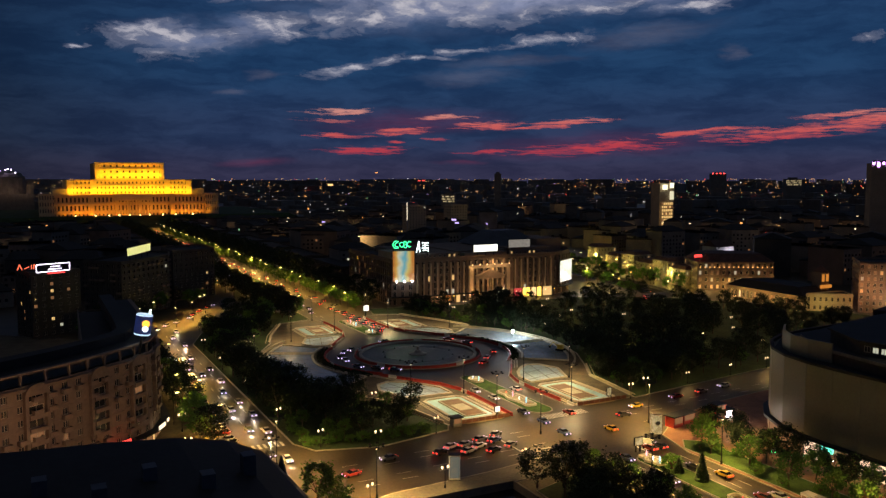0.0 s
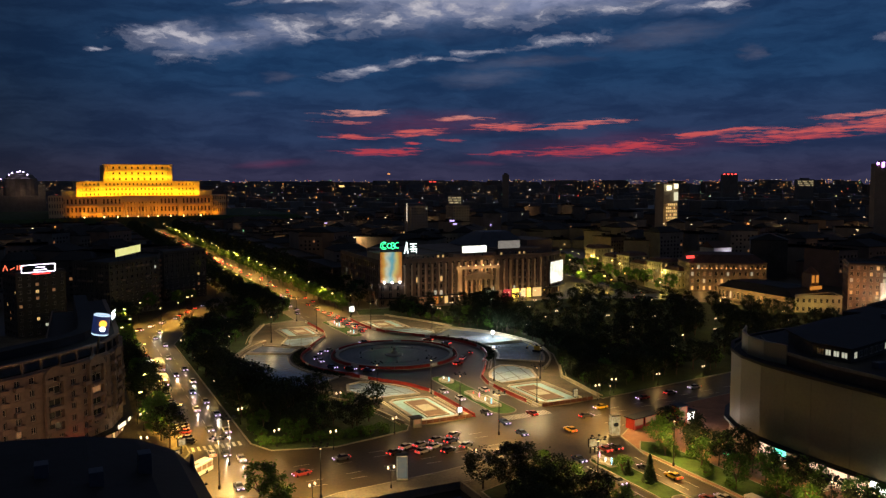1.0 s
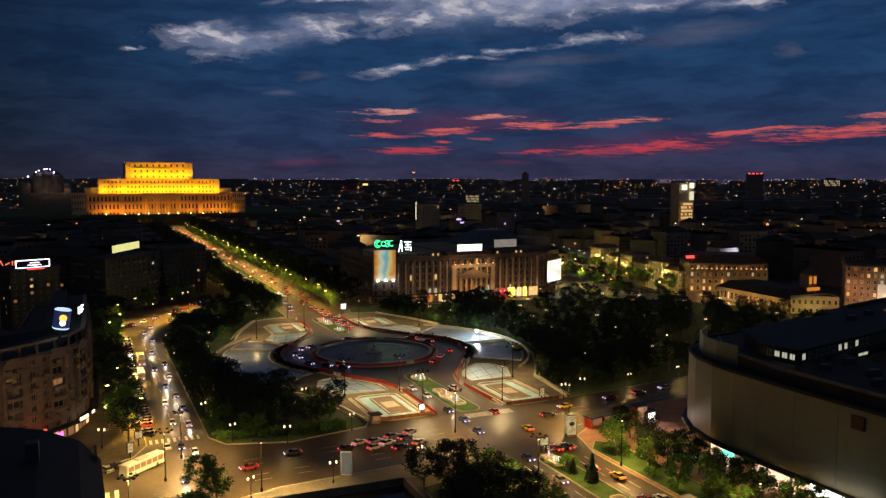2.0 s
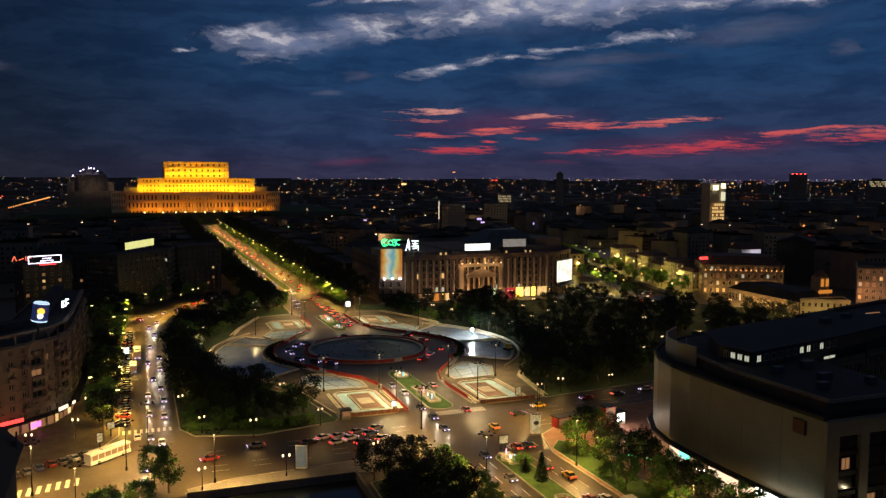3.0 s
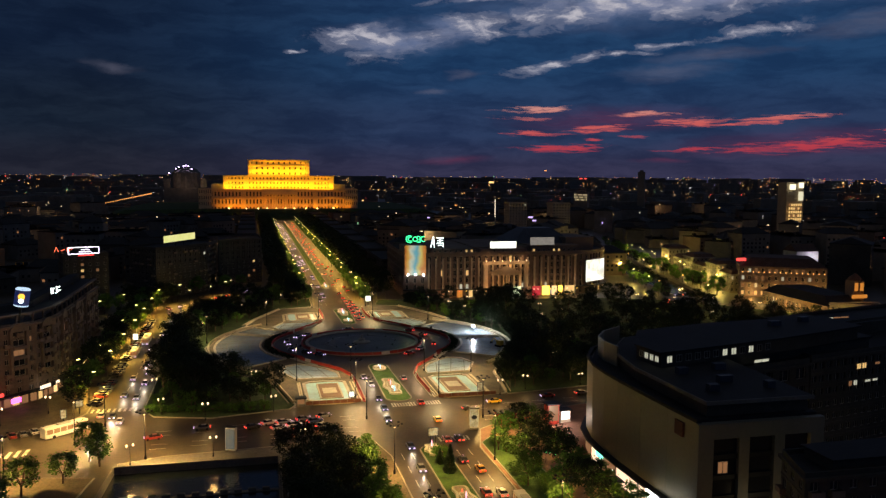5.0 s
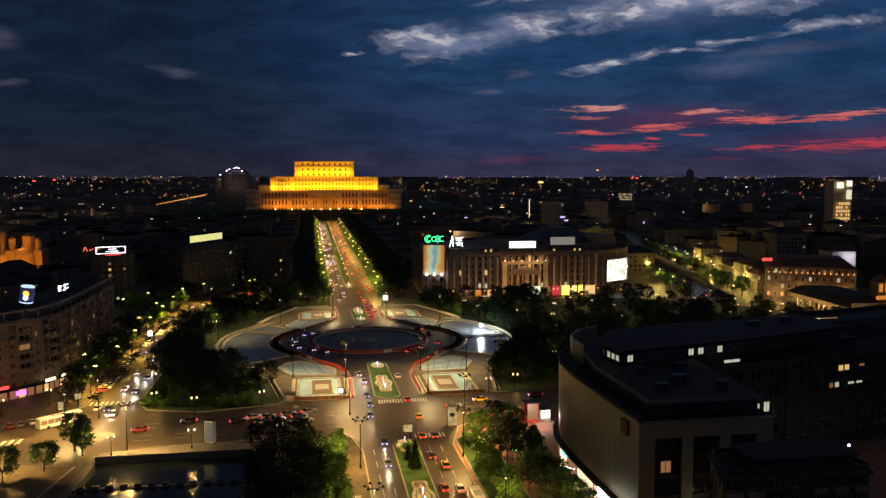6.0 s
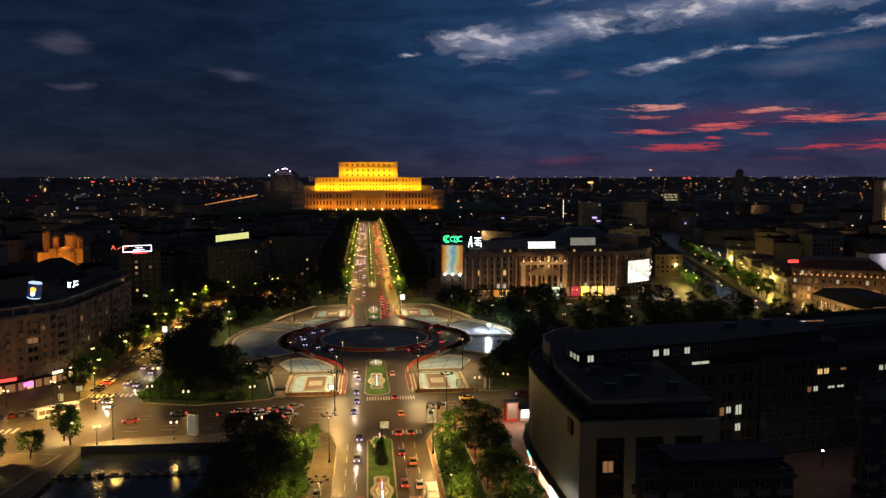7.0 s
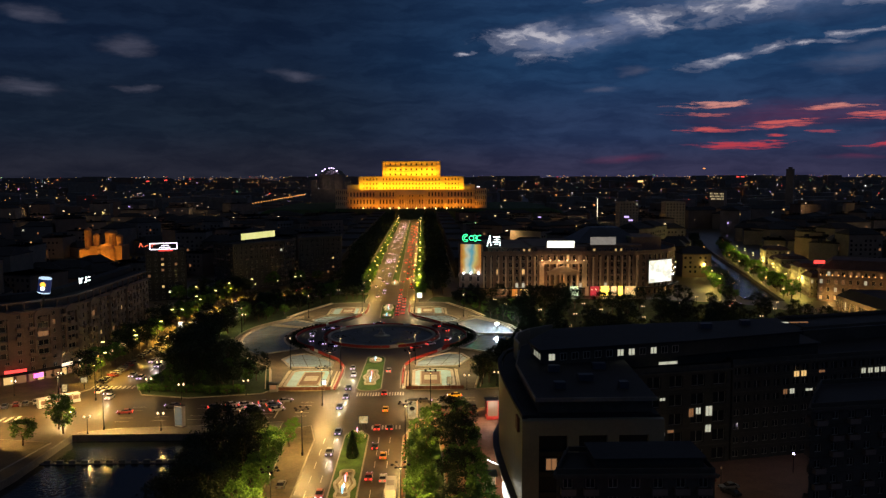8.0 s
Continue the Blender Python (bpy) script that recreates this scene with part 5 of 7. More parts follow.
for k in range(6):
    x = 86 + k * 4.8
    part("front_lamp", Geo().lathe(x, 110.0, [(0.2, 20.6), (0.36, 20.9), (0.2, 21.2)], 8), LAMP_WARM, s2)
    if k % 2 == 0:
        point("front_light", s2, (x + 1, 109.4, 19.4), 620, (1.0, 0.52, 0.20), 0.3)
        point("front_light", s2, (x + 2.4, 109.2, 8.0), 420, (1.0, 0.48, 0.16), 0.3)
# shop lamps along the foot and on the rounded corner
for k in range(26):
    x = 56 + k * 3.4 + (k % 3) * 0.5
    part("shop_lamp", Geo().lathe(x, 109.6, [(0.12, 4.0), (0.26, 4.2), (0.1, 4.5)], 6), (SIGN_AMBER, LAMP_WARM, LIT_DIM, SIGN_RED, LAMP_WARM)[(k * 7) % 5], s2)
for k in range(9):
    f = k / 8
    part("corner_lamp", Geo().lathe(165 + 9 * f, 125.5 + 20 * f, [(0.2, 9.5 + 3 * (k % 3)), (0.4, 9.9 + 3 * (k % 3)), (0.2, 10.3 + 3 * (k % 3))], 6), LAMP_WHITE if k % 2 else LAMP_WARM, s2)
# fill lights without fittings, added to brighten the store front
for x in (60, 72, 84, 116, 128, 142):
    point("shop_light", s2, (x, 105, 6.5), 520, (1.0, 0.60, 0.32), 0.4)
point("corner_light", s2, (172, 122, 9), 900, (1.0, 0.86, 0.62), 0.4)


GREEN_NEON = lamp_mat("green_neon", (0.05, 1.0, 0.30), 3.4, True)
WHITE_NEON = lamp_mat("white_neon", (0.85, 1.0, 0.98), 3.4, True)
VIOLET = lamp_mat("violet_light", (0.65, 0.3, 1.0), 8)


def billboard(label, a, b, z0, z1, mat, legs=2, z_base=None, thick=0.5, name="billboard"):
    root = thing(name, label, "billboard")
    A, B = Vector((*a, 0)), Vector((*b, 0))
    t = (B - A).normalized()
    ln = (B - A).length
    m = Matrix(((t.x, -t.y, 0, A.x), (t.y, t.x, 0, A.y), (0, 0, 1, 0), (0, 0, 0, 1)))
    part("face", Geo().box(0.15, ln - 0.15, -0.05, 0.02, z0 + 0.15, z1 - 0.15, 0, m), mat, root)
    part("frame", Geo().box(0, ln, 0.0, thick, z0, z1, 0, m), IRON, root)
    zb = z0 - 2 if z_base is None else z_base
    for k in range(legs):
        x = ln * (k + 0.5) / legs
        part("leg", Geo().box(x - 0.15, x + 0.15, 0.1, 0.4, zb, z0, 0, m), IRON, root)
    return root


_n, _l = AD.node_tree.nodes, AD.node_tree.links
_ramp = next(q for q in _n if q.bl_idname == "ShaderNodeValToRGB")
_noise = next(q for q in _n if q.bl_idname == "ShaderNodeTexNoise")
_c, _x, _k, _a = _n.new("ShaderNodeTexCoord"), _n.new("ShaderNodeSeparateXYZ"), _n.new("ShaderNodeMapRange"), _n.new("ShaderNodeMath")
_k.inputs[1].default_value, _k.inputs[2].default_value, _k.inputs[3].default_value, _k.inputs[4].default_value = 39.6, 51.6, -0.25, 0.75
_a.operation = "MULTIPLY_ADD"
_a.inputs[1].default_value = 0.5
_l.new(_c.outputs["Object"], _x.inputs[0]), _l.new(_x.outputs[0], _k.inputs[0]), _l.new(_noise.outputs[0], _a.inputs[0]), _l.new(_k.outputs[0], _a.inputs[2]), _l.new(_a.outputs[0], _ramp.inputs[0])
for _e, _p, _q in zip(_ramp.color_ramp.elements, (0.02, 0.2, 0.38, 0.55, 0.72, 0.9), ((0.5, 0.14, 0.02), (0.85, 0.45, 0.07), (0.75, 0.8, 0.6), (0.12, 0.5, 0.62), (0.85, 0.7, 0.2), (0.7, 0.25, 0.04))):
    _e.position, _e.color = _p, (*_q, 1)
big = billboard("tall bright advertising poster hung on a store corner", (39.6, 116.2), (51.6, 113.6), 13, 30.2, AD, 1, 12.0)
for k in range(3):
    x, y = 41.4 + k * 4.2, 114.6 - k * 0.9
    part("poster_lamp", Geo().lathe(x, y, [(0.3, 13.0), (0.6, 13.5), (0.3, 14.0)], 8), LAMP_WHITE, big)
    point("poster_light", big, (x, y - 0.4, 14.6), 130, (1.0, 0.95, 0.75), 0.3)
billboard("bright white roof billboard on the store", (89.5, 115.3), (105.6, 115.3), 27.6, 31.8, AD_WHITE, 3, 24.2)
billboard("dim roof billboard on the store", (115.4, 119.5), (130.6, 119.5), 28.8, 33.6, AD_DIM, 3, 28.2)
billboard("glaring white poster on the rounded store corner", (148.4, 113.6), (165.4, 125.4), 6.8, 20.0, AD_GLARE, 1, 5.0)


def neon(label, at, turn, strokes, mat, w=0.35, name="neon_sign", z_base=None):
    """Plain strokes on a frame; each stroke is a line of (x, z) points."""
    root = thing(name, label, "neon sign", at=at, turn=turn)
    for line in strokes:
        g = Geo()
        for (x0, z0), (x1, z1) in zip(line, line[1:]):
            g.tube((x0, 0, z0), (x1, 0, z1), w, w, 6)
        part("stroke", g, mat, root)
    xs = [p[0] for l in strokes for p in l]
    part("frame", Geo().box(min(xs), max(xs), 0.5, 0.7, -0.3, 0.0).box(min(xs) + 0.3, min(xs) + 0.6, 0.4, 0.8, -1.8, 0).box(max(xs) - 0.6, max(xs) - 0.3, 0.4, 0.8, -1.8, 0), IRON, root)
    return root


def ring_line(cx, cz, r, a0=0, a1=360, n=14):
    return [(cx + r * math.cos(radians(a0 + (a1 - a0) * i / n)), cz + r * math.sin(radians(a0 + (a1 - a0) * i / n))) for i in range(n + 1)]


neon("green neon emblem of round shapes on a roof", (41.0, 118.6, 31.2), 0, [ring_line(2.0, 2.2, 2.0, 50, 310), ring_line(2.4, 2.2, 1.2, 60, 300), ring_line(5.2, 2.1, 1.3), ring_line(7.2, 2.9, 0.9, -90, 180), ring_line(7.4, 1.2, 0.9, -180, 90), ring_line(10.0, 2.2, 1.5, 60, 300)], GREEN_NEON, 0.2)
neon("white neon emblem of slanted bars on a roof", (55.4, 119.4, 28.4), 0, [[(0, 0), (1.6, 6.4)], [(1.6, 6.4), (2.2, 0.2)], [(0.6, 2.2), (2.0, 2.2)], [(3.4, 5.4), (7.6, 5.4)], [(4.0, 3.9), (7.2, 3.9)], [(3.4, 2.4), (7.6, 2.4)], [(5.5, 5.4), (5.5, 2.4)], [(7.4, 2.4), (7.4, 0.2)], [(4.2, 1.2), (6.4, 1.2)]], WHITE_NEON, 0.24)

# ---- lit hotel with mansard and the market hall by the park ----
LAMP_AMBER = lamp_mat("lamp_glass_amber", (1.0, 0.48, 0.13), 2.2)
hotel = building("old_inn", "old inn with rows of arched warm-lit windows under a mansard roof", [(235, 89), (276, 66), (290, 92), (250, 116)], (0, 3), 4, 4.4, 3.4, 1.5, 2.4, 0.9, PLASTER, lit=0.4, singles=70, seed=31, top=0.0, roof_h=5.0, roof=ROOF_TILE)
for k in range(16):
    f = (k + 0.5) / 16
    x, y = 235 + 41 * f - 0.6, 89 - 23 * f - 1.0
    part("wall_lamp", Geo().lathe(x, y, [(0.2, 14.2), (0.32, 14.5), (0.15, 14.9)], 6), LAMP_AMBER, hotel)
for k in (1, 4, 7, 10):
    f = (k + 0.5) / 11
    point("wall_light", hotel, (235 + 41 * f - 1.5, 89 - 23 * f - 2.6, 3.2), 1200, (1.0, 0.56, 0.16), 0.3)
part("roof_sign", Geo().box(233, 239, 89.5, 90, 20.5, 22.2), SIGN_RED, hotel, "red and white lit roof sign")
hall = building("market_hall", "long low market hall with lit arcade and dark hipped roof", [(231, 61), (227.5, 4), (249, 2), (254, 56)], (0, 1), 1, 7.0, 3.0, 1.6, 4.0, 1.2, PLASTER, lit=0.35, seed=33, top=0.0, roof_h=4.5, roof=ROOF)
for k in range(6):
    point("arcade_light", hall, (226.5 - k * 0.5, 55 - k * 9.5, 2.6), 1300, (1.0, 0.62, 0.18), 0.3)
old = building("corner_terrace", "old two-storey plaster terrace lit from the street", [(227, 2.5), (245, -11.5), (252, -0.5), (249, 1)], (0,), 2, 4.4, 2.7, 1.2, 2.2, 1.0, STONE_Y, lit=0.12, singles=40, seed=35, top=0.6)
point("street_light", old, (230, -9, 4), 1500, (1.0, 0.64, 0.2), 0.3)
tall = building("bright_corner_block", "tall block with warm-lit bays and a floodlit blank panel", [(247, -13), (264, -30), (284, -12), (266, 5)], (0, 3), 8, 3.2, 2.8, 1.4, 2.0, 0.8, PLASTER, lit=0.45, singles=60, seed=34)
part("lit_panel", Geo().band([(257, -23.6), (263.4, -30.0)], 0.3, 0.8, 6, 17), WHITE_PLASTIC, tall, "floodlit white panel")
point("front_light", tall, (251, -30, 8), 3600, (1.0, 0.6, 0.3), 0.4)
point("panel_light", tall, (254.6, -32.0, 12), 1500, (1.0, 0.9, 0.8), 0.4)
point("front_light", tall, (246, -20, 14), 1800, (1.0, 0.4, 0.12), 0.4)
bell = thing("orange_belfry", "small belfry glowing orange between roofs", "belfry", at=(247, 10, 0))
part("shaft", Geo().box(-3, 3, -3, 3, 0, 19), PLASTER, bell)
for x in (-1.6, 1.6):
    part("arch_opening", Geo().box(x - 1.0, x + 1.0, -3.1, -2.95, 14, 18), ORANGE, bell)
part("lantern", Geo().box(-4.2, 4.2, -4, -3.2, 10.5, 12.2), ORANGE, bell)
part("cap", Geo().lathe(0, 0, [(3.6, 19), (3.2, 20), (0.3, 22.5)], 8), ROOF_TILE, bell)
for k, (x, y) in enumerate(((226, 108), (229, 128), (233, 150), (238, 172), (246, 200), (255, 235))):
    bh = building("row_house", "old plaster row house lit by street lamps", [(x + 10, y - 8), (x + 28, y - 8), (x + 28, y + 11), (x + 14, y + 11)], (0, 3), 3 + k % 2, 3.6, 3.0, 1.2, 2.0, 0.9, PLASTER_GREY, lit=0.15, singles=20, seed=40 + k, top=0.3, roof_h=2.5, roof=ROOF_TILE, group="row houses by the river")

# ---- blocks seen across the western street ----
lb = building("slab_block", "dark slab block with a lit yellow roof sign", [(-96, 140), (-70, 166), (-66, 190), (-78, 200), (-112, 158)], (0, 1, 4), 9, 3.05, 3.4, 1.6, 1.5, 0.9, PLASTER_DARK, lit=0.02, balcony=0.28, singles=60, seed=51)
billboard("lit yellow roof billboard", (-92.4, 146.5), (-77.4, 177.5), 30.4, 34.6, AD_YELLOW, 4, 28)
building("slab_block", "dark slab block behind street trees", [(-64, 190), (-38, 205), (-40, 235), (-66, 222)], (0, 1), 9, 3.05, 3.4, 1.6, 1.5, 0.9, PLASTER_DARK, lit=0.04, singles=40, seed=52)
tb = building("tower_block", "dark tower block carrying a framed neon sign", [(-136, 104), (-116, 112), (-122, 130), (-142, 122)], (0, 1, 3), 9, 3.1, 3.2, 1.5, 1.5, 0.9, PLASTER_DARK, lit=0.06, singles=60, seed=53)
ns = neon("white framed neon sign with a red underline on a roof", (-133.6, 104.9, 28.6), 22, [[(0, 0.3), (14.4, 0.3), (14.4, 3.6), (0, 3.6), (0, 0.3)], [(5, 1.3), (10.8, 1.3)], [(6, 2.4), (10, 2.4)]], lamp_mat("neon_lilac", (0.9, 0.8, 1.0), 3.6, True), 0.2)
part("stroke", Geo().tube((4.5, -0.4, -0.5), (12, -0.4, -0.5), 0.3, 0.3), SIGN_RED, ns, "red neon underline")


# can-shaped advertising balloon on the roof of the curved block
CANBLUE = panel_mat("can_blue", [(0.01, 0.03, 0.16), (0.02, 0.05, 0.25)], 0.35, 0.3)
PALE_BLUE = lamp_mat("pale_blue", (0.6, 0.8, 1.0), 1.1)
can = thing("can_sign", "big tilted drink-can shaped roof sign, dark blue with white ends", "roof sign")
can.matrix_basis = pose(-111.0, -71.2, 29.4, 0, 9, 0)
part("barrel", Geo().lathe(0, 0, [(1.9, 0.9), (2.05, 1.3), (2.05, 5.7), (1.9, 6.1)], 20), CANBLUE, can)
part("lower_band", Geo().lathe(0, 0, [(1.75, 0.75), (2.0, 0.95), (2.08, 1.12), (2.06, 1.2)], 20), PALE_BLUE, can)
part("upper_band", Geo().lathe(0, 0, [(2.06, 5.72), (2.08, 5.8), (1.95, 6.05), (1.7, 6.2)], 20), PALE_BLUE, can)
part("stand", Geo().box(-0.3, 0.3, -0.3, 0.3, -4.2, 0.4), IRON, can)
for nm, z, r, mt in (("upper_disc", 3.9, 0.95, lamp_mat("disc_orange", (1.0, 0.45, 0.05), 2.0)), ("lower_disc", 2.6, 0.7, WHITE_NEON)):
    g = Geo()
    n = 14
    g.add([(0.3, -2.12, z)] + [(0.3 + r * math.cos(2 * math.pi * i / n), -2.12, z + r * math.sin(2 * math.pi * i / n)) for i in range(n)], [(0, i + 1, (i + 1) % n + 1) for i in range(n)])
    part(nm, g, mt, can)
neon("small white neon strokes on a roof edge", (-106.6, -52.4, 30.9), 80, [[(0, 0), (0, 2)], [(1, 0), (1, 1.6), (2, 1.6)], [(3, 0), (4, 0), (4, 2)], [(5, 0.4), (6.5, 0.4)], [(5, 1.6), (6.5, 1.6)]], WHITE_NEON, 0.2)
neon("red neon strokes on a roof", (-141, 109, 29.8), 22, [[(0, 0), (1, 2.4), (2, 0)], [(3, 0.4), (5, 1.2)], [(6, 0), (6, 2)], [(7, 0), (7, 2), (8.4, 1)]], lamp_mat("neon_red_orange", (1.0, 0.16, 0.07), 1.6), 0.2)

# ---- floodlit brick church ----
ch = thing("church", "small brick church with domed towers floodlit orange", "church", at=(-232, 292, 0))
CHB = material("church_brick", (0.45, 0.25, 0.12), 0.85, spread=0.25, scale=0.3)
part("nave", Geo().box(-11, 14, 0, 16, 0, 15), CHB, ch)
part("apse", Geo().lathe(2, 0, [(7, 0), (7, 13), (5, 15.5), (1, 17)], 14), CHB, ch)
part("narthex", Geo().box(-20, -10, 2, 14, 0, 12), CHB, ch)
for x, y, r, z in ((3, 8, 4.6, 24), (-7, 4, 2.4, 22), (11, 4, 2.4, 21), (-15, 8, 2.8, 26)):
    part("tower", Geo().lathe(x, y, [(r, 12), (r, z), (r * 1.12, z + 0.4), (r * 1.05, z + 1.2), (r * 0.8, z + 2.2), (r * 0.4, z + 2.9), (0.1, z + 3.4)], 12), CHB, ch)
for x, y in ((-15, -12), (0, -16), (13, -13), (-24, -6)):
    point("floodlight", ch, (x, y, 5), 4200, (1.0, 0.45, 0.05), 0.4)
point("floodlight", ch, (2, -5, 20), 2400, (1.0, 0.46, 0.05), 0.4)

# ---- tall things far off ----
for x, y, lit in ((236, 509, 0.03), (284, 504, 0.03)):
    building("tower_block", "tall plain residential tower in dim light", [(x - 10, y - 8), (x + 10, y - 8), (x + 10, y + 10), (x - 10, y + 10)], (0, 3), 13, 3.05, 3.3, 1.4, 1.5, 0.9, PLASTER_WARM, lit=lit, singles=60, seed=int(x), group="twin residential towers")
mast = thing("lit_mast", "thin lit roof mast beside the towers", "mast", at=(183, 412, 0))
part("pole", Geo().lathe(0, 0, [(0.5, 0), (0.5, 30)], 8), STEEL, mast)
part("light_tube", Geo().lathe(0, 0, [(0.28, 30), (0.28, 47)], 8), lamp_mat("mast_light", (1.0, 0.85, 0.6), 1.6), mast)
ht = thing("high_hotel", "tall hotel with a floodlit crown and lit lower storeys", "hotel", at=(544, 466, 0))
ht.scale = (0.72, 0.72, 1.0)
part("shaft", Geo().prism([(-14, -12), (14, -16), (20, 8), (0, 16), (-16, 6)], 0, 64), PLASTER_WARM, ht)
# the crown's floodlighting is put into glowing boxes on the wall
for z, x0, x1 in ((56, -12, -2), (58, 4, 12), (44, 4, 12)):
    part("lit_crown", Geo().box(x0, x1, -17.5, -16.5, z, z + 6 if z > 50 else z + 10), lamp_mat("crown_glow", (1.0, 0.92, 0.62), 1.6 if z > 50 else 0.8), ht)
r9 = random.Random(9)
for k in range(7):
    for j in range(6):
        part("lit_window", Geo().box(-12 + j * 4, -9.6 + j * 4, -16.9, -16.4, 14 + k * 4, 16.6 + k * 4), LIT_WARM if r9.random() < 0.75 else LIT_DIM, ht)
part("podium", Geo().box(-6, 46, -20, -4, 0, 16), PLASTER_WARM, ht)
part("podium_light", Geo().box(-4, 44, -20.6, -20.1, 11, 13.5), lamp_mat("podium_light", (1.0, 0.8, 0.45), 1.5), ht)
wr = thing("white_gable_house", "house with a floodlit white gable", "house", at=(342, 176, 0))
part("wall", Geo().prism([(-9, -7), (9, -7), (9, 8), (-9, 8)], 0, 17), WHITE_PLASTIC, wr)
part("roof", Geo().add([(-9.5, -7.5, 17), (9.5, -7.5, 17), (9.5, 8.5, 17), (-9.5, 8.5, 17), (-9.5, 0, 22), (9.5, 0, 22)], [(0, 1, 5, 4), (2, 3, 4, 5), (1, 2, 5), (3, 0, 4)]), ROOF_TILE, wr)
point("gable_light", wr, (4, -12, 13), 1500, (0.85, 0.8, 1.0), 0.3)

TOWER_WIN = lamp_mat("tower_windows", (1.0, 0.78, 0.42), 0.7)
TOWER_RED = lamp_mat("tower_red", (1.0, 0.06, 0.05), 4.0)
for x, y, w, h, top, label in ((1296, 1110, 17, 80, TOWER_RED, "dark far tower with red lamps along its top"), (1270, 880, 16, 68, TOWER_WIN, "far office block with lit upper floors"), (604, 227, 9, 84, VIOLET, "tall dark tower with violet-white tubes at its top"), (640, 1010, 6, 78, None, "slim dark far tower"), (470, 880, 11, 44, TOWER_WIN, "far block with a few lit floors")):
    tw = thing("far_tower", label, "tower", "skyline towers", at=(x, y, 0), turn=-35)
    part("shaft", Geo().box(-w, w, -w * 0.7, w * 0.7, 0, h), PLASTER_GREY, tw)
    part("roof_plant", Geo().box(-w * 0.5, w * 0.5, -w * 0.4, w * 0.4, h, h + 3), CONCRETE, tw)
    if top is TOWER_WIN:
        for k in range(10):
            for j in range(3):
                if (k * 5 + j * 3 + int(x)) % 4:
                    part("lit_window", Geo().box(-w + 1 + k * w * 0.19, -w + 1 + k * w * 0.19 + w * 0.1, -w * 0.7 - 0.3, -w * 0.7, h - 5 - j * 4, h - 3 - j * 4), TOWER_WIN, tw)
    elif top:
        for k in range(4):
            part("top_lamp", Geo().box(-w * 0.9 + k * w * 0.5, -w * 0.9 + k * w * 0.5 + w * 0.22, -w * 0.7 - 0.6, -w * 0.7, h - 1.0 - (2.5 if top is VIOLET and k % 2 else 0), h + 1.2), top, tw)

# ---- the city out to the horizon ----
CX, CY = -40, -320


def free(x, y, w):
    """True where no other thing of the place stands."""
    if y < 205 and x > -190 and x < 300:
        return False
    if abs(x) < 66 and y < 960:
        return False
    if abs(x) < 275 and 900 < y < 1350:
        return False
    if y < 640 and 176 + (y - 90) * 0.24 < x < 262 + (y - 90) * 0.24:
        return False
    for bx, by, br in ((-226, 298, 40), (236, 509, 22), (284, 504, 22), (540, 462, 50), (342, 176, 24), (-168, 1340, 75), (183, 412, 6), (260, 30, 75), (-130, 116, 30), (1296, 1110, 20), (1270, 880, 18), (604, 227, 14), (640, 1010, 10), (470, 880, 14)):
        if abs(x - bx) < br + w and abs(y - by) < br + w:
            return False
    return True


rc = random.Random(101)
blocks, lights = [Geo() for _ in range(3)], {}
LIGHTS = [("far_lamp_warm", (1.0, 0.60, 0.22), 1.5), ("far_lamp_white", (0.95, 0.90, 0.9), 1.4), ("far_lamp_orange", (1.0, 0.38, 0.10), 1.4), ("far_lamp_red", (1.0, 0.08, 0.06), 1.6), ("far_lamp_violet", (0.62, 0.45, 1.0), 1.4), ("far_lamp_green", (0.45, 1.0, 0.5), 0.7), ("far_lamp_dim", (1.0, 0.62, 0.36), 0.5)]
WEIGHT = (0, 0, 0, 0, 0, 0, 2, 1, 1, 2, 2, 2, 2, 3, 4, 6, 6, 6, 6, 5)


def far_light(x, y, z, size, kind, tall=1.0, wide=1.0):
    g = lights.setdefault(kind, Geo())
    s = size / 2
    d = Vector((CX - x, CY - y, 0)).normalized()
    t = Vector((-d.y, d.x, 0))
    m = Matrix(((t.x, d.x, 0, x), (t.y, d.y, 0, y), (0, 0, 1, z), (0, 0, 0, 1)))
    g.box(-s * wide, s * wide, -s, s, -s * tall, s * tall, 0, m)


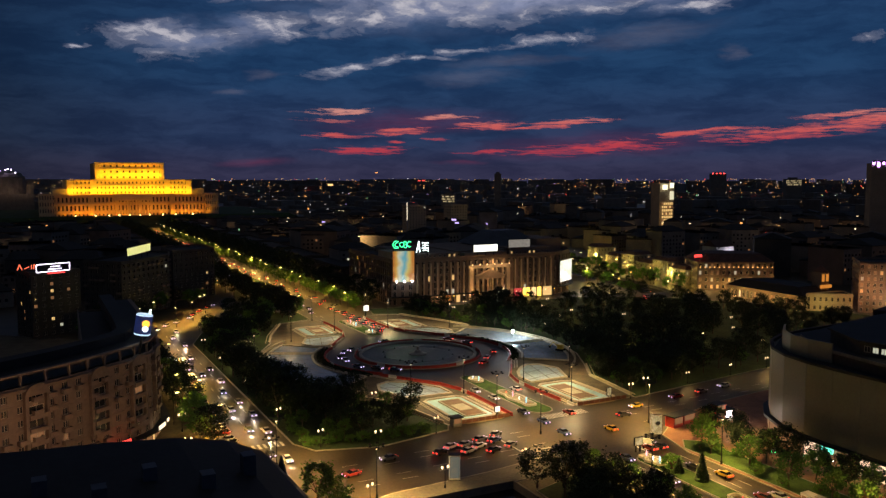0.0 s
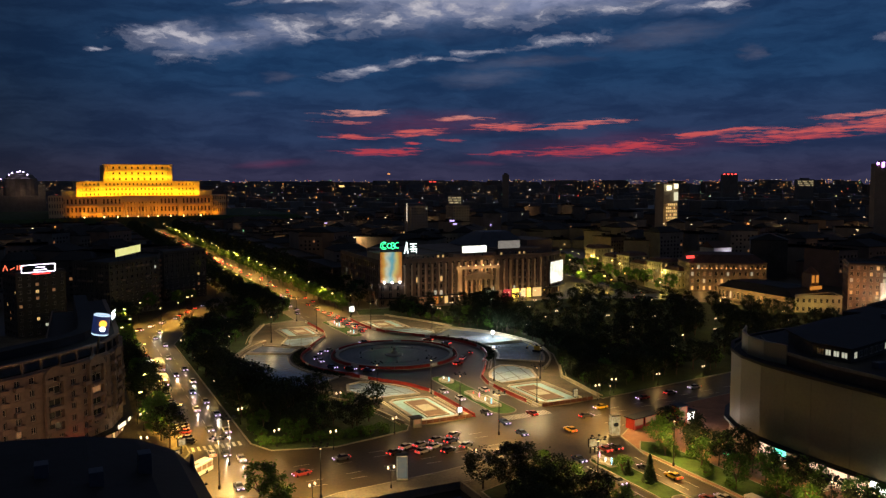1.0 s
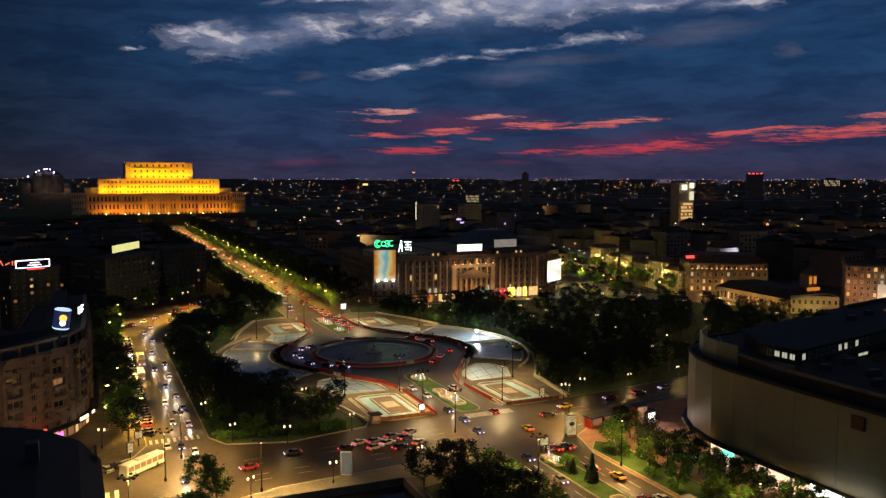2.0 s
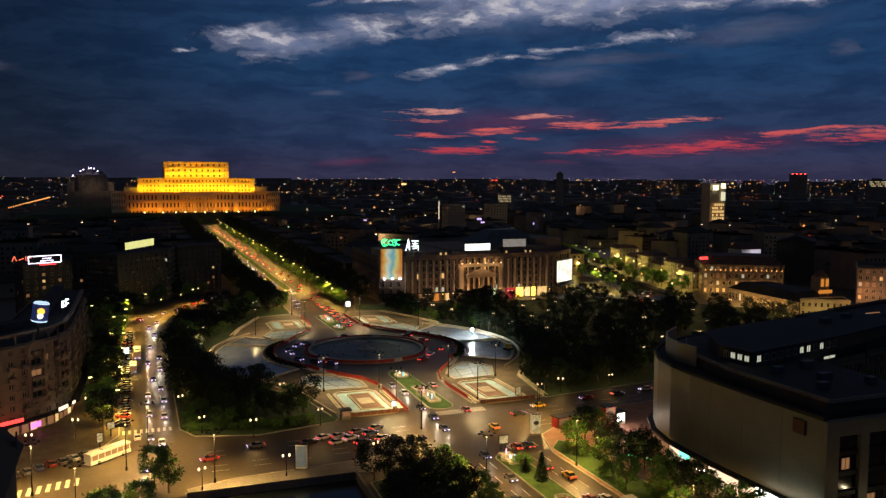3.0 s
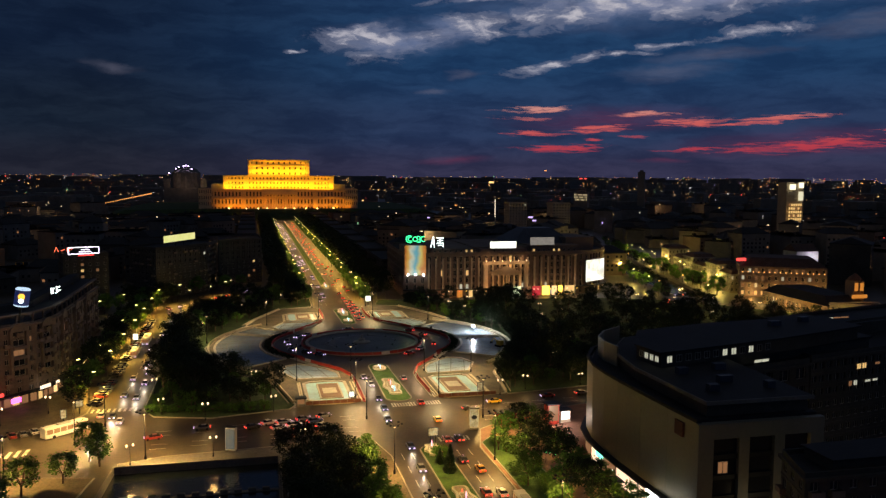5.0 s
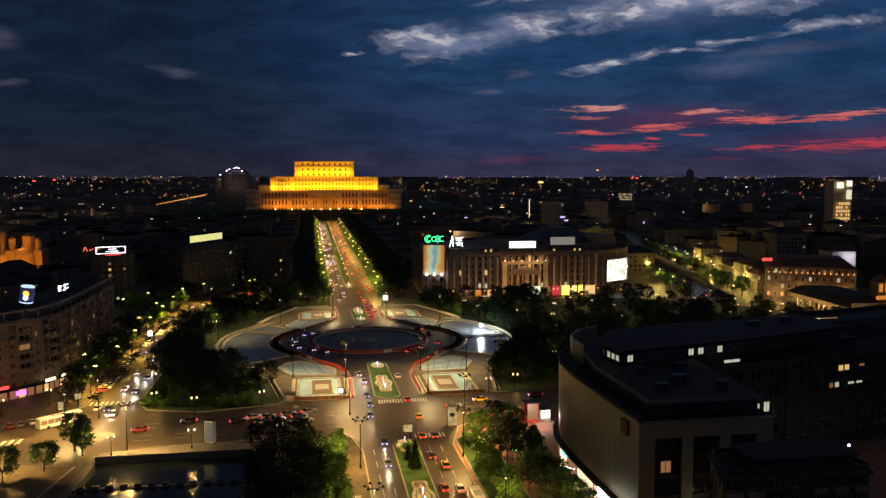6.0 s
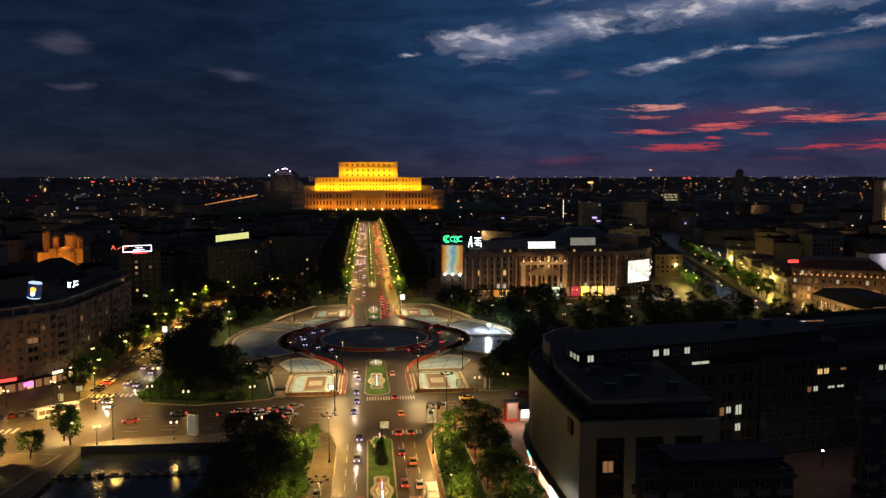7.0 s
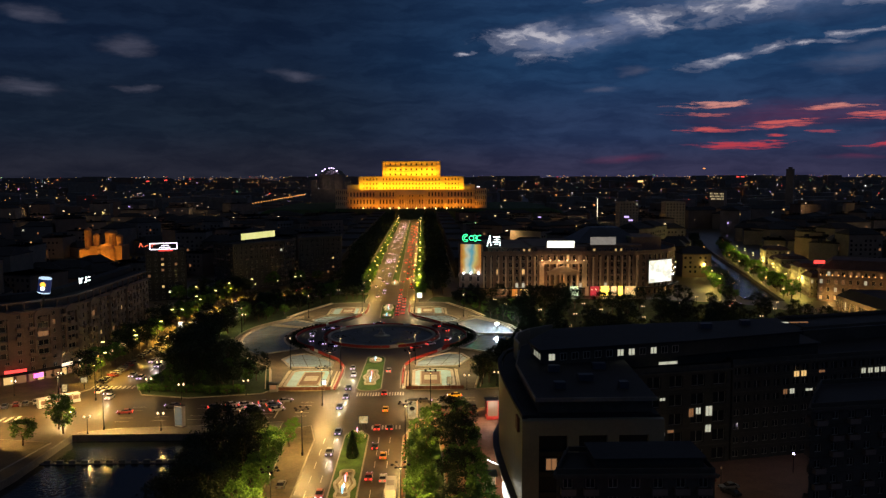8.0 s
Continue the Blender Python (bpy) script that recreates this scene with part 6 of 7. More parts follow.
for ring in range(1, 75):
    d = 200 * 1.058 ** ring
    if d > 4650:
        break
    step = max(26, d * 0.036)
    n = int(radians(118) * d / step)
    for i in range(n):
        a = radians(-46 + 118 * (i + rc.uniform(-0.3, 0.3)) / n)
        x, y = CX + d * math.sin(a) + rc.uniform(-6, 6), CY + d * math.cos(a) + rc.uniform(-8, 8)
        w, dp = rc.uniform(0.28, 0.52) * step, rc.uniform(9, 16)
        if not free(x, y, w):
            continue
        h = rc.choice((9, 12, 14, 16, 18, 20, 24, 27)) if d < 1500 else (rc.choice((8, 10, 14, 18, 24, 30)) if d < 2700 else rc.choice((18, 26, 34, 42, 48)) if d < 3500 else rc.choice((44, 50, 56, 60, 64)))
        if abs(x) < 340 and 450 < y < 960:
            h = min(h, 13)
        if 150 < y < 300 and abs(x + 226 - (292 - y) * 0.36) < 40:
            h = min(h, 9)
        if d > 1300 and rc.random() < 0.015:
            h += rc.uniform(8, 22)
        m = pose(x, y, 0, 0, 0, rc.choice((0, 0, 12, -20, 30, 45)))
        own = d < 620
        g = Geo() if own else blocks[rc.randrange(3)]
        g.box(-w, w, -dp, dp, -1, h, 0, m)
        if d < 1400:
            g.box(-w * 1.03, w * 1.03, -dp * 1.03, dp * 1.03, h - 0.5, h, 1, m)
            if rc.random() < 0.55:
                v = [(-w, -dp, h), (w, -dp, h), (w, dp, h), (-w, dp, h), (-w * 0.6, 0, h + 4), (w * 0.6, 0, h + 4)]
                g.add([m @ Vector(p) for p in v], [(0, 1, 5, 4), (2, 3, 4, 5), (1, 2, 5), (3, 0, 4)], 1)
            else:
                for _ in range(2):
                    px, py = rc.uniform(-w * 0.7, w * 0.7), rc.uniform(-dp * 0.6, dp * 0.6)
                    g.box(px - 1.2, px + 1.2, py - 1.2, py + 1.2, h, h + 2.4, 1, m)
        if d < 1300:
            # window bands and a few lit windows on the near sides
            for f in range(1, int(h / 3.1)):
                for sgn in (-1, 1):
                    for q in range(int(w * 2 / 3.4)):
                        xx = -w + 1.1 + q * 3.4
                        u = rc.random()
                        yy = sgn * (dp + 0.06)
                        p = [m @ Vector(c) for c in ((xx, yy, f * 3.1), (xx + 1.5, yy, f * 3.1), (xx + 1.5, yy, f * 3.1 + 1.6), (xx, yy, f * 3.1 + 1.6))]
                        face = (0, 1, 2, 3) if sgn < 0 else (3, 2, 1, 0)
                        if u < 0.04:
                            lights.setdefault("win_" + rc.choice(("warm", "white", "dim", "dim", "dim", "dim")), Geo()).add(p, [face])
                        elif d < 800 and u < 0.75 and sgn < 0:
                            g.add(p, [face], 2)
        if own:
            hs = thing("house", rc.choice(("dark plaster town house with a tiled roof", "dim old town house among others", "plain dark apartment house with a flat roof")), "house", "town houses")
            for slot in (0, 1, 2):
                gg = Geo()
                for f, sl in zip(g.f, g.s):
                    if sl == slot:
                        gg.add([g.v[k] for k in f], [tuple(range(len(f)))])
                if gg.f:
                    ob = part(("wall", "roof", "glazing")[slot], gg, (rc.choice((PLASTER_GREY, PLASTER, PLASTER_DARK)), ROOF, GLASS)[slot], hs)
                    if slot == 2:
                        tagged(ob, kind="stuff")
        for _ in range(1 if d < 1200 else 2):
            if rc.random() < (0.34 if d < 1200 else 0.42 if d < 2600 else 0.7):
                size = d / 1432 * rc.choice((0.7, 0.8, 1.0, 1.2, 1.7))
                far_light(x + rc.uniform(-w, w), y - dp - 2, rc.uniform(3, h * 1.02), size, rc.choice(WEIGHT), rc.choice((1, 1, 1, 1.8)), rc.choice((1, 1, 1, 2.2)))
for g, mt in zip(blocks, (PLASTER_GREY, PLASTER, CONCRETE)):
    tagged(part("distant_houses", g, (mt, ROOF, GLASS)), "dark city houses spreading to the horizon", "houses", kind="stuff")
# far strings of lamps and a haze of small lights under the skyline
for i in range(4200):
    a = radians(rc.uniform(-32, 60))
    d = 4650 - 2900 * rc.random() ** 1.7
    x, y = CX + d * math.sin(a), CY + d * math.cos(a)
    if abs(x) < 260 and y < 1350:
        continue
    far_light(x, y, (rc.uniform(6, 30) if d < 2700 else rc.uniform(14, 48) if d < 3500 else rc.uniform(26, 66)), d / 1432 * rc.choice((0.4, 0.5, 0.6, 0.7, 1.0)), rc.choice(WEIGHT), 1, rc.choice((1, 1, 1.6)))
for i in range(26):
    far_light(-262 - i * 0.2, 1000 + i * 25, 24, 1.5 + i * 0.03, 2)
for i in range(30):
    far_light(232 + i * 1.2 + rc.uniform(-2, 2), 300 + i * 14, 9, 1.2, 0)
for x, y, z, s, k in ((900, 1900, 62, 5, 3), (914, 1900, 62, 5, 3), (-560, 1500, 60, 4, 3), (-600, 1500, 58, 4, 3), (150, 560, 22, 2, 4), (190, 330, 34, 2.4, 4), (194, 332, 31, 2.0, 4), (160, 1700, 40, 5, 1), (1050, 2600, 90, 6, 2), (640, 1950, 50, 9, 0)):
    far_light(x, y, z, s, k, 0.6, 1.6)
for key, g in lights.items():
    if isinstance(key, str):
        mt = {"win_warm": LIT_WARM, "win_white": LIT_WHITE, "win_dim": LIT_DIM}[key]
        tagged(part("distant_windows", g, mt), "lit windows of distant houses", "windows", kind="stuff")
    else:
        nm, col, pw = LIGHTS[key]
        tagged(part("distant_lights", g, lamp_mat(nm, col, pw)), "small city lights far off", "lights", kind="stuff")

# fill lamps added at random between the houses, high enough to brighten roofs
rs = random.Random(8)
for k in range(68):
    a, d = radians(rs.uniform(-30, 58)), rs.uniform(480, 1350)
    x, y = CX + d * math.sin(a), CY + d * math.cos(a)
    if not free(x, y, 0) or (x < -150 and y < 430):
        continue
    lp = thing("street_lamp", "added fill lamp on a tall post between dark houses", "street lamp", "lane lamps", at=(x, y, 0))
    part("post", Geo().lathe(0, 0, [(0.15, 0), (0.1, 26)], 6), IRON, lp)
    part("lamp_head", Geo().box(-0.7, 0.7, -0.4, 0.4, 26, 26.4), LAMP_WARM, lp)
    point("lamp_light", lp, (0, 0, 25.2), 5500, (1.0, 0.62, 0.26), 0.5)

# continuous fronts along the boulevard behind its trees
for s in (-1, 1):
    for k in range(9):
        y0 = (215 if s < 0 else 200) + k * 80
        if y0 > 880:
            break
        x0, x1 = (40, 58) if s > 0 else (-58, -40)
        building("boulevard_block", "tall dark apartment block along the boulevard", [(x0, y0), (x1, y0), (x1, y0 + 72), (x0, y0 + 72)], (0, 3 if s > 0 else 1), 4, 3.1, 4.2, 1.6, 1.7, 0.9, PLASTER_DARK, lit=0.03, seed=200 + k, singles=0, top=1.0, group="boulevard blocks")


# ---- trees ----
TREE_GEO = []
JOINED = {}


def tree_kind(name, label, height, spread, seed, leaf, trunk_h, clumps=28, leaves=62, size=0.36, flat=0.75):
    r = random.Random(seed)
    root = thing(name, label, "tree")
    g = Geo()
    g.tube((0, 0, -0.2), (0.1, 0.05, trunk_h), 0.28, 0.19, 8)
    top = Vector((0.1, 0.05, trunk_h))
    cz = trunk_h + (height - trunk_h) * 0.48
    ch = (height - trunk_h) * 0.52
    cents = []
    for i in range(clumps):
        u, a = r.uniform(-0.9, 1), r.uniform(0, 2 * math.pi)
        k = math.sqrt(1 - u * u) * (0.72 + 0.35 * r.random())
        cents.append(Vector((spread * k * math.cos(a), spread * k * math.sin(a), cz + ch * u * (0.75 + 0.25 * r.random()))))
    for i in range(7):
        c = cents[i]
        mid_p = top.lerp(c, 0.55) + Vector((0, 0, 0.5))
        g.tube(top - Vector((0, 0, 0.4 * (i % 3))), mid_p, 0.13, 0.08, 5)
        g.tube(mid_p, c, 0.08, 0.03, 5)
    part("trunk", g, BARK, root)
    wood_geo = g
    g = Geo()
    for c in cents:
        rr = spread * r.uniform(0.26, 0.46)
        for _ in range(leaves):
            p = c + Vector((r.gauss(0, 0.5) * rr, r.gauss(0, 0.5) * rr, r.gauss(0, 0.5) * rr * flat))
            q = Euler((r.uniform(-0.9, 0.9), r.uniform(-0.9, 0.9), r.uniform(0, 6.3))).to_matrix()
            s = size * r.uniform(0.6, 1.25)
            g.add([p + q @ Vector(v) for v in ((-s, -s * 0.55, 0), (s * 0.2, -s * 0.6, 0.08 * s), (s, 0, 0), (s * 0.1, s * 0.62, 0.1 * s))], [(0, 1, 2, 3)])
    part("crown", g, leaf, root)
    TREE_GEO.append((wood_geo, g, leaf))
    return root


def conifer(seed):
    r = random.Random(seed)
    root = thing("conifer", "dense dark conical conifer on the median lawn", "tree")
    part("trunk", Geo().tube((0, 0, -0.2), (0, 0, 6.2), 0.16, 0.04), BARK, root)
    g = Geo()
    for k in range(900):
        z = 0.4 + 6.4 * (r.random() ** 1.3)
        rad = 1.75 * (1 - z / 7.0) * (0.75 + 0.3 * r.random())
        a = r.uniform(0, 6.283)
        s = r.uniform(0.16, 0.34)
        q = Euler((r.uniform(0.3, 1.1), 0, a - 1.57)).to_matrix()
        p = Vector((rad * math.cos(a), rad * math.sin(a), z))
        g.add([p + q @ Vector(v) for v in ((-s, -s, 0), (s, -s, 0), (s * 0.3, s * 1.2, 0), (-s * 0.3, s * 1.2, 0))], [(0, 1, 2, 3)])
    part("crown", g, CONIFER, root)
    return root


PROTO = [tree_kind("tree", "broad park tree with an uneven leafy crown in shaded green", 11.5, 4.6, 1, LEAF_SHADE, 3.0),
         tree_kind("tree", "tall park tree with a ragged crown in shaded green", 13.5, 4.2, 2, LEAF_SHADE, 3.6),
         tree_kind("tree", "street tree with a crown in lamplit green", 9.5, 3.5, 3, LEAF, 2.8),
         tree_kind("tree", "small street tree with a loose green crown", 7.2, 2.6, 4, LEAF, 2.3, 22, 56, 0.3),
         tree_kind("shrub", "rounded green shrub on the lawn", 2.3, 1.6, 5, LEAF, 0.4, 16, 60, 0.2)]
HOME = [(-62, -70), (92, -30), (-16, 112), (18.5, -150), (-72.5, -78)]
placed = []
for ob, (x, y) in zip(PROTO, HOME):
    ob.matrix_basis = pose(x, y, 0.2, 0, 0, 20)
    placed.append((x, y))
rt = random.Random(55)
PARK_LAMPS = [(42, -85.4), (62, -83.5), (84, -81.6), (104, -79.8), (66, -50), (82, 0), (60, 60), (100, 60), (120, 20), (140, -30), (150, 60), (175, 20), (180, 66), (205, -10), (215, 40), (98, -50), (90, 30), (110, -10), (128, 50), (75, 42), (160, -10), (190, 40), (130, -55), (165, 80), (200, 60), (72, 16), (84, -22), (105, 42), (122, 66), (138, 8), (150, -48), (118, -34), (172, 50), (196, 20), (56, 76), (115, 78), (70, 90), (185, -30),
              (-38.5, -93.5), (-70.2, -90), (-74.6, -66), (-74.8, -30), (-74.8, 8), (-74.8, 44), (-44, -62), (-66, 30), (-50, 80), (-30, 110)]
placed += PARK_LAMPS
# open glades before the park lamps
placed += [(x - 0.24 * d, y - 0.97 * d) for x, y in PARK_LAMPS if x > 50 for d in (5, 10, 15, 20)]


def plant(kind, x, y, scale=1.0, z=0.2):
    copy_thing(PROTO[kind], pose(x, y, z, 0, 0, rt.uniform(0, 360)) @ Matrix.Diagonal((scale, scale, scale * rt.uniform(0.9, 1.12), 1)))


def plant_far(kind, x, y, scale=1.0, z=0.2):
    """Trees too far off to be told apart go into joined meshes."""
    m = pose(x, y, z, 0, 0, rt.uniform(0, 360)) @ Matrix.Diagonal((scale, scale, scale * rt.uniform(0.9, 1.12), 1))
    w, c, leaf = TREE_GEO[kind]
    for geo, mat in ((w, BARK), (c, leaf)):
        JOINED.setdefault(mat.name, (mat, Geo()))[1].add([m @ Vector(p) for p in geo.v], geo.f)


def inside(poly, x, y):
    hit = False
    n = len(poly)
    for i in range(n):
        (x0, y0), (x1, y1) = poly[i], poly[i - 1]
        if (y0 > y) != (y1 > y) and x < (x1 - x0) * (y - y0) / (y1 - y0) + x0:
            hit = not hit
    return hit


def wood(poly, n, kinds, gap, lo=0.8, hi=1.2, keep=None, far=False):
    k = tries = 0
    while k < n and tries < n * 40:
        tries += 1
        x, y = rt.uniform(min(p[0] for p in poly), max(p[0] for p in poly)), rt.uniform(min(p[1] for p in poly), max(p[1] for p in poly))
        if not inside(poly, x, y) or any((x - a) ** 2 + (y - b) ** 2 < gap * gap * 0.8 for a, b in placed) or (keep and not keep(x, y)):
            continue
        placed.append((x, y))
        (plant_far if far else plant)(rt.choice(kinds), x, y, rt.uniform(lo, hi))
        k += 1


W_SOUTH = [(-72, -84), (-56, -92), (-36, -88), (-56, -62), (-66, -24), (-67, 15), (-74, 30), (-74, -60)]
W_NORTH = [(-74, 32), (-66, 18), (-52, 67), (-33, 93), (-16, 98), (-16, 120), (-30, 123), (-50, 105), (-66, 82)]
wood([(-73.5, -62), (-63, -58), (-67.5, -24), (-68.5, 2), (-67, 26), (-74, 30)], 26, (0, 1), 4.4, 0.8, 1.1)
wood([(-68, -88), (-38, -86), (-38, -64), (-51, -50), (-62, -52), (-72, -60)], 26, (0, 0, 1, 3), 4.6, 0.6, 0.9)
wood(W_NORTH, 34, (0, 1, 2), 5.5, 0.7, 1.0, far=True)
wood([(36, -80), (40, -62), (53, -46), (64, -24), (67, 0), (63, 27), (52, 52), (120, 60), (150, 20), (150, -60), (100, -76)], 78, (0, 1, 1), 6.2, 0.7, 1.0)
wood([(40, 96), (60, 68), (130, 62), (186, 76), (150, 92), (70, 101)], 24, (0, 0, 1), 6.5, 0.6, 0.85, keep=lambda x, y: not (98 < x < 145 and y > 66), far=True)
wood([(150, -60), (212, -34), (214, 8), (190, 62), (150, 30)], 40, (0, 1), 7.0, 0.62, 0.85, far=True)
wood([(52, 54), (63, 30), (76, 34), (66, 64), (46, 90), (33, 90)], 16, (0, 1, 2), 5.0, 0.6, 0.85, far=True)
wood([(-51, 54), (-62, 30), (-70, 34), (-60, 70), (-42, 92), (-33, 91)], 16, (0, 1, 2), 5.0, 0.55, 0.8, far=True)
wood([(35, -84), (39.5, -63), (53, -47), (64, -22), (76, -30), (100, -74)], 34, (0, 0, 1, 2), 3.6, 0.5, 0.8)
wood([(36, -84), (41, -60), (49, -45), (59, -28), (64.5, 0), (59, 28), (49, 46), (44, 62), (33, 88), (40, 92), (52, 64), (66, 31), (71, 0), (66, -31), (54, -50), (46, -64), (44, -84)], 64, (0, 1, 3), 3.2, 0.42, 0.7, far=True)
# east edge of the boulevard by the store
wood([(22.5, -126), (30, -124), (31, -150), (31, -205), (24, -205), (23, -160)], 24, (0, 2, 2, 1), 3.8, 0.6, 0.8)
wood([(14.5, -132), (22, -132), (22.5, -158), (22, -215), (14.5, -215)], 9, (2, 3), 5.0, 0.6, 0.9)
wood([(-36.5, -138), (-24, -137), (-23, -165), (-24, -215), (-38, -215)], 34, (0, 1), 3.6, 0.66, 0.9)
wood([(-22, -140), (-18.5, -138), (-18.2, -165), (-18.5, -230), (-22, -230)], 12, (2,), 4.0, 0.65, 0.85)
wood([(-18.5, -134), (-16.4, -134), (-16.2, -215), (-18, -215)], 6, (2, 3), 4.6, 0.6, 0.8)
# western street pavement
for y in range(-78, 130, 9):
    plant(rt.choice((0, 1, 0, 2) if y < 25 else (0, 2, 2)), -96.5 + rt.uniform(-1.2, 1.2) + max(0, y - 30) * 0.05, y + rt.uniform(-2, 2), rt.uniform(0.85, 1.1) if y < 25 else rt.uniform(0.7, 0.95))
    if y > -60 and rt.random() < 0.6:
        plant(rt.choice((0, 2)), -101.5 + rt.uniform(-1, 1), y + 4, rt.uniform(0.6, 0.8))
for x, y, k, s in ((-83, -126, 2, 0.9), (-80, -130, 3, 1.0), (-86, -140, 2, 0.8), (-93, -146, 2, 0.9), (-96, -158, 2, 0.9)):
    plant(k, x, y, s)
# blocks beyond the western street
wood([(-122, 84), (-100, 92), (-84, 130), (-62, 160), (-46, 186), (-60, 186), (-100, 136), (-118, 104)], 20, (0, 2), 6.0, 0.7, 1.0, far=True)
# quay trees by the river
for k in range(22):
    y = 92 + k * 15
    x = 218 + (y - 92) * 0.235
    plant_far(rt.choice((2, 3)), x + 5 + rt.uniform(-1, 1), y, rt.uniform(0.8, 1.1), 0.0)
    if k % 2 == 0:
        plant_far(2, x - 31, y + 5, rt.uniform(0.8, 1.1), 0.0)
for k in range(44):
    y = 96 + k * 9
    x = 197 + (y - 92) * (0.22 if y < 340 else 0.27)
    plant_far(rt.choice((0, 1, 3)), x - 5 + rt.uniform(-1.5, 1.5), y + rt.uniform(-2, 2), rt.uniform(0.6, 0.85), 0.0)
    if k % 2:
        plant_far(rt.choice((0, 3)), x + 24 + rt.uniform(-1.5, 1.5), y + rt.uniform(-2, 2), rt.uniform(0.55, 0.75), 0.0)
# boulevard avenue: inner row in lamplit green and a tall outer row in shaded green, singly as far as they can be told
# apart
for s in (-1, 1):
    for k in range(11):
        y = 112 + k * 11
        plant_far(2, s * (16.5 + rt.uniform(-0.7, 0.7)), y + rt.uniform(-1.5, 1.5), rt.uniform(0.75, 0.95), 0.0)
        plant_far(rt.choice((0, 1)), s * (23.5 + rt.uniform(-1, 1)), y + 4, rt.uniform(0.9, 1.1), 0.0)
        if k % 2:
            plant_far(1, s * (30.5 + rt.uniform(-1, 1)), y, rt.uniform(0.95, 1.15), 0.0)


def far_rows(name, label, x0, x1, y0, y1, h, n, mat, seed):
    r = random.Random(seed)
    g = Geo()
    cols = max(1, round((x1 - x0) / 6.5))
    spots = [(x0 + (x1 - x0) * (c + 0.5) / cols + r.uniform(-0.8, 0.8), y0 + 11 * k + 5 * (c % 2) + r.uniform(-2, 2), r.uniform(0.8, 1.12)) for k in range(int((y1 - y0) / 11)) for c in range(cols)]
    for k in range(n):
        x, y, q = spots[k % len(spots)]
        u, a = r.uniform(-1, 1), r.uniform(0, 6.283)
        e = math.sqrt(1 - u * u) * r.uniform(0.55, 1.1)
        w = 2.7 if cols == 1 else 4.2
        x, y, z = x + w * q * e * math.cos(a), y + w * 1.15 * q * e * math.sin(a), h * q * (0.60 + 0.38 * u)
        s = r.uniform(0.4, 0.95)
        q = Euler((r.uniform(-0.9, 0.9), r.uniform(-0.9, 0.9), r.uniform(0, 6.3))).to_matrix()
        g.add([Vector((x, y, z)) + q @ Vector(v) for v in ((-s, -s * 0.6, 0), (s * 0.2, -s * 0.6, 0), (s, 0, 0), (s * 0.1, s * 0.6, 0))], [(0, 1, 2, 3)])
    for k in range(int((y1 - y0) / 11)):
        g.tube(((x0 + x1) / 2, y0 + 11 * k, 0), ((x0 + x1) / 2, y0 + 11 * k, h * 0.5), 0.25, 0.15, 5)
    tagged(part(name, g, mat), label, "trees", kind="stuff")


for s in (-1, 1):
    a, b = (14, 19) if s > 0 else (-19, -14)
    far_rows("distant_trees", "row of lime trees in lamplit green along the boulevard", a, b, 234, 838, 8.5, 9000, LEAF, 61 + s)
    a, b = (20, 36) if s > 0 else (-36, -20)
    far_rows("distant_trees", "tall tree rows in shaded green along the boulevard", a, b, 234, 838, 17.5, 36000, LEAF_SHADE, 71 + s)
for mat, geo in JOINED.values():
    tagged(part("distant_trees", geo, mat), "dark trees of the farther park, river and avenue", "trees", kind="stuff")
# median plants
con = conifer(3)
con.matrix_basis = pose(0.3, -152.5, 0.2)
copy_thing(con, pose(-0.6, -146, 0.2, 0, 0, 80) @ Matrix.Diagonal((0.75, 0.75, 0.55, 1)))
plant(4, 0.2, -143, 1.4)
for k in range(16):
    plant(4, rt.uniform(14.5, 21.5), rt.uniform(-200, -134), rt.uniform(0.5, 1.0))
for k in range(12):
    plant(4, -73.5 + k * 2.9 + rt.uniform(-0.6, 0.6), -88.5 - k * 0.35 + rt.uniform(0, 2.5), rt.uniform(0.7, 1.25))
for k in range(10):
    plant(4, -72 + rt.uniform(-1, 3), -80 + k * 6, rt.uniform(0.7, 1.2))


# ---- street lamps ----
def mast_lamp(watts=26000, cone=154, color=(1.0, 0.60, 0.17)):
    root = thing("street_lamp", "tall dark street mast with a ring of lamp arms", "street lamp", "boulevard masts")
    part("post", Geo().lathe(0, 0, [(0.28, 0), (0.28, 0.8), (0.14, 1.0), (0.09, 11.5)], 8), IRON, root)
    for k in range(6):
        a = radians(60 * k)
        c, s = math.cos(a), math.sin(a)
        g = Geo().tube((0, 0, 11.2), (1.5 * c, 1.5 * s, 12.0), 0.05, 0.05, 5)
        g.lathe(1.7 * c, 1.7 * s, [(0.32, 11.8), (0.36, 11.95), (0.2, 12.15)], 8)
        part("lamp_arm", g, IRON, root)
    part("lamp_glass", Geo().lathe(0, 0, [(0.1, 11.0), (0.22, 11.15), (0.1, 11.3)], 8), LAMP_WARM, root)
    spot("lamp_light", root, (0, 0, 10.9), watts, color, cone, 0.4)
    return root


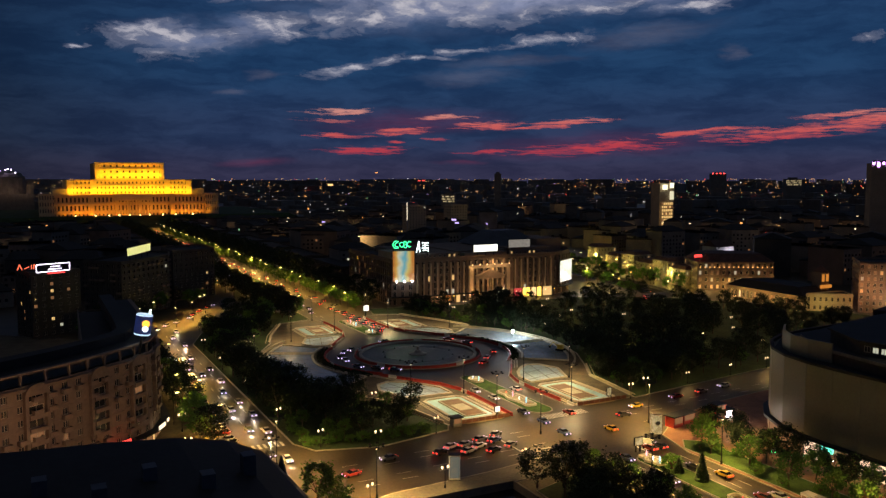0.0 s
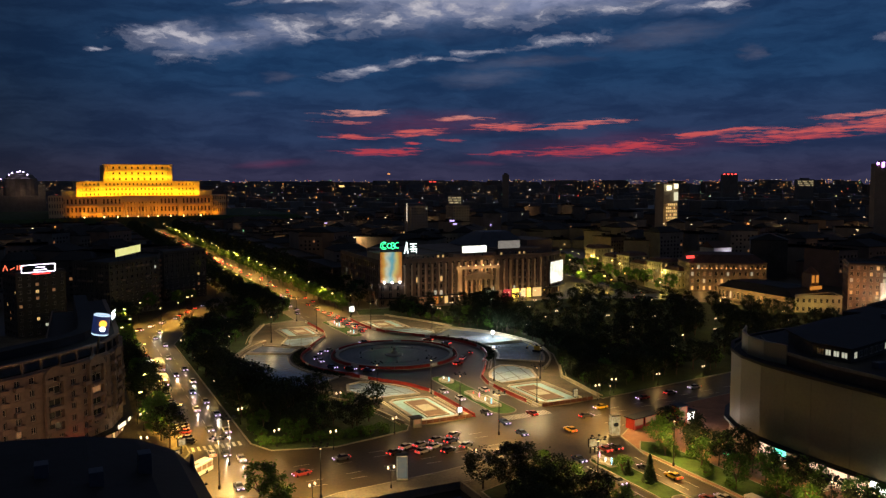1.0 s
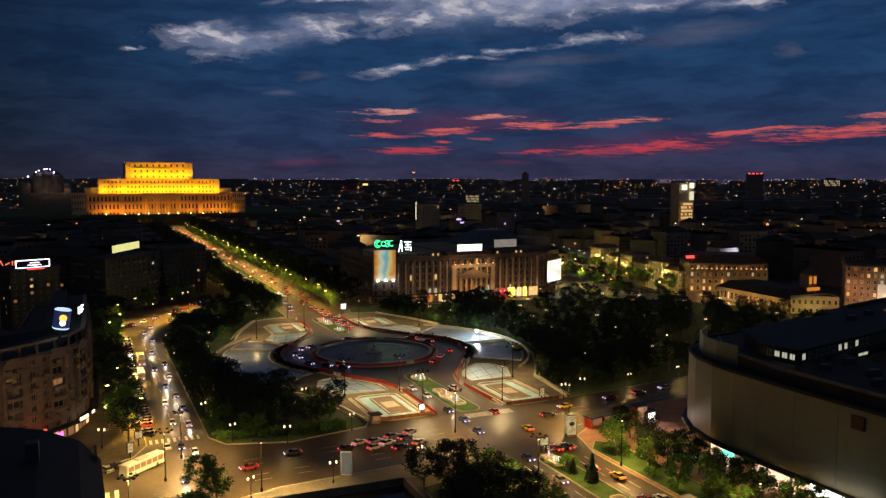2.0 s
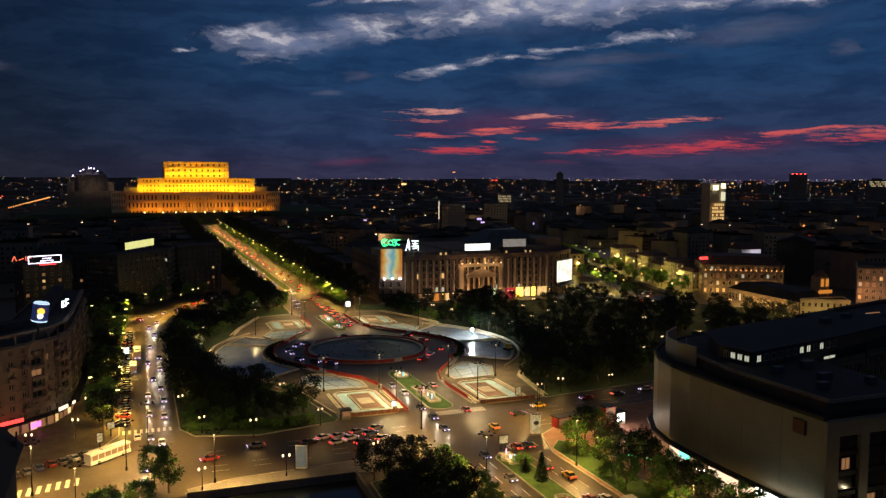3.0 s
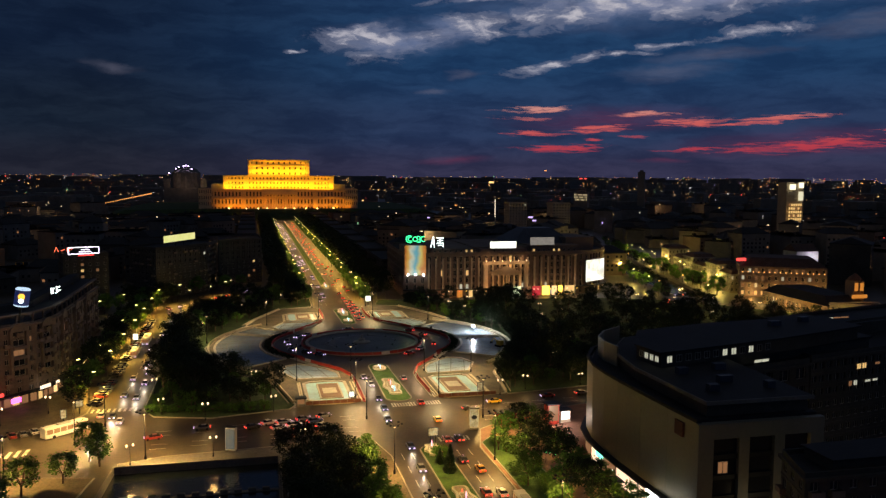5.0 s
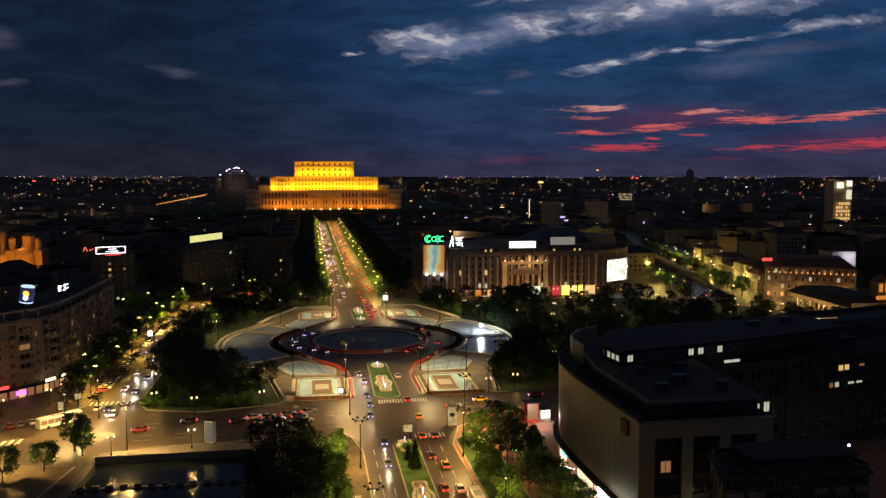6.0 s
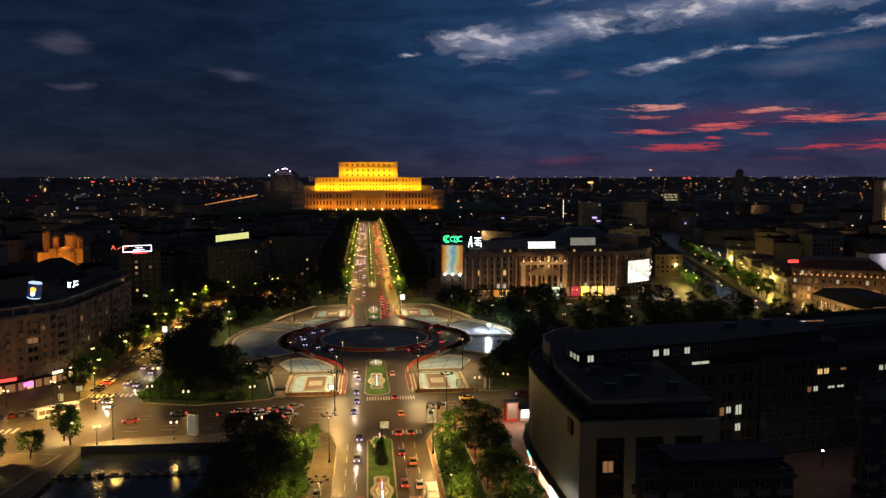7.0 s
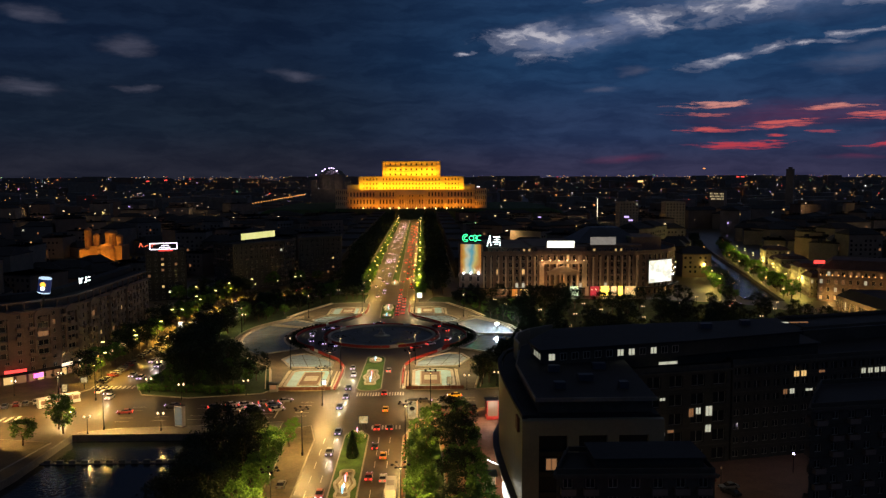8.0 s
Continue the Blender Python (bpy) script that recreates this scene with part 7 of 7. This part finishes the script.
def globe_lamp(watts=480):
    root = thing("street_lamp", "short iron street lamp with two bright globes", "street lamp", "globe lamps")
    part("post", Geo().lathe(0, 0, [(0.2, 0), (0.2, 0.6), (0.08, 0.8), (0.06, 4.6)], 8), IRON, root)
    part("crossbar", Geo().tube((-0.75, 0, 4.5), (0.75, 0, 4.5), 0.05, 0.05, 6), IRON, root)
    for x in (-0.75, 0.75):
        part("globe", Geo().lathe(x, 0, [(0.1, 4.5), (0.23, 4.7), (0.26, 4.9), (0.17, 5.1), (0.05, 5.2)], 10), LAMP_WARM, root, "glowing glass globe")
    point("lamp_light", root, (0, 0, 5.7), watts, (1.0, 0.62, 0.20), 0.3)
    return root


def arm_lamp(watts=6500, down=False, cone=128):
    root = thing("street_lamp", "slim street lamp with one yellow head on an arm", "street lamp", "avenue lamps")
    part("post", Geo().lathe(0, 0, [(0.16, 0), (0.1, 1.0), (0.07, 8.6)], 8), IRON, root)
    part("arm", Geo().tube((0, 0, 8.5), (1.6, 0, 9.0), 0.05, 0.04, 5), IRON, root)
    part("lamp_head", Geo().box(1.1, 2.1, -0.22, 0.22, 8.88, 9.08), LAMP_YELLOW, root, "yellow glowing lamp head")
    if down:
        spot("lamp_light", root, (2.0, 0, 8.8), watts, WARM, cone, 0.3)
    else:
        point("lamp_light", root, (2.4, 0, 8.5), watts, (1.0, 0.74, 0.16), 0.3)
    return root


Q, S = arm_lamp(5200), arm_lamp(380)
S.matrix_basis = pose(-108, 96, 0, 0, 0, 40)
Q.matrix_basis = pose(230, 98, 0, 0, 0, 180)
M, G, A, D, B = mast_lamp(21000, 174), globe_lamp(), arm_lamp(17000, True, 172), arm_lamp(27000, True), mast_lamp(30000, 138)
R = mast_lamp(12500, 156, (1.0, 0.70, 0.32))
R.matrix_basis = pose(-11.8, -60, 0.16)
D.matrix_basis, B.matrix_basis = pose(-93.2, -70, 0.16), pose(-89, -112, 0)
M.matrix_basis, G.matrix_basis, A.matrix_basis = pose(-12.8, -106, 0.0), pose(-57.5, -98.2, 0.2), pose(-14.2, 118, 0)
for x, y in ((-12.4, -150), (-12.4, -192), (-12.4, -235), (13.2, -146), (13.2, -190), (13.2, -235)):
    copy_thing(M, pose(x, y, 0.16, 0, 0, rt.uniform(0, 60)))
for x, y in ((15.0, -54), (13.4, -84), (-13.0, -83), (-13, 62), (13.5, 62), (-14, 92), (14, 92), (-30, -58.5), (31, -58.5), (-38, 46), (38, 46), (-62.6, 10)):
    copy_thing(R, pose(x, y, 0.16, 0, 0, rt.uniform(0, 60)))
for x, y in ((-108, -122), (-98, -140), (20, -112), (-84, -98), (-70, -127.6)):
    copy_thing(B, pose(x, y, 0.16, 0, 0, rt.uniform(0, 60)))
for x, y in PARK_LAMPS:
    k = 0.78 if x > 50 else 0.95
    copy_thing(G, pose(x, y, 0.2, 0, 0, rt.uniform(-30, 30)) @ Matrix.Diagonal((k, k, k, 1)))
for x, y in [(-54, -129), (-73, -131.2), (-32, -127.5), (32, -90), (-100, -60), (-102, -82), (-112, -92)]:
    copy_thing(G, pose(x, y, 0.2, 0, 0, rt.uniform(-30, 30)))
for s in (-1, 1):
    for k in range(27):
        y = 118 + k * 27
        if not (s < 0 and k == 0):
            copy_thing(A, pose(s * 14.2, y, 0, 0, 0, 180 if s < 0 else 0) if k % 3 else pose(s * 14.2, y, 0, 0, 0, 0 if s < 0 else 180))
for x, y in ((-52, 862), (-18, 872), (18, 872), (52, 862), (-66, 118), (-76, 104), (-56, 140)):
    copy_thing(D, pose(x, y, 0.1, 0, 0, 90))
for k in range(1, 7):
    copy_thing(D, pose(-93.2, -70 + k * 30, 0.16, 0, 0, 0))
for k in range(1, 13):
    y = 98 + k * 19
    copy_thing(Q, pose(230 + (y - 92) * 0.235, y, 0, 0, 0, 0 if k % 2 else 180))
    if k % 2:
        copy_thing(Q, pose(187 + (y - 92) * 0.235, y, 0, 0, 0, 180))
for x, y in ((-60, 138), (-116, 76), (-97.6, 60), (-97.6, 20), (-97.6, -30), (-84, 128), (-101, -52)):
    copy_thing(S, pose(x, y, 0, 0, 0, 40))

for k in range(20):
    copy_thing(G, pose(0.0, 196 + k * 32, 0.2, 0, 0, 90))

# festoon bulbs among the trees of the forecourt
for x, y, n, col in ((24.6, -151, 9, "green"), (31.2, -161, 8, "white")):
    fs = thing("festoon", "string of small " + col + " bulbs hung between forecourt trees", "string lights", "festoons", at=(x, y, 3.2))
    part("cord", Geo().tube((0, 0, 0), (n * 0.55, -n * 0.7, 0), 0.03, 0.03, 5), IRON, fs)
    part("pole", Geo().tube((0, 0, -3.1), (0, 0, 0.1), 0.05, 0.04, 6), IRON, fs)
    for k in range(n):
        part("bulb", Geo().lathe(k * 0.55, -k * 0.7, [(0.05, -0.3), (0.13, -0.2), (0.05, -0.05)], 6), GREEN_NEON if col == "green" else LAMP_WHITE, fs)

# small lamps along the river quays
for k in range(16):
    y = 100 + k * 24
    x = 197 + (y - 92) * (0.22 if y < 340 else 0.27)
    ql = thing("street_lamp", "small quay lamp with one warm globe", "street lamp", "quay lamps", at=(x - 2 if k % 2 else x + 22.5, y, 0))
    part("post", Geo().lathe(0, 0, [(0.12, 0), (0.06, 4.6)], 6), IRON, ql)
    part("globe", Geo().lathe(0, 0, [(0.1, 4.6), (0.4, 4.9), (0.4, 5.3), (0.1, 5.6)], 8), LAMP_AMBER if k % 3 else LAMP_WARM, ql)

# works floodlight by the eastern pool
wl = thing("works_floodlight", "glaring white works floodlight on a stand by the pool", "floodlight", at=(51.0, 10.9, 0.24))
part("stand", Geo().tube((0, 0, 0), (0, 0, 2.2), 0.06, 0.05).tube((-0.8, 0, 0), (0, 0, 1.2), 0.04, 0.04).tube((0.8, 0, 0), (0, 0, 1.2), 0.04, 0.04), IRON, wl)
part("lamp_face", Geo().lathe(0, 0, [(0.2, 2.2), (0.6, 2.5), (0.6, 3.1), (0.2, 3.4)], 10), lamp_mat("works_white", (0.9, 0.97, 1.0), 60), wl)
point("works_light", wl, (0, 0, 4.6), 9500, (0.85, 0.95, 1.0), 0.4)

# ---- vehicles ----
PAINT = [material("paint_" + n, c, 0.3, spread=0.06, scale=0.5, bump=0, spec=0.6) for n, c in (("black", (0.02, 0.02, 0.022)), ("grey", (0.14, 0.14, 0.15)), ("white", (0.62, 0.62, 0.6)), ("blue", (0.03, 0.05, 0.14)), ("red", (0.28, 0.03, 0.025)), ("yellow", (0.62, 0.40, 0.03)), ("silver", (0.36, 0.36, 0.37)))]
NAMES = ("black", "grey", "white", "dark blue", "dark red", "yellow", "silver")
WHEEL = Geo()
_n = 12
WHEEL.add([(x, 0.32 * math.cos(2 * math.pi * i / _n), 0.32 * math.sin(2 * math.pi * i / _n)) for x in (-0.1, 0.1) for i in range(_n)], [(i, (i + 1) % _n, _n + (i + 1) % _n, _n + i) for i in range(_n)] + [tuple(range(_n))[::-1], tuple(range(_n, 2 * _n))])
TYRE = WHEEL.mesh("tyre", RUBBER)


def profile(g, pts, half, slot=0, taper=0.0):
    """A body from a side profile of (y, z), with the sides drawn in towards the top."""
    zt = max(z for _, z in pts)
    zb = min(z for _, z in pts)
    L = [(-half + taper * (z - zb) / (zt - zb), y, z) for y, z in pts]
    R = [(half - taper * (z - zb) / (zt - zb), y, z) for y, z in pts]
    n = len(pts)
    g.add(L + R, [tuple(range(n - 1, -1, -1)), tuple(range(n, 2 * n))] + [(i, (i + 1) % n, n + (i + 1) % n, n + i) for i in range(n)], slot)


def car(color, on=True):
    """A saloon, front towards +y."""
    root = thing("car", NAMES[color] + (" car on the road with its lights on" if on else " parked car with its lights off"), "car", "cars on the roads" if on else "parked cars")
    g = Geo()
    profile(g, [(-2.15, 0.35), (2.1, 0.32), (2.2, 0.62), (2.05, 0.82), (1.0, 0.95), (-1.5, 0.98), (-2.1, 0.92), (-2.22, 0.6)], 0.88, 0, 0.06)
    part("body", g, PAINT[color], root)
    g = Geo()
    profile(g, [(1.05, 0.93), (0.25, 1.40), (-1.05, 1.43), (-1.75, 0.96)], 0.80, 0, 0.18)
    cab = part("cabin", g, GLASS, root)
    g = Geo()
    profile(g, [(0.22, 1.38), (0.1, 1.46), (-1.0, 1.48), (-1.1, 1.40)], 0.63, 0, 0.03)
    part("roof", g, PAINT[color], cab)
    for x in (-0.82, 0.82):
        for y in (-1.35, 1.35):
            w = part("tyre", TYRE, (), root)
            w.matrix_basis = pose(x, y, 0.32)
        part("headlight", Geo().box(x * 0.72 - 0.2, x * 0.72 + 0.2, 2.1, 2.24, 0.55, 0.78), HEAD if on else GLASS, root)
        part("tail_light", Geo().box(x * 0.72 - 0.2, x * 0.72 + 0.2, -2.26, -2.12, 0.62, 0.86), TAIL if on else RED_DARK, root)
    return root


def bus(color, length=12.0):
    root = thing("bus", NAMES[color] + " city bus with lit windows", "bus")
    h = length / 2
    part("body", Geo().box(-1.25, 1.25, -h, h, 0.35, 1.35).box(-1.25, 1.25, -h, h, 2.55, 3.05).box(-1.2, 1.2, -h + 0.05, -h + 0.25, 1.35, 2.55), PAINT[color], root)
    part("window_band", Geo().box(-1.22, 1.22, -h + 0.25, h - 0.05, 1.35, 2.55), LIT_DIM, root, "dimly lit window band")
    for i in range(7):
        part("pillar", Geo().box(-1.26, 1.26, -h + 0.3 + i * (length - 0.8) / 6, -h + 0.5 + i * (length - 0.8) / 6, 1.35, 2.55), PAINT[color], root)
    part("roof_unit", Geo().box(-0.8, 0.8, -2, 1.5, 3.05, 3.3), PAINT[6], root)
    for x in (-1.1, 1.1):
        for y in (-h + 2.4, h - 2.4):
            w = part("tyre", TYRE, (), root)
            w.matrix_basis = pose(x, y, 0.48) @ Matrix.Diagonal((1.5, 1.5, 1.5, 1))
        part("headlight", Geo().box(x * 0.75 - 0.2, x * 0.75 + 0.2, h, h + 0.08, 0.6, 0.85), HEAD, root)
    return root


def beam(x, y, heading):
    """Dipped headlights on the road before a car."""
    r = radians(heading)
    f = Vector((-math.sin(r), math.cos(r), 0))
    p = Vector((x, y, 0.75)) + f * 2.5
    spot("headlight_beam", None, p, 800, (1.0, 0.85, 0.62), 50, 0.15, p + f * 7 - Vector((0, 0, 0.9)))


rv = random.Random(77)
first = {}


def park_car(x, y, heading, on=True, color=None):
    """heading: degrees from +y, anticlockwise."""
    c = rv.choice((0, 1, 2, 3, 4, 6, 0, 1, 6)) if color is None else color
    m = pose(x, y, 0.01, 0, 0, heading)
    if (c, on) in first:
        copy_thing(first[(c, on)], m)
    else:
        first[(c, on)] = car(c, on)
        first[(c, on)].matrix_basis = m


# south of the square: southbound on the west side, northbound on the east side
for x, y, c in ((-6.6, -87.5, 0), (-6.4, -98, 3), (-7.2, -109, 3), (-5.3, -133, 3), (-5.8, -149, 1), (-4.9, -176, 4), (-7.4, -200, 0), (-6.3, -70, 2), (-7.4, -60, 6)):
    park_car(x, y, 180, True, c)
    beam(x, y, 180)
for x, y, c in ((5.4, -94, 4), (5.1, -129.5, 4), (8.5, -129.5, 0), (5.4, -145, 0), (5.2, -166, 4), (8.5, -167, 2), (7.8, -152, 5), (5.6, -64, 2), (8.6, -210, 1), (6.6, -112, 5)):
    park_car(x, y, 0, True, c)
# round the ring
for a, c in ((200, 3), (214, 0), (228, 3), (168, 0), (140, 1), (150, 3), (178, 6), (300, 4), (318, 2), (340, 0), (20, 1), (40, 4), (96, 0)):
    r = 29.5 + rv.uniform(-2, 2.5)
    park_car(r * math.cos(radians(a)), r * math.sin(radians(a)), a, True, c)
# north of the ring: red queue away, white stream towards
for k in range(13):
    park_car(5.0 + 2.7 * (k % 2) + rv.uniform(-0.2, 0.2), 52 + 4.9 * k, 0 + rv.uniform(-3, 3), True)
for k in range(12):
    park_car(rv.choice((5.0, 8.0, 11.0)), 122 + k * 14 + rv.uniform(-3, 3), 0, True)
    park_car(-rv.choice((5.0, 8.0, 11.0)), 112 + k * 14 + rv.uniform(-3, 3), 180, True)
# the far stream, too small to be told apart
far = {"body": (PAINT[1], Geo()), "head": (HEAD, Geo()), "tail": (TAIL, Geo())}
for k in range(120):
    s = rv.choice((-1, 1))
    x, y = s * rv.choice((5.0, 8.0, 11.0)) + rv.uniform(-0.3, 0.3), 285 + 550 * rv.random() ** 1.3
    far["body"][1].box(x - 0.85, x + 0.85, y - 2.1, y + 2.1, 0.3, 0.95).box(x - 0.7, x + 0.7, y - 1.4, y + 0.9, 0.95, 1.42)
    for q in (-0.6, 0.6):
        far["head" if s < 0 else "tail"][1].box(x + q - 0.2, x + q + 0.2, y - 2.2, y - 2.1, 0.55, 0.9)
for mt, g in far.values():
    tagged(part("distant_cars", g, mt), "stream of cars far along the boulevard", "cars", kind="stuff")
# cross street queue
for x, y in ((-24.6, -101.8), (-30.4, -103.5), (-36, -105.4), (-27.5, -106), (-33.4, -108.2), (-40, -105.2), (-25.5, -111), (-31.5, -112.5), (-37.5, -110.2), (-44.5, -107.8)):
    park_car(x, y, -64 + rv.uniform(-8, 8), True)
for x, y, h, c in ((18.3, -103.2, -90, 0), (27.6, -97.6, 90, 5), (46, -95, 90, 4), (58, -94, -86, 1), (-58, -106, 92, 1), (-70, -112, 100, 4), (70, -92, 88, 2)):
    park_car(x, y, h, True, c)
# western street: southbound stream, parked rows on its west side
for x, y in ((-82.2, 31.4), (-81.6, -24.4), (-79, -53.4), (-83.4, -67.5), (-79.4, -71), (-83.3, -90), (-80.6, -95.6), (-85, -114), (-80, 58), (-82, 76), (-78.5, 90), (-79, 10), (-79.6, -38), (-83.6, -46), (-79.2, -10), (-83.2, 2)):
    park_car(x, y, 180, True)
    beam(x, y, 180)
park_car(-86.6, -88.4, 0, True, 2)
for y in range(-76, 66, 3):
    if rv.random() < 0.86:
        park_car(-90.4 + rv.uniform(-0.3, 0.3), y, 62 + rv.uniform(-5, 5), False)
for k in range(9):
    park_car(-99 - k * 2.4, -98 - k * 1.7 + rv.uniform(-0.4, 0.4), 20 + rv.uniform(-8, 8), False)
for k in (0, 1, 4, 7):
    park_car(-14.2, -215 + 6.4 * k, 0, False)
for k in range(8):
    park_car(rv.uniform(80, 110), rv.uniform(-185, -168), rv.uniform(0, 360), False)
for k in range(7):
    park_car(rv.uniform(178, 214), rv.uniform(84, 130) if k % 2 else rv.uniform(70, 90), rv.uniform(0, 360), k % 3 == 0)
for x, y, h in ((-86, 100, 205), (-80, 108, 150), (-74, 116, 150), (-66, 126, 148), (-63, 134, 330), (-58, 144, 330), (-52, 154, 330), (-47, 162, 150)):
    park_car(x, y, h, True)
b1 = bus(2)
b1.matrix_basis = pose(-93.4, -102.4, 0.01, 0, 0, -48)
copy_thing(b1, pose(-86.8, 17, 0.01, 0, 0, 180))
copy_thing(b1, pose(-88.2, -7.5, 0.01, 0, 0, 180) @ Matrix.Diagonal((0.9, 0.75, 0.95, 1)))
copy_thing(b1, pose(10.6, -176, 0.01, 0, 0, 0) @ Matrix.Diagonal((0.95, 0.7, 0.95, 1)))

# ---- street furniture ----
def totem(x, y, turn, w, d, h, mats, label):
    root = thing("advertising_pillar", label, "advertising pillar", at=(x, y, 0), turn=turn)
    part("body", Geo().box(-w / 2, w / 2, -d / 2, d / 2, 0.4, h), mats[0], root)
    part("base", Geo().box(-w / 2 - 0.1, w / 2 + 0.1, -d / 2 - 0.1, d / 2 + 0.1, 0, 0.45), CONCRETE, root)
    part("cap", Geo().box(-w / 2 - 0.08, w / 2 + 0.08, -d / 2 - 0.08, d / 2 + 0.08, h, h + 0.2), IRON, root)
    part("poster", Geo().box(-w / 2 + 0.15, w / 2 - 0.15, -d / 2 - 0.05, -d / 2, 0.8, h - 0.3), mats[1], root)
    part("side_poster", Geo().box(-w / 2 - 0.05, -w / 2, -d / 2 + 0.15, d / 2 - 0.15, 0.8, h - 0.3), mats[1], root)
    return root


CREAM_AD = panel_mat("cream_poster", [(0.95, 0.80, 0.45), (0.45, 0.3, 0.08), (0.95, 0.85, 0.5), (0.9, 0.6, 0.2)], 0.5, 0.9)
TEAL_AD = panel_mat("teal_poster", [(0.62, 0.62, 0.5), (0.35, 0.5, 0.5), (0.7, 0.6, 0.4)], 0.16, 0.5)
tt = totem(14.9, -120.8, -12, 2.4, 1.9, 5.8, (WHITE_PLASTIC, CREAM_AD), "tall cream advertising pillar at the crossing")
DISC = Geo()
DISC.add([(0, -1.02, 3.5)] + [(0.75 * math.cos(math.pi * i / 8), -1.02, 3.5 + 0.6 * math.sin(math.pi * i / 8)) for i in range(16)], [(0, i + 1, (i + 1) % 16 + 1) for i in range(16)])
part("dark_disc", DISC, IRON, tt)
totem(-49.8, -125.6, -24, 2.6, 1.3, 6.2, (WHITE_PLASTIC, TEAL_AD), "tall pale advertising pillar on the quay pavement")
billboard("lit poster board on posts at the median tip", (0.0, -129.6), (2.7, -129.6), 1.7, 3.9, CREAM_AD, 2, 0.0, 0.4, "poster_board")
billboard("lit poster board on a post by the parked cars", (-94.2, -84.6), (-92.2, -83.9), 2.2, 4.2, CREAM_AD, 1, 0.16, 0.3, "poster_board")
billboard("pale poster board on a post at the street corner", (-96.4, -93.4), (-94.8, -92.9), 1.6, 4.2, CREAM_AD, 1, 0.16, 0.3, "poster_board")
billboard("lit white poster board by the corner pool", (-15.6, -86.2), (-13.8, -86.2), 1.2, 3.0, AD_WHITE, 1, 0.16, 0.3, "poster_board")
billboard("lit white poster board by the corner pool", (25.6, -86.2), (27.4, -86.2), 1.0, 3.6, CREAM_AD, 1, 0.16, 0.3, "poster_board")
billboard("lit white poster board by the northern crossing", (14.6, 96.2), (17.6, 96.2), 2.0, 5.0, AD_WHITE, 1, 0.0, 0.3, "poster_board")
billboard("lit white poster board by the western street", (-91.8, 14), (-89.6, 14), 2.0, 4.6, AD_WHITE, 1, 0.0, 0.3, "poster_board")


def kiosk(x, y, turn, w, d, h, label, mat=RED_PLASTIC, glow=None):
    root = thing("kiosk", label, "kiosk", at=(x, y, 0.16), turn=turn)
    part("cabin", Geo().box(-w / 2, w / 2, -d / 2, d / 2, 0, h), mat, root)
    part("roof", Geo().box(-w / 2 - 0.4, w / 2 + 0.4, -d / 2 - 0.5, d / 2 + 0.4, h, h + 0.25), IRON, root)
    part("hatch", Geo().box(-w / 2 + 0.3, w / 2 - 0.3, -d / 2 - 0.06, -d / 2, 1.0, h - 0.3), glow or LIT_DIM, root)
    return root


kiosk(24.5, -117.5, 10, 4, 3, 3.0, "red kiosk with a lit hatch")
kiosk(30.0, -116.0, 10, 5, 3, 2.8, "red market stall on the forecourt")
kiosk(37.5, -121, 5, 3.4, 2.6, 5.6, "tall red advertising booth on the forecourt")
kiosk(41.5, -120, 5, 3.0, 2.6, 3.4, "bright lit kiosk beside the booth", WHITE_PLASTIC, SIGN_WHITE)
point("kiosk_light", None, (38.4, -126.5, 4.0), 1400, (1.0, 0.78, 0.62), 0.4)
kiosk(-30.4, -89.6, 0, 2.6, 2.2, 2.6, "small grey ticket kiosk at the park wall", CONCRETE)
kiosk(32.5, -172, 90, 3.0, 2.4, 3.0, "bright lit food stall under the trees", WHITE_PLASTIC, SHOP)
FENCE = material("faded_fence", (0.22, 0.10, 0.07), 0.8, spread=0.4, scale=0.6)
# red screens round the corner pools
for s in (-1, 1):
    scr = thing("site_fence", "faded red mesh site fence round the corner pool", "fence")
    for k in range(9):
        x = s * (13.2 + k * 2.1)
        part("fence_panel", Geo().box(x - 1.0, x + 1.0, -89.0, -88.9, 0.3, 1.35), FENCE, scr)
        part("post", Geo().box(x - 1.08, x - 1.0, -89.02, -88.88, 0.1, 1.45), STEEL, scr)
# small digger left on the eastern pool divider
dg = thing("excavator", "small orange excavator parked on the pool edge", "excavator", at=(53, -22, 0.6), turn=30)
part("tracks", Geo().box(-1.2, -0.7, -1.6, 1.6, 0, 0.8).box(0.7, 1.2, -1.6, 1.6, 0, 0.8), RUBBER, dg)
part("cab", Geo().box(-0.9, 0.9, -1.3, 1.0, 0.8, 2.6), PAINT[5], dg)
part("boom", Geo().tube((0, 1.0, 1.4), (0, 3.0, 3.2), 0.18, 0.15).tube((0, 3.0, 3.2), (0, 4.6, 1.4), 0.15, 0.12), PAINT[5], dg)
part("bucket", Geo().box(-0.4, 0.4, 4.3, 5.0, 0.7, 1.5), IRON, dg)
